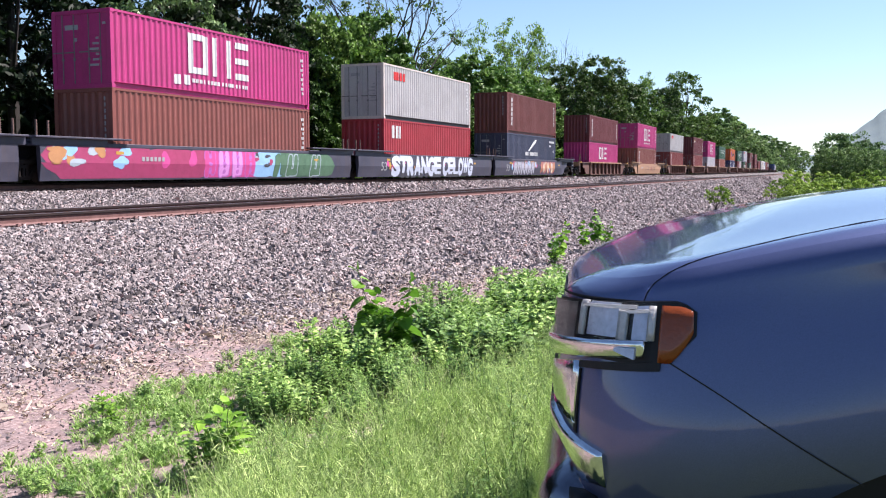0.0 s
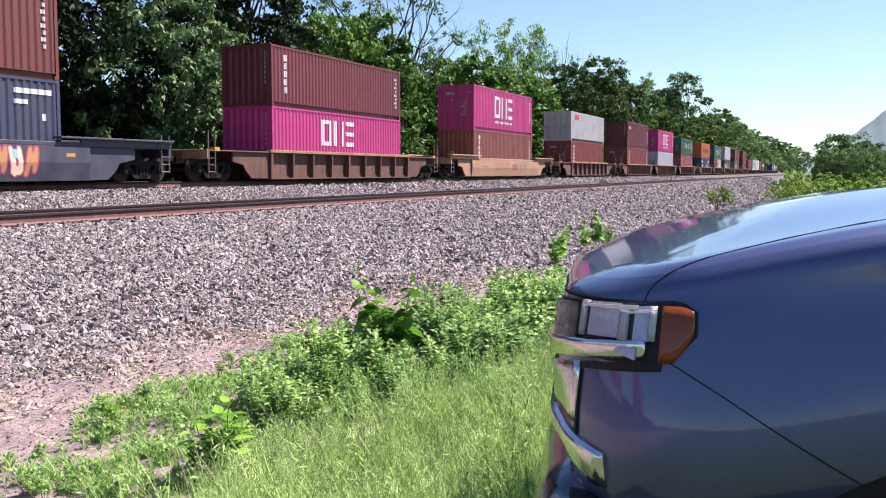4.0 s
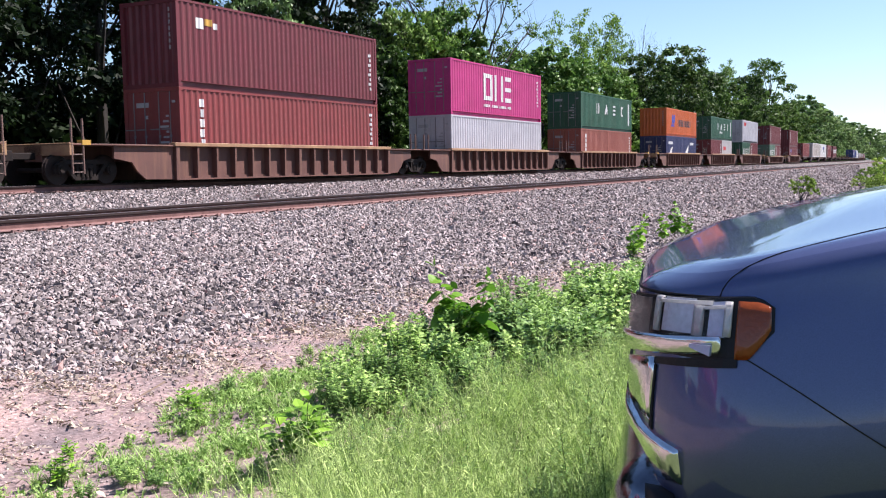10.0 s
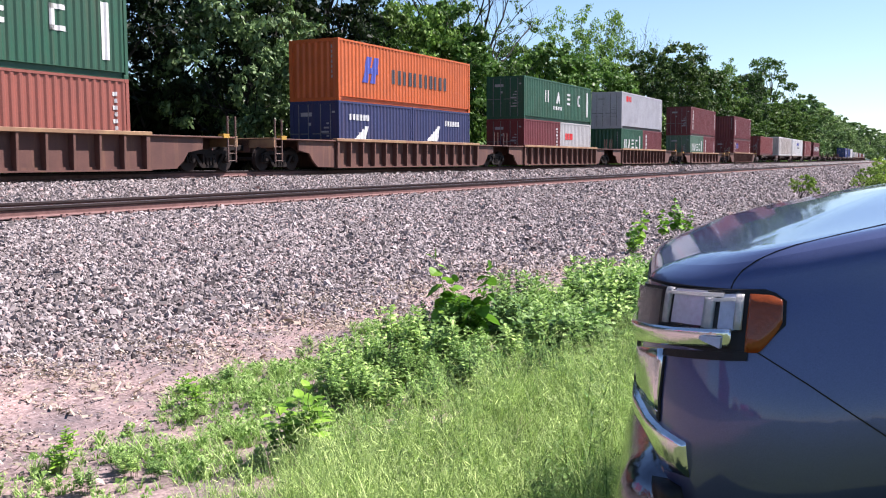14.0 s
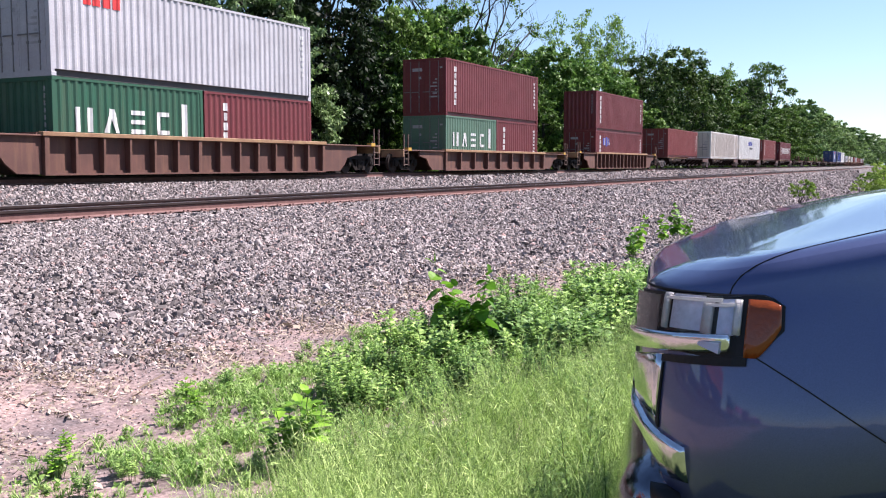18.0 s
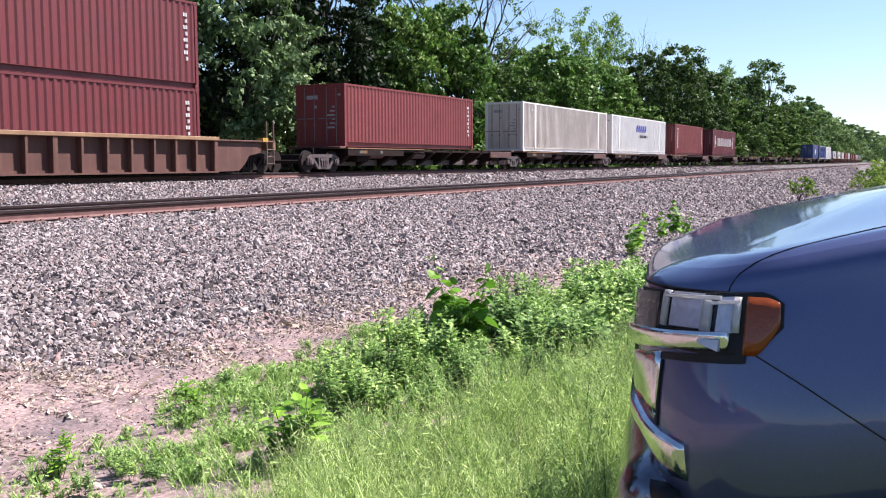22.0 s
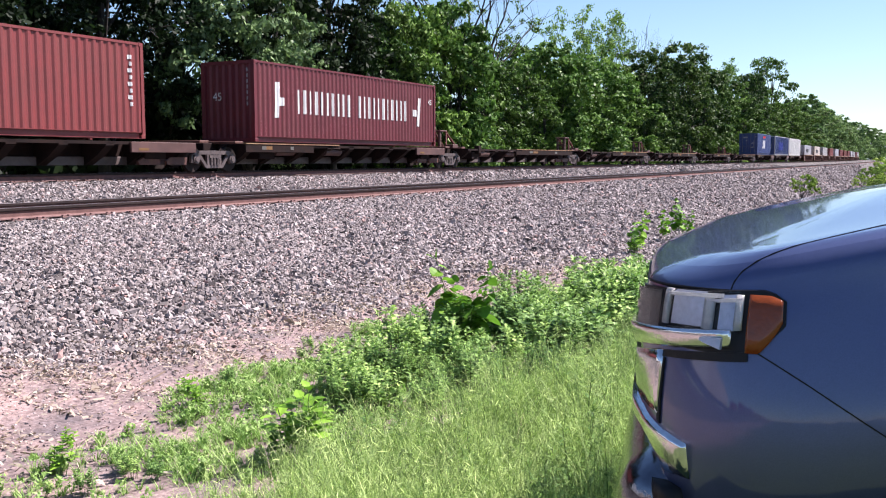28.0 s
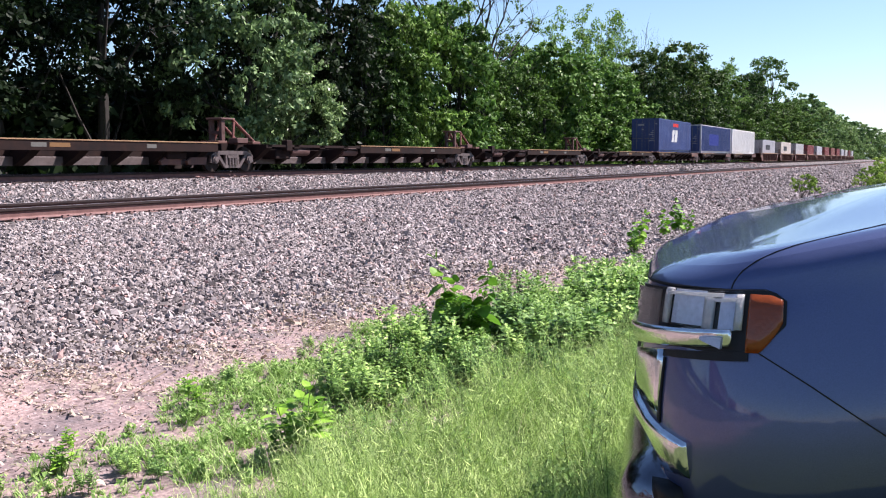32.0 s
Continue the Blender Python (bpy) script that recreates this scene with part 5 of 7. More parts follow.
def seam_pts():
    """Gap between hood and fender: up from the headlight, over the shoulder, then back along the top."""
    pts = [skin(-0.118, 1.235, 0.0)]
    for s, t in ((-0.117, 0.05), (-0.112, 0.2), (-0.1, 0.38), (-0.075, 0.56), (-0.04, 0.72), (0.0, 0.86)):
        pts.append(shoulder(s, t))
    for s, k in ((0.07, 0.01), (0.15, 0.05), (0.3, 0.09), (0.5, 0.13), (0.8, 0.16), (1.2, 0.17)):
        pts.append(hood_top(s, k))
    return pts


M["gap"] = plain("panel_gap", (0.006, 0.006, 0.008), 0.8)
M["amber"] = plain("amber_lens", (0.2, 0.042, 0.008), 0.12)
M["reflector"] = plain("lamp_reflector", (0.42, 0.44, 0.54), 0.3, 0.4)
M["lampbar"] = plain("lamp_trim", (0.46, 0.44, 0.43), 0.3, 0.2)
M["darkchrome"] = plain("dark_chrome", (0.16, 0.17, 0.2), 0.06, 1.0)
M["housing"] = plain("lamp_housing", (0.09, 0.08, 0.08), 0.3, 0.2)


def clear_glass():
    m, ns, ls, p = nodes_of("clear_lens")
    p.inputs["Base Color"].default_value = (0.95, 0.97, 1, 1)
    p.inputs["Roughness"].default_value = 0.02
    p.inputs["Transmission Weight"].default_value = 1.0
    p.inputs["IOR"].default_value = 1.25
    return m


M["lens"] = clear_glass()


def build_truck():
    truck = tagged(bare("pickup_truck"), "dark blue metallic pickup parked with its nose to the tracks", "pickup truck")
    # side skin: front clip ahead of a slanted gap, fender behind it with the wheel arch cut out
    ss = [float(x) for x in np.concatenate([np.linspace(OUT_S[0], -0.5, 6), np.linspace(-0.46, 0.02, 26), np.linspace(0.06, 1.4, 42)])]
    for mirror in (False, True):
        bmf, bmh = bmesh.new(), bmesh.new()

        def put(bm, p):
            q = Vector((p.x, 2.0 - p.y, p.z)) if mirror else p
            return bm.verts.new(q)
        rows = []
        for s in ss:
            u = float(np.interp(s, OUT_S, OUT[:, 0]))
            zt = side_top(u)
            lowz = 0.62
            if abs(u - ARCH_U) < ARCH_R:
                lowz = max(lowz, ARCH_Z + math.sqrt(ARCH_R ** 2 - (u - ARCH_U) ** 2))
            col = [skin(s, lowz + (zt - lowz) * j / 16) for j in range(17)]
            col[-1] = shoulder(s, 0)
            for j in range(1, 8):
                col.append(shoulder(s, j / 7))
            rows.append(col)
        vf = [[put(bmf, p) for p in c[:21]] for c in rows]
        vh = [[put(bmh, p) for p in c[20:]] for c in rows]
        for i in range(len(ss) - 1):
            for j in range(20):
                bmf.faces.new((vf[i][j], vf[i + 1][j], vf[i + 1][j + 1], vf[i][j + 1]))
            for j in range(len(vh[0]) - 1):
                bmh.faces.new((vh[i][j], vh[i + 1][j], vh[i + 1][j + 1], vh[i][j + 1]))
        # hood top from the rounding to the middle
        inner = []
        for i, s in enumerate(ss):
            p = rows[i][-1]
            tu = max(p.x, 0.62)
            line_v = [vh[i][-1]]
            for k in (0.08, 0.18, 0.3, 0.45, 0.7, 1.0):
                u, v = p.x + (tu - p.x) * k, p.y + (1.0 - p.y) * k
                z = crown(u) + 0.028 * k * k * (3 - 2 * k)
                line_v.append(put(bmh, Vector((u, v, z))))
            inner.append(line_v)
        for i in range(len(ss) - 1):
            for j in range(6):
                bmh.faces.new((inner[i][j], inner[i + 1][j], inner[i + 1][j + 1], inner[i][j + 1]))
        bmesh.ops.remove_doubles(bmh, verts=bmh.verts, dist=0.0004)
        part("fender", bmf, M["paint"], truck, smooth=True)
        part("hood_half", bmh, M["paint"], truck, smooth=True)
    groove("panel_gap", seam_pts(), 0.0022, truck)
    a = [skin(-0.056 + (0.29 + 0.056) * k / 8, 1.133 + (0.92 - 1.133) * k / 8, 0.0015) for k in range(9)]
    groove("panel_gap", a, 0.0016, truck)
    # dark strip for the gap under the hood's nose, over the lamps
    part("hood_lip", shell(-0.95, -0.12, line(1.208, 1.234), line(1.218, 1.244), 0.0, 0.03, 20, 3, tuck=0.012), M["gap"], truck, smooth=True)
    # headlamp
    lamp = part("headlight", shell(-0.47, -0.012, lambda k: 1.12 + 0.004 * k + 0.062 * max(0, (k - 0.84) / 0.16) ** 1.5, lambda k: 1.216 + 0.036 * k - 0.022 * max(0, (k - 0.9) / 0.1) ** 2, 0.004, 0.03, 24), M["blackplastic"], truck, "black-rimmed headlight")
    part("lamp_housing", shell(-0.462, -0.275, line(1.134, 1.148), line(1.209, 1.226), 0.006, 0.01), M["housing"], lamp)
    for s0, s1 in ((-0.232, -0.155), (-0.125, -0.094)):
        part("reflector", shell(s0, s1, line(1.166, 1.17), line(1.234, 1.238), 0.007, 0.01, 6), M["reflector"], lamp, "silver reflector bowl")
    for s0, s1, z0, z1 in ((-0.256, -0.24, 1.163, 1.234), (-0.155, -0.135, 1.168, 1.232), (-0.096, -0.084, 1.172, 1.238)):
        part("lamp_trim", shell(s0, s1, line(z0, z0), line(z1, z1), 0.012, 0.012, 3, puff=0.002), M["lampbar"], lamp, "pale trim bar", smooth=True)
    for s0, s1 in ((-0.24, -0.2), (-0.18, -0.13)):
        part("lamp_shield", shell(s0, s1, line(1.146, 1.15), line(1.158, 1.162), 0.012, 0.01, 4, puff=0.002), M["blackplastic"], lamp)
    for s0, s1, z0 in ((-0.25, -0.12, 1.222), (-0.15, -0.085, 1.218)):
        part("lamp_brow", shell(s0, s1, line(z0, z0 + 0.008), line(z0 + 0.006, z0 + 0.015), 0.013, 0.01, 6), M["lampbar"], lamp)
    part("turn_signal", shell(-0.074, -0.018, lambda k: 1.132 + 0.1 * max(0, k - 0.3) ** 1.5, lambda k: 1.24 - 0.03 * max(0, k - 0.6) ** 1.4, 0.008, 0.02, 12, puff=0.003), M["amber"], lamp, "amber turn signal", smooth=True)
    glass = part("lens", shell(-0.465, -0.085, line(1.13, 1.168), line(1.213, 1.245), 0.016, 0.002, 16), M["lens"], lamp, "clear lens")
    glass.visible_shadow = False
    # chrome bar under the lamp and its upright end
    bar = part("chrome_bar", shell(-0.9, -0.1, lambda k: 1.02 + 0.118 * k, lambda k: 1.079 + 0.093 * k, 0.026, 0.05, 24, 6, puff=0.002, tuck=0.014), M["chrome"], truck, "chrome grille bar", smooth=True)
    part("bar_insert", shell(-0.145, -0.106, lambda k: 1.138 + 0.012 * (1 - k), line(1.156, 1.158), 0.036, 0.01, 4), M["reflector"], bar)
    part("lamp_base", shell(-0.3, -0.07, line(1.088, 1.116), line(1.1, 1.134), 0.006, 0.03, 10), M["blackplastic"], truck)
    part("chrome_upright", shell(-0.45, -0.25, line(0.985, 0.975), line(1.07, 1.108), 0.01, 0.04, 10, 5, puff=0.001, tuck=0.006), M["chrome"], truck, "chrome bumper upright", smooth=True)
    part("grille", shell(-1.05, -0.47, line(0.8, 0.8), line(1.21, 1.215), 0.0, 0.03, 6, 2), M["blackplastic"], truck, "black grille")
    for i in range(5):
        part("grille_slat", shell(-1.05, -0.48, line(0.84 + 0.045 * i, 0.84 + 0.045 * i), line(0.86 + 0.045 * i, 0.86 + 0.045 * i), 0.012, 0.02, 4, 2), M["blackplastic"], truck)
    # chrome bumper wraps the corner, body-coloured clip behind it
    part("bumper_end", shell(-0.5, -0.172, lambda k: 0.83 + 0.03 * k, lambda k: 0.99 - 0.055 * k, 0.012, 0.06, 14, 8, puff=0.004, tuck=0.01), M["chrome"], truck, "chrome bumper end", smooth=True)
    part("clip_edge", shell(-0.255, -0.245, line(0.96, 0.955), line(1.09, 1.092), 0.004, 0.03, 3), M["gap"], truck)
    flare = bmesh.new()
    rim = []
    for a in np.linspace(0.04, math.pi - 0.04, 33):
        cr = []
        for rr, o in ((0.6, -0.008), (0.58, -0.008), (0.56, -0.006), (0.542, -0.002), (0.536, -0.03), (0.53, -0.1)):
            u, z = ARCH_U + rr * math.cos(a), ARCH_Z + rr * math.sin(a)
            q = skin(u - CORNER, z, o)
            cr.append(flare.verts.new((u, q.y, z)))
        rim.append(cr)
    for a, b in zip(rim[:-1], rim[1:]):
        for j in range(5):
            flare.faces.new((a[j], b[j], b[j + 1], a[j + 1]))
    part("wheel_flare", flare, M["paint"], truck, smooth=True)
    bump = bmesh.new()
    ringlo = []
    for k in range(25):
        s = OUT_S[0] + (-0.22 - OUT_S[0]) * k / 24
        prof = [(0.868, 0.0), (0.862, 0.045), (0.85, 0.08), (0.832, 0.11), (0.8, 0.135), (0.75, 0.155), (0.68, 0.165), (0.6, 0.155)]
        fade = min(1.0, max(0.0, (-0.22 - s) / 0.14)) ** 0.5
        ringlo.append([bump.verts.new(skin(s, z - 0.03 * (1 - fade), o * (0.25 + 0.75 * fade) - 0.02)) for z, o in prof])
    for a, b in zip(ringlo[:-1], ringlo[1:]):
        for j in range(7):
            bump.faces.new((a[j], b[j], b[j + 1], a[j + 1]))
    part("front_bumper", bump, M["darkchrome"], truck, "dark chrome front bumper", smooth=True)
    part("bumper_step", shell(-0.42, -0.2, line(0.8, 0.72), line(0.855, 0.83), 0.03, 0.05, 8, 4, puff=0.012), M["blackplastic"], truck, "black bumper insert", smooth=True)
    # wheel house, wheels and the rest of the body, which stays out of sight
    part("wheel_house", prism(bmesh.new(), [(ARCH_U + (ARCH_R + 0.01) * math.cos(a), ARCH_Z + (ARCH_R + 0.01) * math.sin(a)) for a in np.linspace(0, math.pi, 15)], "y", 0.03, 0.5), M["gap"], truck)
    for u in (ARCH_U, ARCH_U + 3.6):
        for v in (0.05, 1.68):
            wheel = part("wheel", rod(bmesh.new(), (u, v, 0.4), (u, v + 0.27, 0.4), 0.4, n=36), M["rubber"], truck, bevel=0.02)
            part("rim", rod(bmesh.new(), (u, v - 0.006, 0.4), (u, v + 0.276, 0.4), 0.24, n=24), M["chrome"], wheel)
    part("cab", prism(bmesh.new(), [(1.5, 0.55), (1.5, 1.42), (2.1, 1.88), (3.3, 1.9), (3.55, 1.4), (3.55, 0.55)], "y", 0.08, 1.92), M["paint"], truck, bevel=0.03)
    part("side_window", prism(bmesh.new(), [(1.75, 1.4), (2.16, 1.78), (3.2, 1.8), (3.35, 1.4)], "y", 0.07, 0.09), M["blackplastic"], truck)
    part("cargo_bed", box(bmesh.new(), 3.58, 5.3, 0.04, 1.96, 0.6, 1.4), M["paint"], truck, bevel=0.03)
    part("chassis", box(bmesh.new(), 0.35, 5.1, 0.45, 1.55, 0.45, 0.62), M["blackplastic"], truck)
    part("engine_bay", box(bmesh.new(), 0.2, 1.5, 0.5, 1.5, 0.62, 1.2), M["gap"], truck)
    return truck


TRUCK_TURN = 14.0
AHEAD = Vector((math.sin(radians(66.98)), math.cos(radians(66.98)), 0))
RIGHT = Vector((AHEAD.y, -AHEAD.x, 0))
rear = RIGHT * math.cos(radians(TRUCK_TURN)) - AHEAD * math.sin(radians(TRUCK_TURN))
truck = build_truck()
truck.matrix_basis = Matrix.Translation(AHEAD * 1.9 + RIGHT * 0.215) @ Matrix.Rotation(math.atan2(rear.y, rear.x), 4, "Z")


# ---- trees ----
def leaf_cloud(rng, centers, radii, per, size, up=0.4, droop=0.35):
    """Leaves as small diamonds round clump centres."""
    n = len(centers) * per
    c = np.repeat(centers, per, 0)
    r = np.repeat(radii, per, 0)
    d = rng.normal(size=(n, 3))
    d /= np.linalg.norm(d, axis=1)[:, None]
    d[:, 2] = np.abs(d[:, 2]) * np.where(rng.random(n) < 0.75, 1, -1)
    pos = c + d * r[:, None] * (0.45 + 0.6 * rng.random(n))[:, None] * np.array([1, 1, 0.72])
    a = rng.normal(size=(n, 3)) + d * 0.5
    a[:, 2] -= droop
    a /= np.linalg.norm(a, axis=1)[:, None]
    nrm = d * 1.0 + rng.normal(size=(n, 3)) * 0.45 + np.array([0, 0, up])
    b = np.cross(a, nrm)
    b /= np.linalg.norm(b, axis=1)[:, None] + 1e-9
    s = size * (0.6 + 0.8 * rng.random(n))[:, None]
    v = np.stack([pos - a * s, pos + b * s * 0.5, pos + a * s, pos - b * s * 0.5], 1).reshape(-1, 3)
    f = np.arange(n * 4).reshape(-1, 4)
    return v, f


def branch(bm, rnd, p, d, ln, r, level, tips):
    """A wobbling branch that forks; the ends of the last twigs are collected."""
    segs = 3
    for i in range(segs):
        d = (d + Vector((rnd.uniform(-0.28, 0.28), rnd.uniform(-0.28, 0.28), rnd.uniform(-0.1, 0.22)))).normalized()
        q = p + d * (ln / segs)
        rod(bm, p, q, r, r * 0.8, n=5 if level < 2 else 4)
        p, r = q, r * 0.8
        if level < 3 and (i > 0 or level > 0):
            a = rnd.uniform(0, 6.28)
            side = (d + Vector((math.cos(a), math.sin(a), rnd.uniform(-0.1, 0.5))) * rnd.uniform(0.6, 1.1)).normalized()
            branch(bm, rnd, p, side, ln * rnd.uniform(0.45, 0.7), r * 0.6, level + 1, tips)
    tips.append(p)
    if level < 3:
        branch(bm, rnd, p, d, ln * 0.6, r, level + 1, tips)


def make_open_tree(seed, height, leafy, per, leaf, mat, size=0.6):
    """A thin-crowned tree: forked limbs with small sprays of leaves on a share of the twig ends."""
    rnd, rng = random.Random(seed), np.random.default_rng(seed)
    tree = bare("tree")
    bm, tips = bmesh.new(), []
    r0 = height * 0.013
    p = Vector((0, 0, -0.3))
    for i in range(3):
        q = p + Vector((rnd.uniform(-0.3, 0.3), rnd.uniform(-0.3, 0.3), height * 0.14))
        rod(bm, p, q, r0 * (1 - 0.12 * i), r0 * (0.88 - 0.12 * i), n=7)
        p = q
        if i:
            for _ in range(2):
                a = rnd.uniform(0, 6.28)
                branch(bm, rnd, p, Vector((math.cos(a), math.sin(a), 0.9)).normalized(), height * 0.26, r0 * 0.4, 1, tips)
    for k in range(3):
        a = 2.1 * k + rnd.uniform(-0.4, 0.4)
        branch(bm, rnd, p, Vector((math.cos(a) * 0.55, math.sin(a) * 0.55, 1)).normalized(), height * 0.3, r0 * 0.55, 0, tips)
    part("trunk", bm, M["bark"], tree)
    ends = [t for t in tips if rnd.random() < leafy]
    v, f = leaf_cloud(rng, np.array(ends), rng.uniform(0.5, 1.2, len(ends)) * size, per, leaf)
    hang("crown", raw_mesh("crown", v, f, M[mat]), tree)
    tree["tall"] = height
    return tree


def make_tree(seed, height, spread, base=0.15, lobes=14, clumps=16, per=60, leaf=0.15, mat="leaf", name="tree", droop=0.35, lobe=0.4, clump=0.3):
    """A trunk with limbs that carry lobes of foliage; each lobe is a shell of leaf clumps, with dark gaps between."""
    rng = np.random.default_rng(seed)
    rnd = random.Random(seed)
    tree = bare(name)
    tree["tall"] = height
    bm = bmesh.new()
    r0 = height * 0.014 + 0.04
    p = Vector((0, 0, -0.3))
    trunk = [p]
    for i in range(6):
        p = p + Vector((rnd.uniform(-0.25, 0.25), rnd.uniform(-0.25, 0.25), height * 0.14))
        trunk.append(p)
    for i in range(6):
        rod(bm, trunk[i], trunk[i + 1], r0 * (1 - i / 7), r0 * (1 - (i + 1) / 7), n=7)
    centers, radii = [], []
    for k in range(lobes):
        u = (k + rnd.uniform(0.2, 0.8)) / lobes
        h = base + (0.93 - base) * u
        env = math.sin(math.pi * (0.2 + 0.72 * u)) ** 0.8
        a = 2.4 * k + rnd.uniform(-0.5, 0.5)
        rr = spread * env * rnd.uniform(0.45, 0.85)
        c = Vector((math.cos(a) * rr, math.sin(a) * rr, h * height))
        j = max(0, min(5, int(h * 6 - 1)))
        s = trunk[j].lerp(trunk[j + 1], rnd.random())
        mid = s.lerp(c, 0.5) + Vector((0, 0, -0.12 * rr))
        rod(bm, s, mid, r0 * 0.32, r0 * 0.22, n=5)
        rod(bm, mid, c, r0 * 0.22, r0 * 0.08, n=5)
        lr = spread * lobe * rnd.uniform(0.75, 1.25)
        out = Vector((math.cos(a), math.sin(a), 0.5)) * 0.45
        for _ in range(clumps):
            d = (Vector((rnd.gauss(0, 1), rnd.gauss(0, 1), rnd.gauss(0, 1))).normalized() + out).normalized()
            q = c + Vector((d.x, d.y, d.z * 0.75)) * lr * rnd.uniform(0.55, 1.15)
            if q.z > height * 1.02 or q.z < 0.3:
                continue
            if rnd.random() < 0.3:
                rod(bm, c, q, r0 * 0.08, r0 * 0.03, n=4)
            centers.append(q)
            radii.append(lr * clump * rnd.uniform(0.6, 1.4))
    part("trunk", bm, M["bark"], tree)
    v, f = leaf_cloud(rng, np.array(centers), np.array(radii), per, leaf, droop=droop)
    hang("crown", raw_mesh("crown", v, f, M[mat]), tree)
    return tree


def place_trees():
    rnd = random.Random(5)
    tree_words = {
        "oak": "leafy mid-green broadleaf tree at the edge of the wood", "ash": "leafy mid-green broadleaf tree at the edge of the wood",
        "linden": "sunlit bright green broadleaf tree at the wood's edge", "poplar": "sunlit bright green broadleaf tree at the wood's edge",
        "deep": "dense dark green tree of the wood", "slim": "slender dark tree hung with creepers", "shade": "tall tree with thin foliage coloured as in deep shade", "gloom": "tall tree with thin foliage coloured as in deep shade",
        "maple": "broad low tree with drooping light green leaves", "far": "distant tree of the wood, pale green as in haze", "far_round": "distant tree of the wood, pale green as in haze",
        "bare": "half-bare tree with thin dark branches", "dead": "leafless grey tree with fine twigs", "pale": "thin-crowned tree with pale sprays of leaves", "round": "tall round tree with an open feathery crown",
        "bush": "dense green shrub below the wood's edge", "hedge": "dense green shrub below the wood's edge"}
    kinds = {
        "oak": make_tree(11, 12, 4.0, 0.06, 16, 17, 62, 0.15, "leaf"),
        "ash": make_tree(12, 12, 3.6, 0.04, 17, 15, 62, 0.16, "leaf"),
        # linden and poplar: their sunlight is painted in with the paler leaf
        "linden": make_tree(13, 11, 4.1, 0.05, 17, 17, 66, 0.17, "leafpale"),
        "poplar": make_tree(14, 11, 3.5, 0.03, 16, 16, 62, 0.18, "leafpale"),
        "deep": make_tree(18, 15, 5.2, 0.04, 18, 18, 60, 0.2, "leafdeep"),
        "slim": make_tree(19, 16, 1.7, 0.05, 14, 12, 50, 0.18, "leafdeep", lobe=0.55),
        "shade": make_tree(15, 17, 4.4, 0.12, 20, 12, 52, 0.15, "leafshade", clump=0.34),
        "gloom": make_tree(16, 18, 4.0, 0.2, 18, 12, 52, 0.16, "leafshade", clump=0.34),
        "maple": make_tree(17, 9.3, 4.0, 0.22, 26, 12, 46, 0.145, "leafmaple", droop=1.0, lobe=0.3, clump=0.34),
        "far": make_tree(23, 16, 5.4, 0.04, 13, 13, 34, 0.32, "leafhaze"),
        "far_round": make_tree(24, 16, 4.6, 0.03, 13, 13, 34, 0.3, "leafhaze"),
        "bare": make_open_tree(31, 16, 0.16, 40, 0.12, "leaf", 0.55),
        "dead": make_open_tree(33, 16, 0.03, 30, 0.1, "leafpale", 0.4),
        "pale": make_open_tree(32, 17, 0.7, 34, 0.14, "leafpale", 0.75),
        "round": make_tree(25, 22, 6.2, 0.42, 17, 12, 34, 0.24, "leaf", lobe=0.3, clump=0.4),
        "bush": make_tree(21, 4.0, 2.3, 0.05, 9, 11, 46, 0.12, "leaf", name="bush"),
        "hedge": make_tree(22, 3.4, 2.0, 0.05, 9, 10, 46, 0.13, "leafpale", name="bush")}
    for nm, t in kinds.items():
        shrub = nm in ("bush", "hedge")
        tagged(t, tree_words[nm], "shrub" if shrub else "tree", "shrubs behind the tracks" if shrub else "trees behind the tracks")
    used = set()

    def put(nm, x, y, h, wide=1.0):
        """A tree of that kind and height at x along the line and y across it."""
        src = kinds[nm]
        y += float(bend(x))
        k = h / src["tall"]
        m = pose(x, y, float(land(x, y)), 0, 0, rnd.uniform(0, 360))
        t = src if nm not in used else copy_thing(src, m)
        if nm not in used:
            used.add(nm)
            t.matrix_basis = m
        t.scale = (k * wide, k * wide, k)

    # the shaded wood near the camera; its shade is put into the leaf colour
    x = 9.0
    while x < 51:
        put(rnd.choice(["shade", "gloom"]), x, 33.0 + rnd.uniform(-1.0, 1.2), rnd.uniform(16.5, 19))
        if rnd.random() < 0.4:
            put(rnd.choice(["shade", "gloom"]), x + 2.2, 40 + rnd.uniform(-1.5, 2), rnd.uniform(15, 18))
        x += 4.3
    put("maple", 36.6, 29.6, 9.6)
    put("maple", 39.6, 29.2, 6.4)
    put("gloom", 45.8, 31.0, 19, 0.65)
    put("slim", 48.2, 30.5, 14, 0.9)
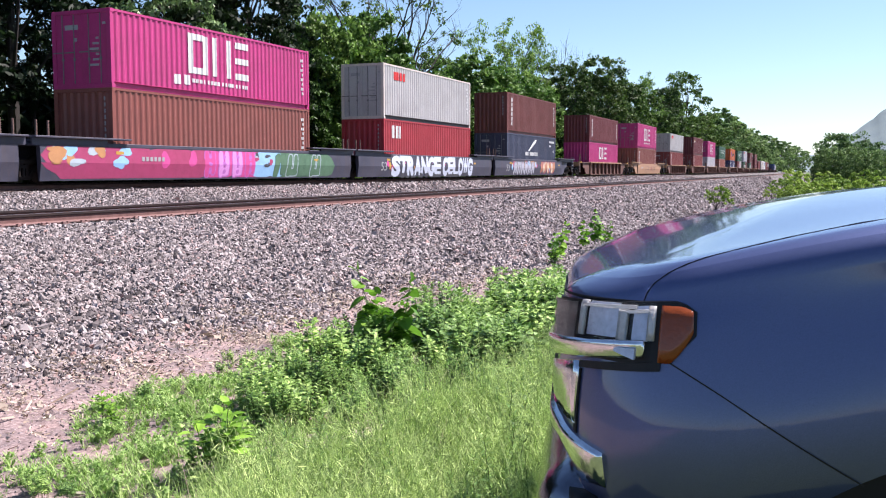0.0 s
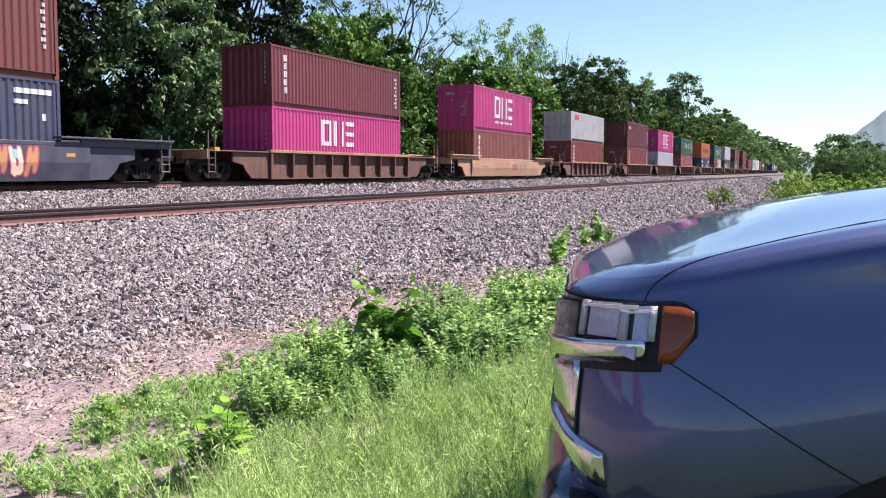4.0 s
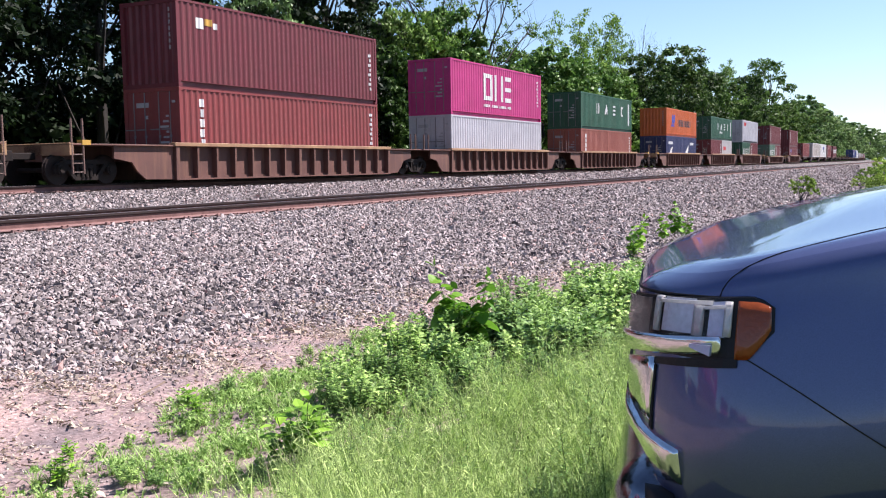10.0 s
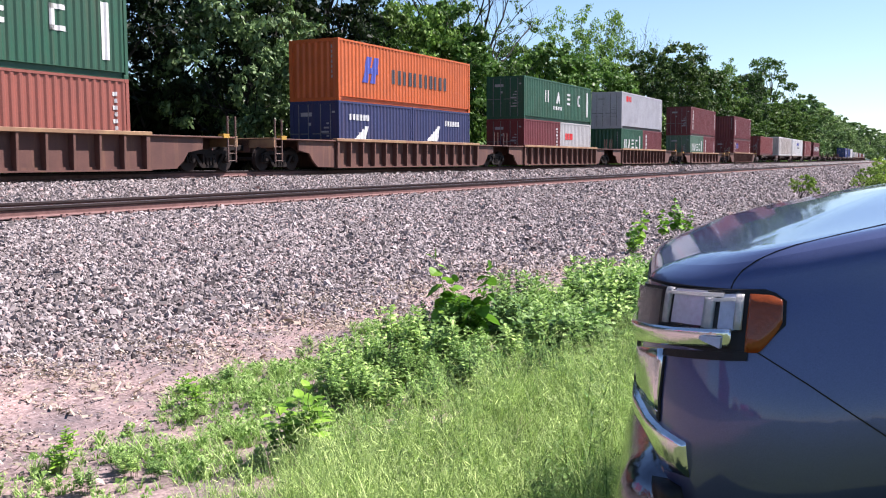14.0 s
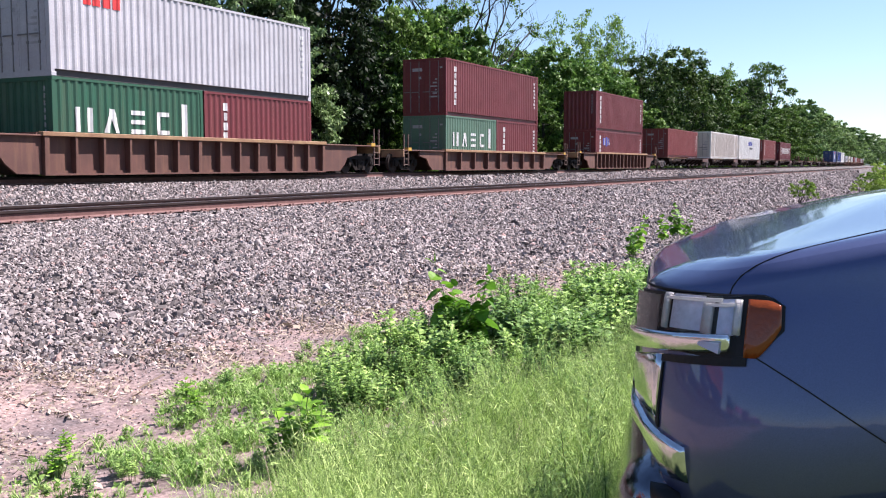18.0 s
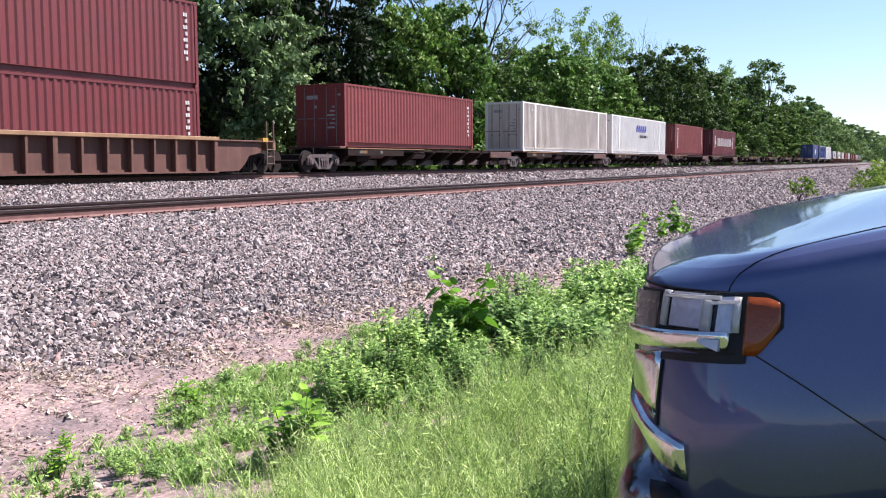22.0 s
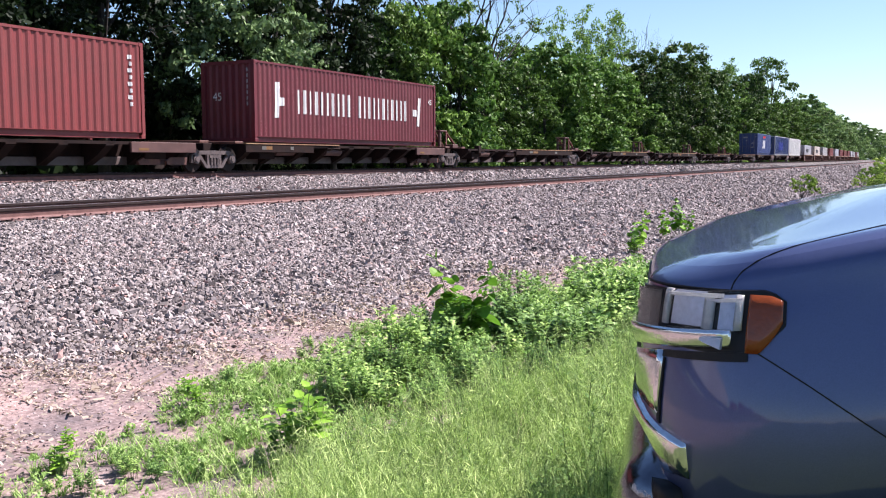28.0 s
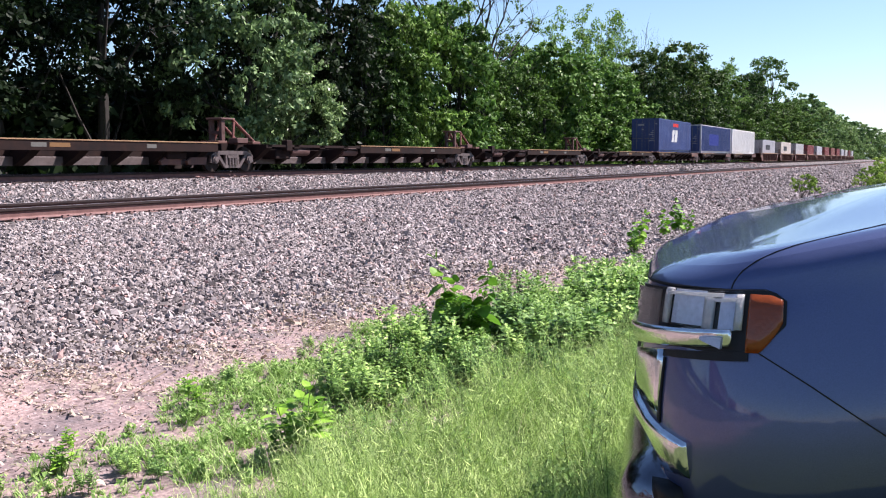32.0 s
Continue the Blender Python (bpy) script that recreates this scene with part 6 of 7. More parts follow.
    # the lit edge of the wood, tree by tree
    for nm, x, y, h, wide in (
            ("ash", 49.8, 30.0, 9.0, 0.85), ("oak", 51.4, 30.4, 10.8, 0.75), ("linden", 54.0, 30.2, 11.6, 0.8), ("linden", 58.2, 30.2, 12.2, 0.9), ("ash", 62.5, 31.2, 10.2, 1.1), ("oak", 67.0, 31.0, 9.4, 1.0), ("ash", 71.5, 30.2, 8.8, 1.1),
            ("bare", 65.5, 31.2, 18.5, 1.0), ("bare", 62.0, 32.0, 18.0, 0.9), ("bare", 69.0, 32.0, 14.5, 0.9), ("slim", 66.5, 33.0, 12.0, 0.8),
            ("linden", 77.5, 30.6, 11.6, 1.0), ("poplar", 84.0, 29.8, 11.0, 1.15), ("linden", 91.0, 31.0, 11.4, 1.0), ("poplar", 98.0, 30.2, 10.2, 1.2), ("oak", 81.0, 34.0, 12.0, 1.0),
            ("pale", 101.0, 34.5, 18.0, 0.75), ("pale", 108.0, 35.0, 17.0, 0.7), ("dead", 118.0, 34.0, 19.0, 0.75), ("dead", 126.0, 35.0, 18.5, 0.7), ("ash", 105.0, 33.5, 12.2, 1.1),
            ("deep", 115.0, 31.6, 14.4, 0.95), ("deep", 125.0, 31.0, 16.2, 0.95), ("deep", 137.0, 31.4, 16.2, 0.95), ("ash", 147.0, 31.0, 15.0, 1.0), ("oak", 155.0, 30.6, 14.5, 1.1),
            ("slim", 163.0, 31.0, 17.0, 1.0), ("pale", 171.0, 33.0, 18.5, 0.7), ("deep", 186.0, 31.0, 17.0, 0.75), ("slim", 196.0, 31.5, 19.0, 1.4), ("oak", 176.0, 30.5, 12.5, 1.2),
            ("round", 232.0, 33.0, 25.5, 0.95), ("round", 216.0, 35.0, 20.0, 0.7), ("ash", 207.0, 30.5, 14.0, 1.2), ("oak", 224.0, 30.2, 14.0, 1.3), ("ash", 244.0, 30.6, 13.0, 1.3), ("oak", 260.0, 30.5, 14.0, 1.4)):
        put(nm, x, y, h, wide)
    # darker trees behind them; the nearer ones have shade in the leaf colour
    x = 54.0
    while x < 250:
        cap = float(np.interp(x, [54, 62, 70, 85, 110, 140, 250], [12, 9, 8.5, 9.5, 12, 14, 14]))
        put("gloom" if x < 110 else "deep", x, 38 + rnd.uniform(-1, 2), cap * rnd.uniform(0.85, 1.0), 1.25 if x < 110 else 1.0)
        x += 7.0 + 0.03 * x
    # low shrubs along the edge
    x = 60.0
    while x < 260:
        put(rnd.choice(["bush", "hedge"]), x, 28.7 + rnd.uniform(-0.3, 0.6), rnd.uniform(2.2, 4.4))
        x += rnd.uniform(3.0, 7.0) * (1 + x / 150)
    # the far wood, its haze put into the pale leaf colour
    x = 272.0
    while x < 640:
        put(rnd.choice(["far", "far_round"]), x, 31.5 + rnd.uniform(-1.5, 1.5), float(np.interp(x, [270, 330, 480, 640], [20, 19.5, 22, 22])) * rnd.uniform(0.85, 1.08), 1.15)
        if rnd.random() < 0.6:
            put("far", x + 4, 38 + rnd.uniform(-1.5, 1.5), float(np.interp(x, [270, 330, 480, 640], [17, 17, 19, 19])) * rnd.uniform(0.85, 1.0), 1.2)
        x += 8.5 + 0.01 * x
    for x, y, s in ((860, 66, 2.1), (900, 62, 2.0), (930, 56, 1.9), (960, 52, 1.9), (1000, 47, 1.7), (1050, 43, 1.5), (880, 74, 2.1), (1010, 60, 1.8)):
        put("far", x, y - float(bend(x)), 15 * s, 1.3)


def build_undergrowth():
    """Shade-coloured leaves that close the wood below and behind the front trees."""
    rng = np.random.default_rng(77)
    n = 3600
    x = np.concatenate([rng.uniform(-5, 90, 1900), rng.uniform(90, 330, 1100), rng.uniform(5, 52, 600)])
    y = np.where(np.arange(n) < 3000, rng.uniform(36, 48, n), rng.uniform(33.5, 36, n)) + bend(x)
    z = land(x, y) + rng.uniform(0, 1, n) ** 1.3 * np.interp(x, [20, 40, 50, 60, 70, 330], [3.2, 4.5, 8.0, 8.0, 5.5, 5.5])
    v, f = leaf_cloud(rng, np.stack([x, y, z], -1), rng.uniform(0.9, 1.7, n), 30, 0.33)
    tagged(new("undergrowth", raw_mesh("undergrowth", v, f, M["leafshade"])), "dense undergrowth deep in the wood, coloured as in shade", "undergrowth", kind="stuff")


place_trees()
build_undergrowth()


# ---- loose stones of the track bed ----
def build_stones():
    """Crushed stone: small angular lumps, dense near the camera."""
    rng = np.random.default_rng(3)
    # angular lump: a squashed, jittered octahedron with cut corners
    base = np.array([[1, 0, 0.1], [0.35, 0.9, -0.1], [-0.8, 0.55, 0.15], [-0.75, -0.6, -0.1], [0.4, -0.9, 0.1], [0.1, 0.1, 0.75], [-0.1, -0.05, -0.7]])
    fac = np.array([[0, 1, 5], [1, 2, 5], [2, 3, 5], [3, 4, 5], [4, 0, 5], [1, 0, 6], [2, 1, 6], [3, 2, 6], [4, 3, 6], [0, 4, 6]])
    px, py, sz = [], [], []
    for x0, x1, y0, y1, gap, size in ((3, 11, 4.3, 12.9, 0.038, 0.0255), (11, 18, 2.9, 12.9, 0.047, 0.031), (18, 30, 3.2, 12.9, 0.066, 0.036), (30, 48, 3.8, 12.9, 0.1, 0.046), (48, 95, 3.6, 12.9, 0.16, 0.06), (95, 190, 3.6, 12.9, 0.36, 0.1),
                                      (3, 12, 3.6, 6.4, 0.045, 0.012), (9, 30, 13.55, 14.7, 0.085, 0.042), (10, 34, 15.0, 21.5, 0.085, 0.037), (34, 70, 15.0, 21.4, 0.17, 0.06), (70, 130, 15.0, 21.4, 0.3, 0.1)):
        gx, gy = np.meshgrid(np.arange(x0, x1, gap), np.arange(y0, y1, gap), indexing="ij")
        gx = gx.ravel() + rng.uniform(-0.6, 0.6, gx.size) * gap
        gy = gy.ravel() + rng.uniform(-0.6, 0.6, gy.size) * gap
        thin = np.full(gx.size, 0.5) if size < 0.02 else np.clip((gy - 5.0 + 1.1 * np.clip((gx - 6.5) / 4.5, 0, 2.1) - 0.45 * np.sin(gx * 0.7) - 0.25 * np.sin(gx * 2.1)) / 1.1, 0.04, 1)
        keep = (rng.random(gx.size) < thin) & (gx > 0.7 * gy) & (gx < 16 * gy)
        px.append(gx[keep]), py.append(gy[keep]), sz.append(size * (0.4 + 0.6 * thin[keep]))
    px, py, sz = np.concatenate(px), np.concatenate(py), np.concatenate(sz)
    n = len(px)
    py2 = py + bend(px)
    sz = sz * rng.lognormal(0, 0.28, n)
    pts = base[None] * (1 + rng.uniform(-0.28, 0.28, (n, 7, 3)))
    pts *= np.stack([rng.uniform(0.8, 1.3, n), rng.uniform(0.65, 1.0, n), rng.uniform(0.55, 0.95, n)], -1)[:, None]
    ax = rng.normal(size=(n, 4))
    ax /= np.linalg.norm(ax, axis=1)[:, None]
    w, x, y, z = ax.T
    R = np.stack([1 - 2 * (y * y + z * z), 2 * (x * y - w * z), 2 * (x * z + w * y), 2 * (x * y + w * z), 1 - 2 * (x * x + z * z), 2 * (y * z - w * x),
                  2 * (x * z - w * y), 2 * (y * z + w * x), 1 - 2 * (x * x + y * y)], -1).reshape(n, 3, 3)
    pts = np.einsum("nij,nkj->nki", R, pts) * sz[:, None, None]
    pts += np.stack([px, py2, land(px, py2) + sz * rng.uniform(0.0, 0.45, n)], -1)[:, None]
    faces = (fac[None] + 7 * np.arange(n)[:, None, None]).reshape(-1, 3)
    ob = new("ballast_stones", raw_mesh("ballast_stones", pts.reshape(-1, 3), faces, M["stone"]))
    tagged(ob, "crushed grey and pinkish railway stones on the slope", "gravel", kind="stuff")
    # dry stalks and chips on the bare strip
    k = 13000
    x = rng.uniform(2.5, 14, k)
    x = x + 0.5 * np.sin(x * 5.0) + 0.25 * np.sin(x * 13.0)
    yc = 4.95 + 0.25 * np.sin(x * 1.7) + rng.normal(0, 0.5, k)
    a = rng.uniform(0, 2 * math.pi, k)
    ln, wd = rng.lognormal(-4.4, 0.6, k), rng.lognormal(-5.8, 0.5, k)
    d = np.stack([np.cos(a), np.sin(a), rng.uniform(-0.3, 0.7, k)], -1) * ln[:, None]
    e = np.stack([-np.sin(a), np.cos(a), rng.uniform(-1.5, 1.5, k)], -1) * wd[:, None]
    c = np.stack([x, yc, land(x, yc) + rng.uniform(0.004, 0.03, k)], -1)
    v = np.stack([c - d - e, c + d - e, c + d + e, c - d + e], 1).reshape(-1, 3)
    ob = new("dry_litter", raw_mesh("dry_litter", v, np.arange(k * 4).reshape(-1, 4), M["straw"]))
    tagged(ob, "dry straw and bark chips on bare earth", "litter", kind="stuff")


M["straw"] = leaf_mat("straw", (0.34, 0.23, 0.19), (0.74, 0.58, 0.51), 0.05, 0.85)
build_stones()


# ---- grass and weeds beside the truck ----
def blades(rng, x, y, h, width, lean, segs=3, angle=None):
    """Bent tapering blades, leaning any way or towards the angles given."""
    n = len(x)
    a = rng.uniform(0, 2 * math.pi, n) if angle is None else angle
    d = np.stack([np.cos(a), np.sin(a), 0 * a], -1) * (lean * h * rng.uniform(0.2, 1.0, n))[:, None]
    side = np.stack([-np.sin(a), np.cos(a), 0 * a], -1)
    base = np.stack([x, y, land(x, y) - 0.01], -1)
    rows = []
    for j in range(segs + 1):
        k = j / segs
        c = base + d * k ** 1.8 + np.stack([0 * h, 0 * h, h * (k - 0.12 * lean * k * k)], -1)
        w = (width * (1 - 0.85 * k))[:, None] * side
        rows += [c - w, c + w]
    v = np.stack(rows, 1)
    f = np.array([[2 * j, 2 * j + 1, 2 * j + 3, 2 * j + 2] for j in range(segs)])
    f = (f[None] + (2 * segs + 2) * np.arange(n)[:, None, None]).reshape(-1, 4)
    return v.reshape(-1, 3), f


def seed_heads(rng, x, y, h, per, spread, size):
    """Loose seed heads: many tiny husks round the tip of a stem."""
    n = len(x)
    c = np.repeat(np.stack([x, y, land(x, y) + h], -1), per, 0)
    m = n * per
    t = rng.uniform(-1, 0.25, m)
    off = rng.normal(size=(m, 3)) * spread * np.array([1, 1, 0.3])
    off[:, 2] += t * spread * 5
    c = c + off
    a = rng.normal(size=(m, 3)) + np.array([0, 0, 1.2])
    a /= np.linalg.norm(a, axis=1)[:, None]
    b = np.cross(a, rng.normal(size=(m, 3)))
    b /= np.linalg.norm(b, axis=1)[:, None]
    s = size * rng.uniform(0.6, 1.4, m)[:, None]
    v = np.stack([c - a * s, c + b * s * 0.3, c + a * s, c - b * s * 0.3], 1).reshape(-1, 3)
    return v, np.arange(m * 4).reshape(-1, 4)


def edge_y(x):
    """Where the green ends towards the bare strip."""
    return np.interp(x, [2.4, 3.3, 4.5, 5.2, 6.2, 7.6, 9.0, 11.0, 13.0], [3.9, 4.0, 4.3, 4.35, 4.5, 4.35, 4.0, 3.7, 3.2]) + 0.12 * np.sin(x * 2.9) + 0.08 * np.sin(x * 7.3)


def grass_y(x):
    """Where the tall fine grass ends and the bushy weeds begin."""
    return np.interp(x, [2.4, 3.3, 4.0, 4.6, 5.4, 6.2, 9.5], [2.15, 2.45, 2.35, 2.1, 1.9, 1.8, 1.5])


def patchy(x, y):
    """Uneven growth, between about -1 and 1."""
    return 0.6 * np.sin(x * 4.1 + 2 * np.sin(y * 3.0)) * np.sin(y * 5.2 + x) + 0.4 * np.sin(x * 9.0 + 4 * y) * np.sin(7.0 * y - 3 * x)


def build_grass():
    rng = np.random.default_rng(8)
    # tall fine grass nearest to the camera, in tufts that lean apart
    n = 2200
    tx, ty = rng.uniform(2.4, 8.5, n), rng.uniform(0.4, 2.7, n)
    keep = (ty < grass_y(tx) + rng.normal(0, 0.16, n)) & (patchy(tx * 1.3, ty * 1.3) > rng.uniform(-1.2, 0.1, n)) & (tx > 0.72 * ty) & (tx < 5.5 * ty + 1)
    tx, ty = tx[keep], ty[keep]
    th = (0.14 + 0.4 * rng.random(len(tx)) ** 1.3) * (1 + 0.35 * patchy(tx * 0.7, ty * 0.7)) * np.clip((grass_y(tx) - ty) / 0.5 + 0.7, 0.65, 1)
    k = rng.integers(0, len(tx), 44000)
    ang = rng.uniform(0, 2 * math.pi, len(k))
    off = np.abs(rng.normal(0, 0.05, len(k)))
    x, y = tx[k] + off * np.cos(ang), ty[k] + off * np.sin(ang)
    h = th[k] * rng.uniform(0.45, 1.15, len(k))
    v, f = blades(rng, x, y, h, rng.lognormal(-6.3, 0.4, len(k)), 0.7, angle=ang + rng.normal(0, 0.7, len(k)))
    tagged(new("tall_grass", raw_mesh("tall_grass", v, f, M["grass"])), "tall fine yellow-green grass beside the truck", "grass", kind="stuff")
    # flowering stems with loose heads over the tufts
    q = rng.choice(len(x), 900, replace=False)
    hh = np.clip(th[k[q]], 0.2, 0.5) * 1.12 + 0.03
    v1, f1 = blades(rng, x[q], y[q], hh, np.full(len(q), 0.0011), 0.12)
    v2, f2 = seed_heads(rng, x[q], y[q], hh, 18, 0.014, 0.0075)
    tagged(new("grass_seed_heads", raw_mesh("grass_seed_heads", np.concatenate([v1, v2]), np.concatenate([f1, f2 + len(v1)]), M["seed"])), "pale feathery grass seed heads on thin stems", "grass", kind="stuff")
    # feathery leaflets on the stems
    q = rng.integers(0, len(x), 15000)
    cz = h[q] * rng.uniform(0.35, 1.02, len(q))
    cx, cy = x[q] + rng.normal(0, 0.03, len(q)), y[q] + rng.normal(0, 0.03, len(q))
    cen = np.repeat(np.stack([cx, cy, land(cx, cy) + cz], -1), 16, 0)
    m = len(cen)
    cen = cen + rng.normal(size=(m, 3)) * np.array([0.012, 0.012, 0.03])
    d = rng.normal(size=(m, 3)) * 0.7 + np.array([0, 0, 0.7])
    d /= np.linalg.norm(d, axis=1)[:, None]
    e = np.cross(d, rng.normal(size=(m, 3)))
    e /= np.linalg.norm(e, axis=1)[:, None]
    s = rng.uniform(0.01, 0.028, m)[:, None]
    v = np.stack([cen - d * s, cen + e * s * 0.075, cen + d * s, cen - e * s * 0.075], 1).reshape(-1, 3)
    tagged(new("leafy_grass", raw_mesh("leafy_grass", v, np.arange(m * 4).reshape(-1, 4), M["finegrass"])), "fine light green leaflets in tufts among the grass", "grass", kind="stuff")
    # broader leaning leaves among the fine ones
    q = rng.choice(len(x), 1500, replace=False)
    v, f = blades(rng, x[q], y[q], rng.uniform(0.1, 0.34, len(q)), rng.uniform(0.002, 0.005, len(q)), 2.0, 4)
    tagged(new("broad_grass", raw_mesh("broad_grass", v, f, M["weed"])), "broad bright grass leaves among finer grass", "grass", kind="stuff")
    # long arching stems that stand out of the tufts
    q = rng.choice(len(x), 900, replace=False)
    v, f = blades(rng, x[q], y[q], rng.uniform(0.3, 0.58, len(q)) * np.clip((grass_y(x[q]) - y[q]) / 0.8 + 0.7, 0.6, 1), rng.uniform(0.0012, 0.0026, len(q)), 0.85, 5)
    tagged(new("arching_grass", raw_mesh("arching_grass", v, f, M["grass"])), "long arching light green grass stems", "grass", kind="stuff")
    # bleached stalks left from last year
    q = rng.choice(len(x), 170, replace=False)
    v, f = blades(rng, x[q], y[q] + rng.uniform(0, 0.5, len(q)), rng.uniform(0.25, 0.5, len(q)), rng.uniform(0.001, 0.0022, len(q)), 1.7, 3)
    tagged(new("dry_stalks", raw_mesh("dry_stalks", v, f, M["straw"])), "bleached dry stalks leaning in the grass", "grass", kind="stuff")
    # low green growth between the grass and the bare strip: small rosettes and seedlings with earth between
    n = 9000
    x = rng.uniform(2.2, 12, n)
    lo = grass_y(x)
    y = lo - 0.3 + (edge_y(x) - lo + 0.3) * rng.random(n) ** 0.85
    near = np.clip((x - 2.9) / 1.0, 0.3, 1) * np.clip((edge_y(x) - y) / 0.35 + 0.25, 0.2, 1)
    keep = (patchy(x, y) > rng.uniform(-0.9, 0.5, n)) & (rng.random(n) < near)
    x, y = x[keep], y[keep]
    tall = rng.uniform(0.035, 0.085, len(x)) * (1.15 + 0.5 * patchy(x, y))
    k = np.repeat(np.arange(len(x)), 18)
    ang = rng.uniform(0, 2 * math.pi, len(k))
    v, f = blades(rng, x[k] + 0.008 * np.cos(ang), y[k] + 0.008 * np.sin(ang), tall[k] * rng.uniform(0.5, 1.2, len(k)), rng.uniform(0.002, 0.0048, len(k)), 1.25, 2, angle=ang)
    q = rng.choice(len(x), 1500, replace=False)
    cen = np.stack([x[q], y[q], land(x[q], y[q]) + tall[q] * 0.8], -1)
    v2, f2 = leaf_cloud(rng, cen, rng.uniform(0.02, 0.045, len(q)), 20, 0.013, 0.8)
    v, f = np.concatenate([v, v2]), np.concatenate([f, f2 + len(v)])
    tagged(new("low_weeds", raw_mesh("low_weeds", v, f, M["lowweed"])), "low bright green weeds along the bare earth strip", "weeds", kind="stuff")


M["seed"] = leaf_mat("seed_head", (0.22, 0.28, 0.1), (0.42, 0.48, 0.22), 0.3, 0.7)
M["stemgreen"] = plain("green_stem", (0.09, 0.14, 0.035), 0.6)
M["weeddark"] = leaf_mat("dark_weed_leaf", (0.045, 0.105, 0.028), (0.28, 0.45, 0.14), 0.18)
M["lowweed"] = leaf_mat("low_weed_leaf", (0.13, 0.24, 0.055), (0.47, 0.63, 0.24), 0.25)
M["bigleaf"] = leaf_mat("broad_leaf", (0.06, 0.15, 0.015), (0.22, 0.4, 0.06), 0.3, 0.4)


def leaf_blade(verts, faces, base, axis, normal, ln, wd, fold=0.15, droop=0.25, heart=False, lobed=False):
    """One pointed or lobed leaf, folded along its midrib and drooping."""
    axis, normal = axis.normalized(), normal.normalized()
    side = axis.cross(normal).normalized()
    k0 = len(verts)
    prof = [(0.0, 0.05), (0.22, 0.85 if heart else 0.6), (0.5, 1.0 if not heart else 0.9), (0.8, 0.55), (1.0, 0.02)]
    if lobed:
        prof = [(0.0, 0.08), (0.25, 0.2), (0.42, 0.85), (0.5, 0.35), (0.68, 1.0), (0.76, 0.4), (1.0, 0.03)]
    for t, w in prof:
        c = base + axis * ln * t - normal * (droop * ln * t * t)
        for q in (-1, 0, 1):
            verts.append(c + side * wd * 0.5 * w * q + normal * (fold * wd * 0.5 * w * abs(q)))
    for i in range(len(prof) - 1):
        a = k0 + 3 * i
        faces.append((a, a + 1, a + 4, a + 3))
        faces.append((a + 1, a + 2, a + 5, a + 4))


def make_weed(seed, height, stems, leaf, width, step, mat, spread=0.12, heart=False, each=2, low=0.0, name="weed_plant", lobed=False):
    """An upright leafy weed: several stems, each with leaves from the share low of its height up to the tip."""
    rnd = random.Random(seed)
    plant = bare(name)
    bm = bmesh.new()
    verts, faces = [], []
    for _ in range(stems):
        a = rnd.uniform(0, 6.28)
        p = Vector((math.cos(a), math.sin(a), 0)) * spread * math.sqrt(rnd.random())
        d = Vector((math.cos(a) * 0.2, math.sin(a) * 0.2, 1)).normalized()
        h = height * rnd.uniform(0.6, 1.05)
        n = max(4, int(h / step))
        q = p.copy()
        turn = rnd.uniform(0, 6)
        for i in range(n):
            nx = q + (d + Vector((rnd.uniform(-0.1, 0.1), rnd.uniform(-0.1, 0.1), 0))) * (h / n)
            rod(bm, q, nx, 0.0045 * (1 - 0.6 * i / n), 0.0045 * (1 - 0.6 * (i + 1) / n), n=5)
            q = nx
            k = i / n
            if k < low:
                continue
            size = leaf * (0.5 + 0.7 * math.sin(math.pi * min(1, 0.2 + 0.75 * k)))
            for m in range(1 if heart else each):
                turn += 2.4 if heart else 2.2 + rnd.uniform(-0.4, 0.4)
                ax = Vector((math.cos(turn), math.sin(turn), rnd.uniform(0.0, 0.8) if k < 0.85 else 1.1))
                nr = Vector((-math.cos(turn) * 0.5, -math.sin(turn) * 0.5, 1))
                if lobed:
                    nr += Vector((rnd.uniform(-0.5, 0.5), rnd.uniform(-0.5, 0.5), 0))
                if heart:
                    ax.z = rnd.uniform(-0.5, 0.35) if k < 0.9 else 0.9
                    nr = Vector((math.cos(turn) * 0.7 + 0.2, math.sin(turn) * 0.7 - 0.5, 0.7))
                leaf_blade(verts, faces, q, ax, nr, size * rnd.uniform(0.75, 1.25), size * width * rnd.uniform(0.85, 1.15), heart=heart, lobed=lobed)
    tagged(part("stalk", bm, M["stemgreen"], plant), kind="stuff")
    tagged(hang("foliage", raw_mesh("foliage", verts, faces, M[mat], False), plant), kind="stuff")
    return plant


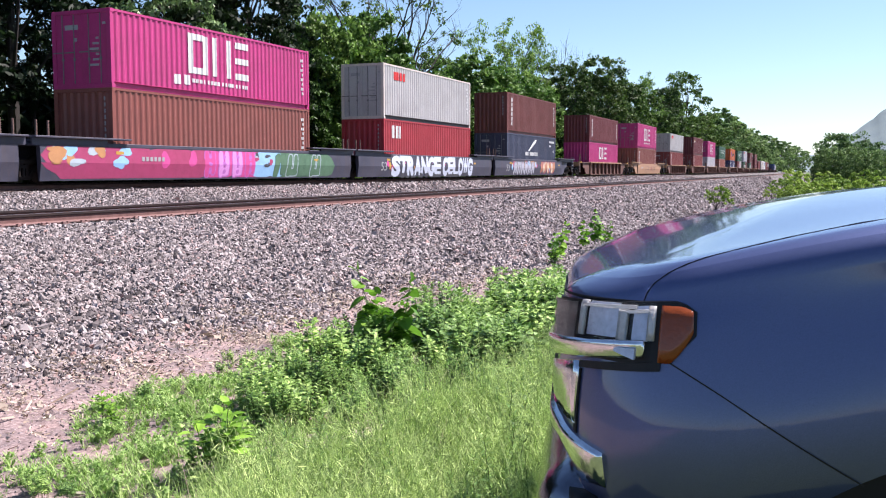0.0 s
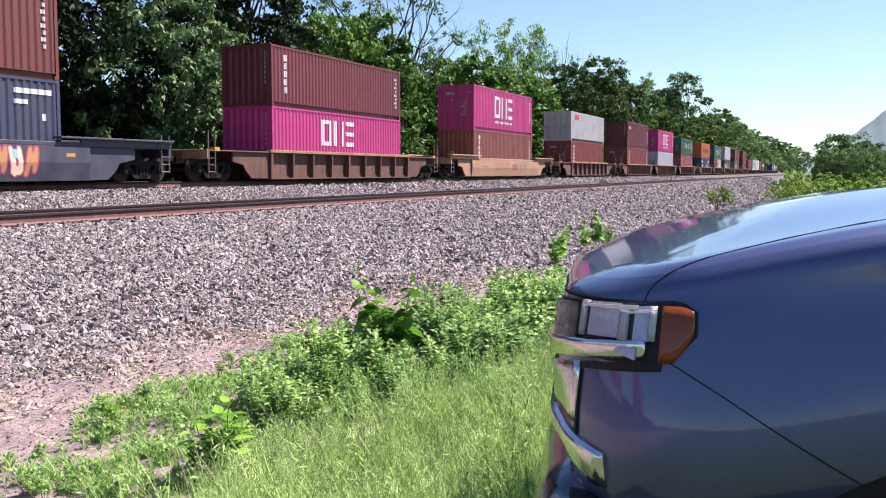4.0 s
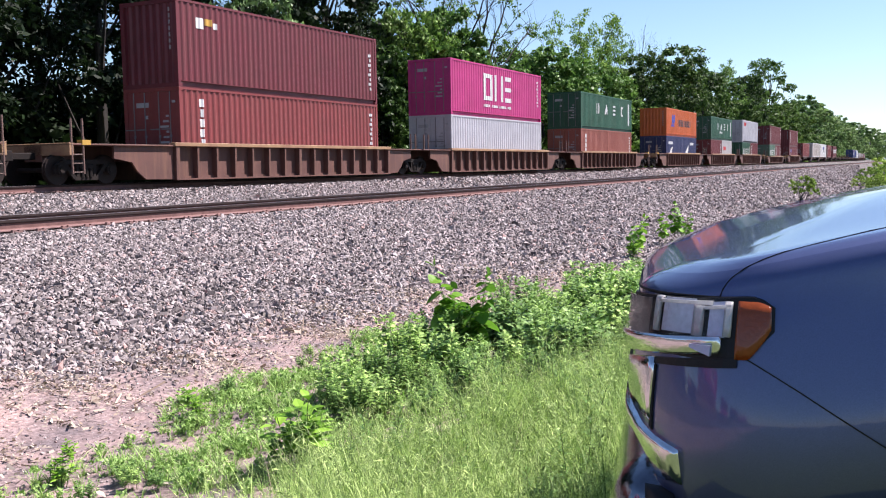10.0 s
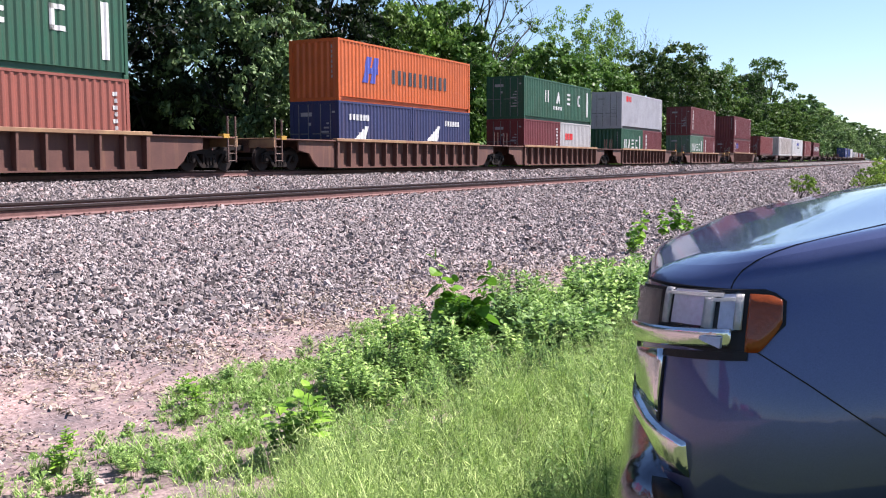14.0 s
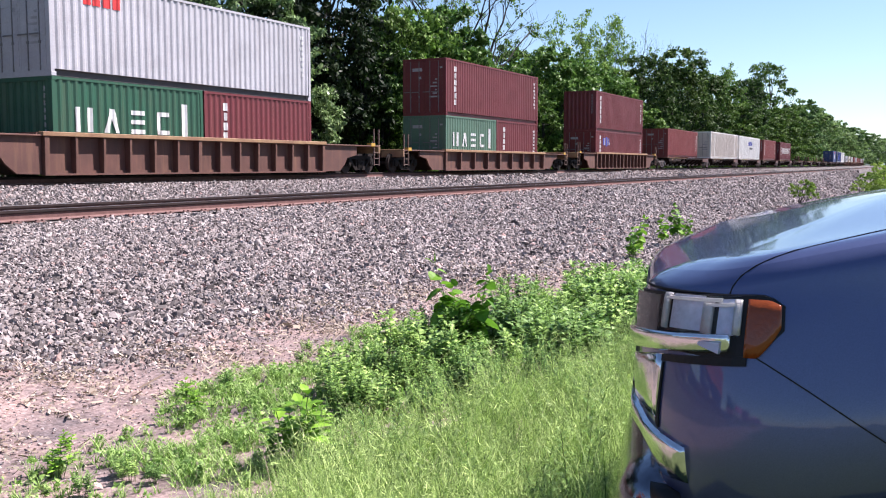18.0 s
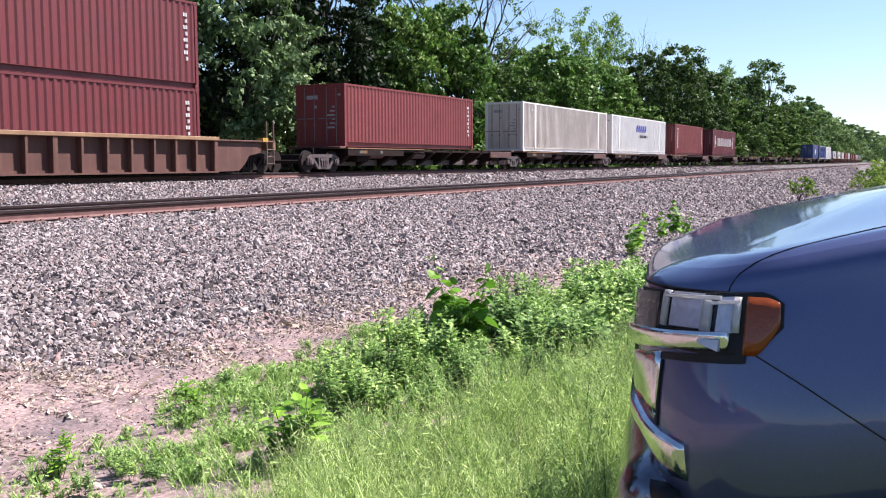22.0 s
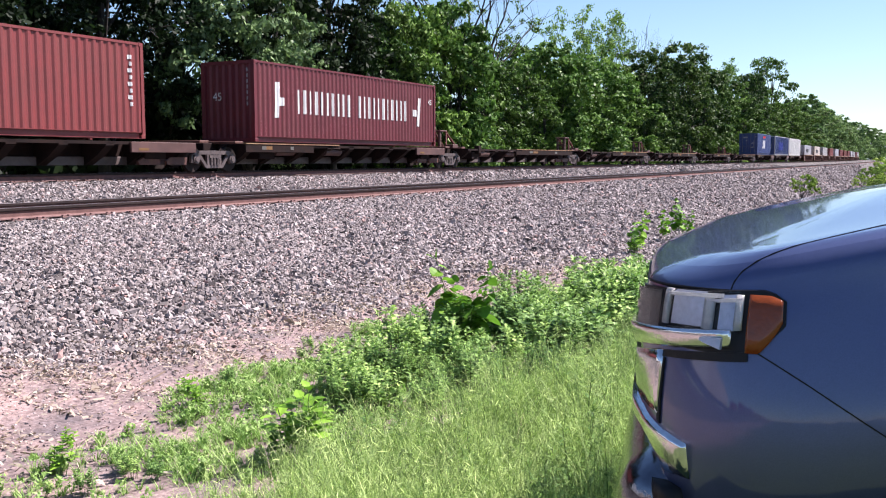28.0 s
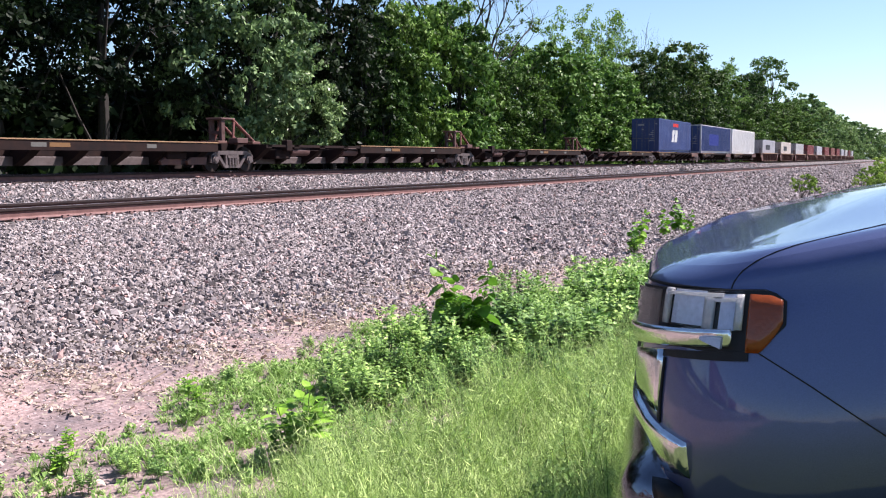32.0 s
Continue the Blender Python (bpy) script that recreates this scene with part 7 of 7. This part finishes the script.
def build_weeds():
    rnd = random.Random(17)
    small = [make_weed(s, 0.5, 17, 0.06, 0.45, 0.025, "weeddark", 0.15, each=3, low=0.25) if s in (62, 64) else
             make_weed(s, 0.52, 13, 0.088, 0.62, 0.034, "weed", 0.15, each=3, low=0.3, lobed=True) for s in range(60, 66)]
    for p in small:
        tagged(p, "bushy upright green weed with narrow leaves", "weed", "weeds beside the truck")
    tall = make_weed(80, 0.92, 2, 0.16, 0.85, 0.04, "bigleaf", 0.05, True, low=0.25)
    tagged(tall, "tall broad-leaved weed standing over the others", "weed", "broad-leaved weeds")
    young = make_weed(81, 0.34, 5, 0.095, 0.6, 0.045, "bigleaf", 0.06, low=0.2)
    tagged(young, "young broad-leaved weed with bright leaves", "weed", "broad-leaved weeds")
    lone = make_weed(90, 0.52, 2, 0.055, 0.24, 0.02, "weeddark", 0.03, each=2, low=0.2)
    tagged(lone, "slender single-stemmed weed standing in the grass", "weed", "weeds beside the truck")
    seen = set()

    def put(src, x, y, s, turn):
        m = pose(x, y, float(land(x, y)), rnd.uniform(-6, 6), rnd.uniform(-6, 6), turn)
        c = src if id(src) not in seen else copy_thing(src, m)
        if id(src) not in seen:
            seen.add(id(src))
            c.matrix_basis = m
        c.scale = (s, s, s)

    # the bushy bank between the fine grass and the low growth
    taken = []
    for _ in range(4000):
        x = rnd.uniform(4.4, 10.5)
        lo = float(grass_y(x)) + float(np.interp(x, [4.4, 4.9, 5.6, 7], [0.85, 0.6, 0.45, 0.3]))
        hi = float(np.interp(x, [4.4, 5.0, 5.8, 6.8, 7.8, 9.0, 10.5], [3.15, 3.35, 3.5, 3.6, 3.5, 3.1, 2.6]))
        y = rnd.uniform(lo, hi)
        if any((x - a) ** 2 + (y - b) ** 2 < 0.19 ** 2 for a, b in taken):
            continue
        if math.sin(x * 5.1 + 1.2) * math.sin(y * 6.3 + x) < -0.3:
            continue
        taken.append((x, y))
        s = float(np.interp(x, [4.4, 5.2, 6.2, 7.5, 9, 10.5], [0.46, 0.6, 0.74, 0.88, 0.92, 0.82])) * rnd.uniform(0.62, 1.2)
        put(rnd.choice(small), x, y, s, rnd.uniform(0, 360))
    for i, (x, y, s) in enumerate(((6.4, 3.15, 0.95), (6.43, 3.18, 0.72), (6.38, 3.12, 0.84), (6.42, 3.13, 0.58), (17.9, 4.45, 0.9), (18.1, 4.3, 0.75), (17.6, 4.5, 0.7), (17.8, 4.2, 0.65), (14.9, 4.4, 0.85), (15.1, 4.5, 0.6))):
        put(tall, x, y, s, 70 * i)
    for i, (x, y, s) in enumerate(((3.72, 2.78, 1.1), (3.75, 2.75, 0.8), (3.69, 2.83, 0.7), (3.1, 3.72, 0.5), (3.45, 4.05, 0.3), (4.25, 3.85, 0.45), (4.4, 4.1, 0.5), (15.4, 4.5, 0.75), (15.1, 4.45, 0.6), (14.7, 4.3, 0.8))):
        put(young, x, y, s, 50 * i)
    # lone stems in the grass
    for i in range(46):
        x = rnd.uniform(3.3, 6.6)
        put(lone if i % 4 else small[2 if i % 2 else 4], x, rnd.uniform(0.25, 1.05) * float(grass_y(x)) + 0.15, rnd.uniform(0.6, 1.0) if i % 4 else rnd.uniform(0.5, 0.7), rnd.uniform(0, 360))
    for x, y in ((6.4, 1.55), (6.0, 1.6), (6.8, 1.75), (7.2, 1.9), (5.7, 1.45)):
        put(rnd.choice(small), x, y, rnd.uniform(0.8, 1.0), rnd.uniform(0, 360))
    # seedlings out on the low growth
    for i in range(110):
        x = rnd.uniform(2.6, 9.0)
        e, g = float(edge_y(x)), float(grass_y(x)) + 0.3
        y = e + 0.05 - (e - g) * rnd.random()
        if x < 4.0 and rnd.random() < 0.6:
            continue
        put(rnd.choice([young, small[1], small[3]]), x, y, rnd.uniform(0.1, 0.24), rnd.uniform(0, 360))


build_grass()
build_weeds()


# ---- right of way beyond the truck: shrubs, a far tree, a gabled house and hills ----
def build_far():
    shrub = make_tree(41, 1.0, 0.55, 0.05, 9, 8, 34, 0.045, "leafbright", name="shrub")
    tagged(shrub, "small green shrub at the foot of the gravel slope", "shrub", "trackside shrubs")
    shrub.matrix_basis = pose(38.0, 4.5, float(land(38, 4.5)))
    for x, y, s in ((44, 2.4, 1.0), (46, 1.5, 1.3), (43, 0.6, 1.25), (49, 3.3, 0.9), (42, -0.6, 1.4), (45, -1.6, 1.7), (50, 0.4, 1.4), (55, -0.8, 1.9), (41, 1.4, 0.9), (45, 2.0, 1.1), (44, -0.3, 1.3), (47, 0.5, 1.5), (52, 2.2, 1.3), (58, 2.8, 1.4), (60, 1.0, 1.8), (43, -2.2, 1.5), (64, 4.0, 1.3), (70, 3.0, 1.8), (80, 4.0, 2.0)):
        c = copy_thing(shrub, pose(x, y, float(land(x, y)), 0, 0, x * 37))
        c.scale = (s, s, s * 0.85)
    # haze is painted into this tree's leaf colour too
    big = make_tree(42, 6.6, 4.6, 0.02, 18, 16, 50, 0.17, "leafhaze")
    tagged(big, "rounded tree beyond the truck, pale green as in haze", "tree", "trees beyond the truck")
    big.matrix_basis = pose(135, 0.6, -0.6)
    for x, y, s in ((128, -3.5, 0.55), (112, -1.6, 0.5), (118, -6, 0.5), (126, 1.4, 0.6), (132, -1.8, 0.7), (140, -8, 0.6)):
        c = copy_thing(big, pose(x, y, 0.3, 0, 0, x))
        c.scale = (s, s, s)
    house = tagged(bare("house"), "distant pinkish house with a steep gable", "house")
    part("wall", box(bmesh.new(), 0, 9, 0, 8, 0, 7), M["housewall"], house)
    part("roof", prism(bmesh.new(), [(-0.4, 6.9), (8.4, 6.9), (4.0, 12.5)], "x", -0.3, 9.3), M["housewall"], house)
    house.matrix_basis = pose(150, -13.5, 0.2)
    # wooded hills on the horizon, with haze put into their blue-grey colour
    rng = np.random.default_rng(6)
    for nm, x0, y0, y1, hgt, peak in (("far_hill", 2400, -500, 300, 172, -150), ("far_ridge", 2480, -900, 1400, 46, 150)):
        ys = np.linspace(y0, y1, 90)
        prof = hgt * np.exp(-((ys - peak) / (183 if nm == "far_hill" else 420)) ** 2) + 3 * np.sin(ys * 0.05) + rng.uniform(0, 3, 90)
        v, f = [], []
        for i, (yy, zz) in enumerate(zip(ys, prof)):
            v += [(x0 - 200, yy, 0.0), (x0, yy, max(zz, 2) * 0.7), (x0 + 120, yy, max(zz, 2))]
        for i in range(89):
            a = 3 * i
            f += [(a, a + 3, a + 4, a + 1), (a + 1, a + 4, a + 5, a + 2)]
        tagged(new(nm, raw_mesh(nm, v, f, M["hill"], True)), "hazy wooded hill on the horizon", "hill", kind="structure")


# woodland colour shifted to blue-grey in place of real haze
M["hill"] = surface("haze_toned_hill", (0.13, 0.18, 0.2), (0.17, 0.22, 0.22), 0.02, 0.95, 0, 0.3, 0.0)
M["housewall"] = plain("house_wall", (0.45, 0.28, 0.25), 0.8)
build_far()


# ---- what moves: the train rolls past at an even speed ----
def motions():
    for thing, s, z in ROLLING:
        rows = []
        for i in range(9):
            t = 4.0 * i
            x = s - V_TRAIN * t
            rows.append((t, pose(x, TRAIN_Y + float(bend(x)), RAIL_B + z, 0, 0, math.degrees(math.atan(2 * BEND * max(x, 0))))))
        walk(thing, rows)


motions()
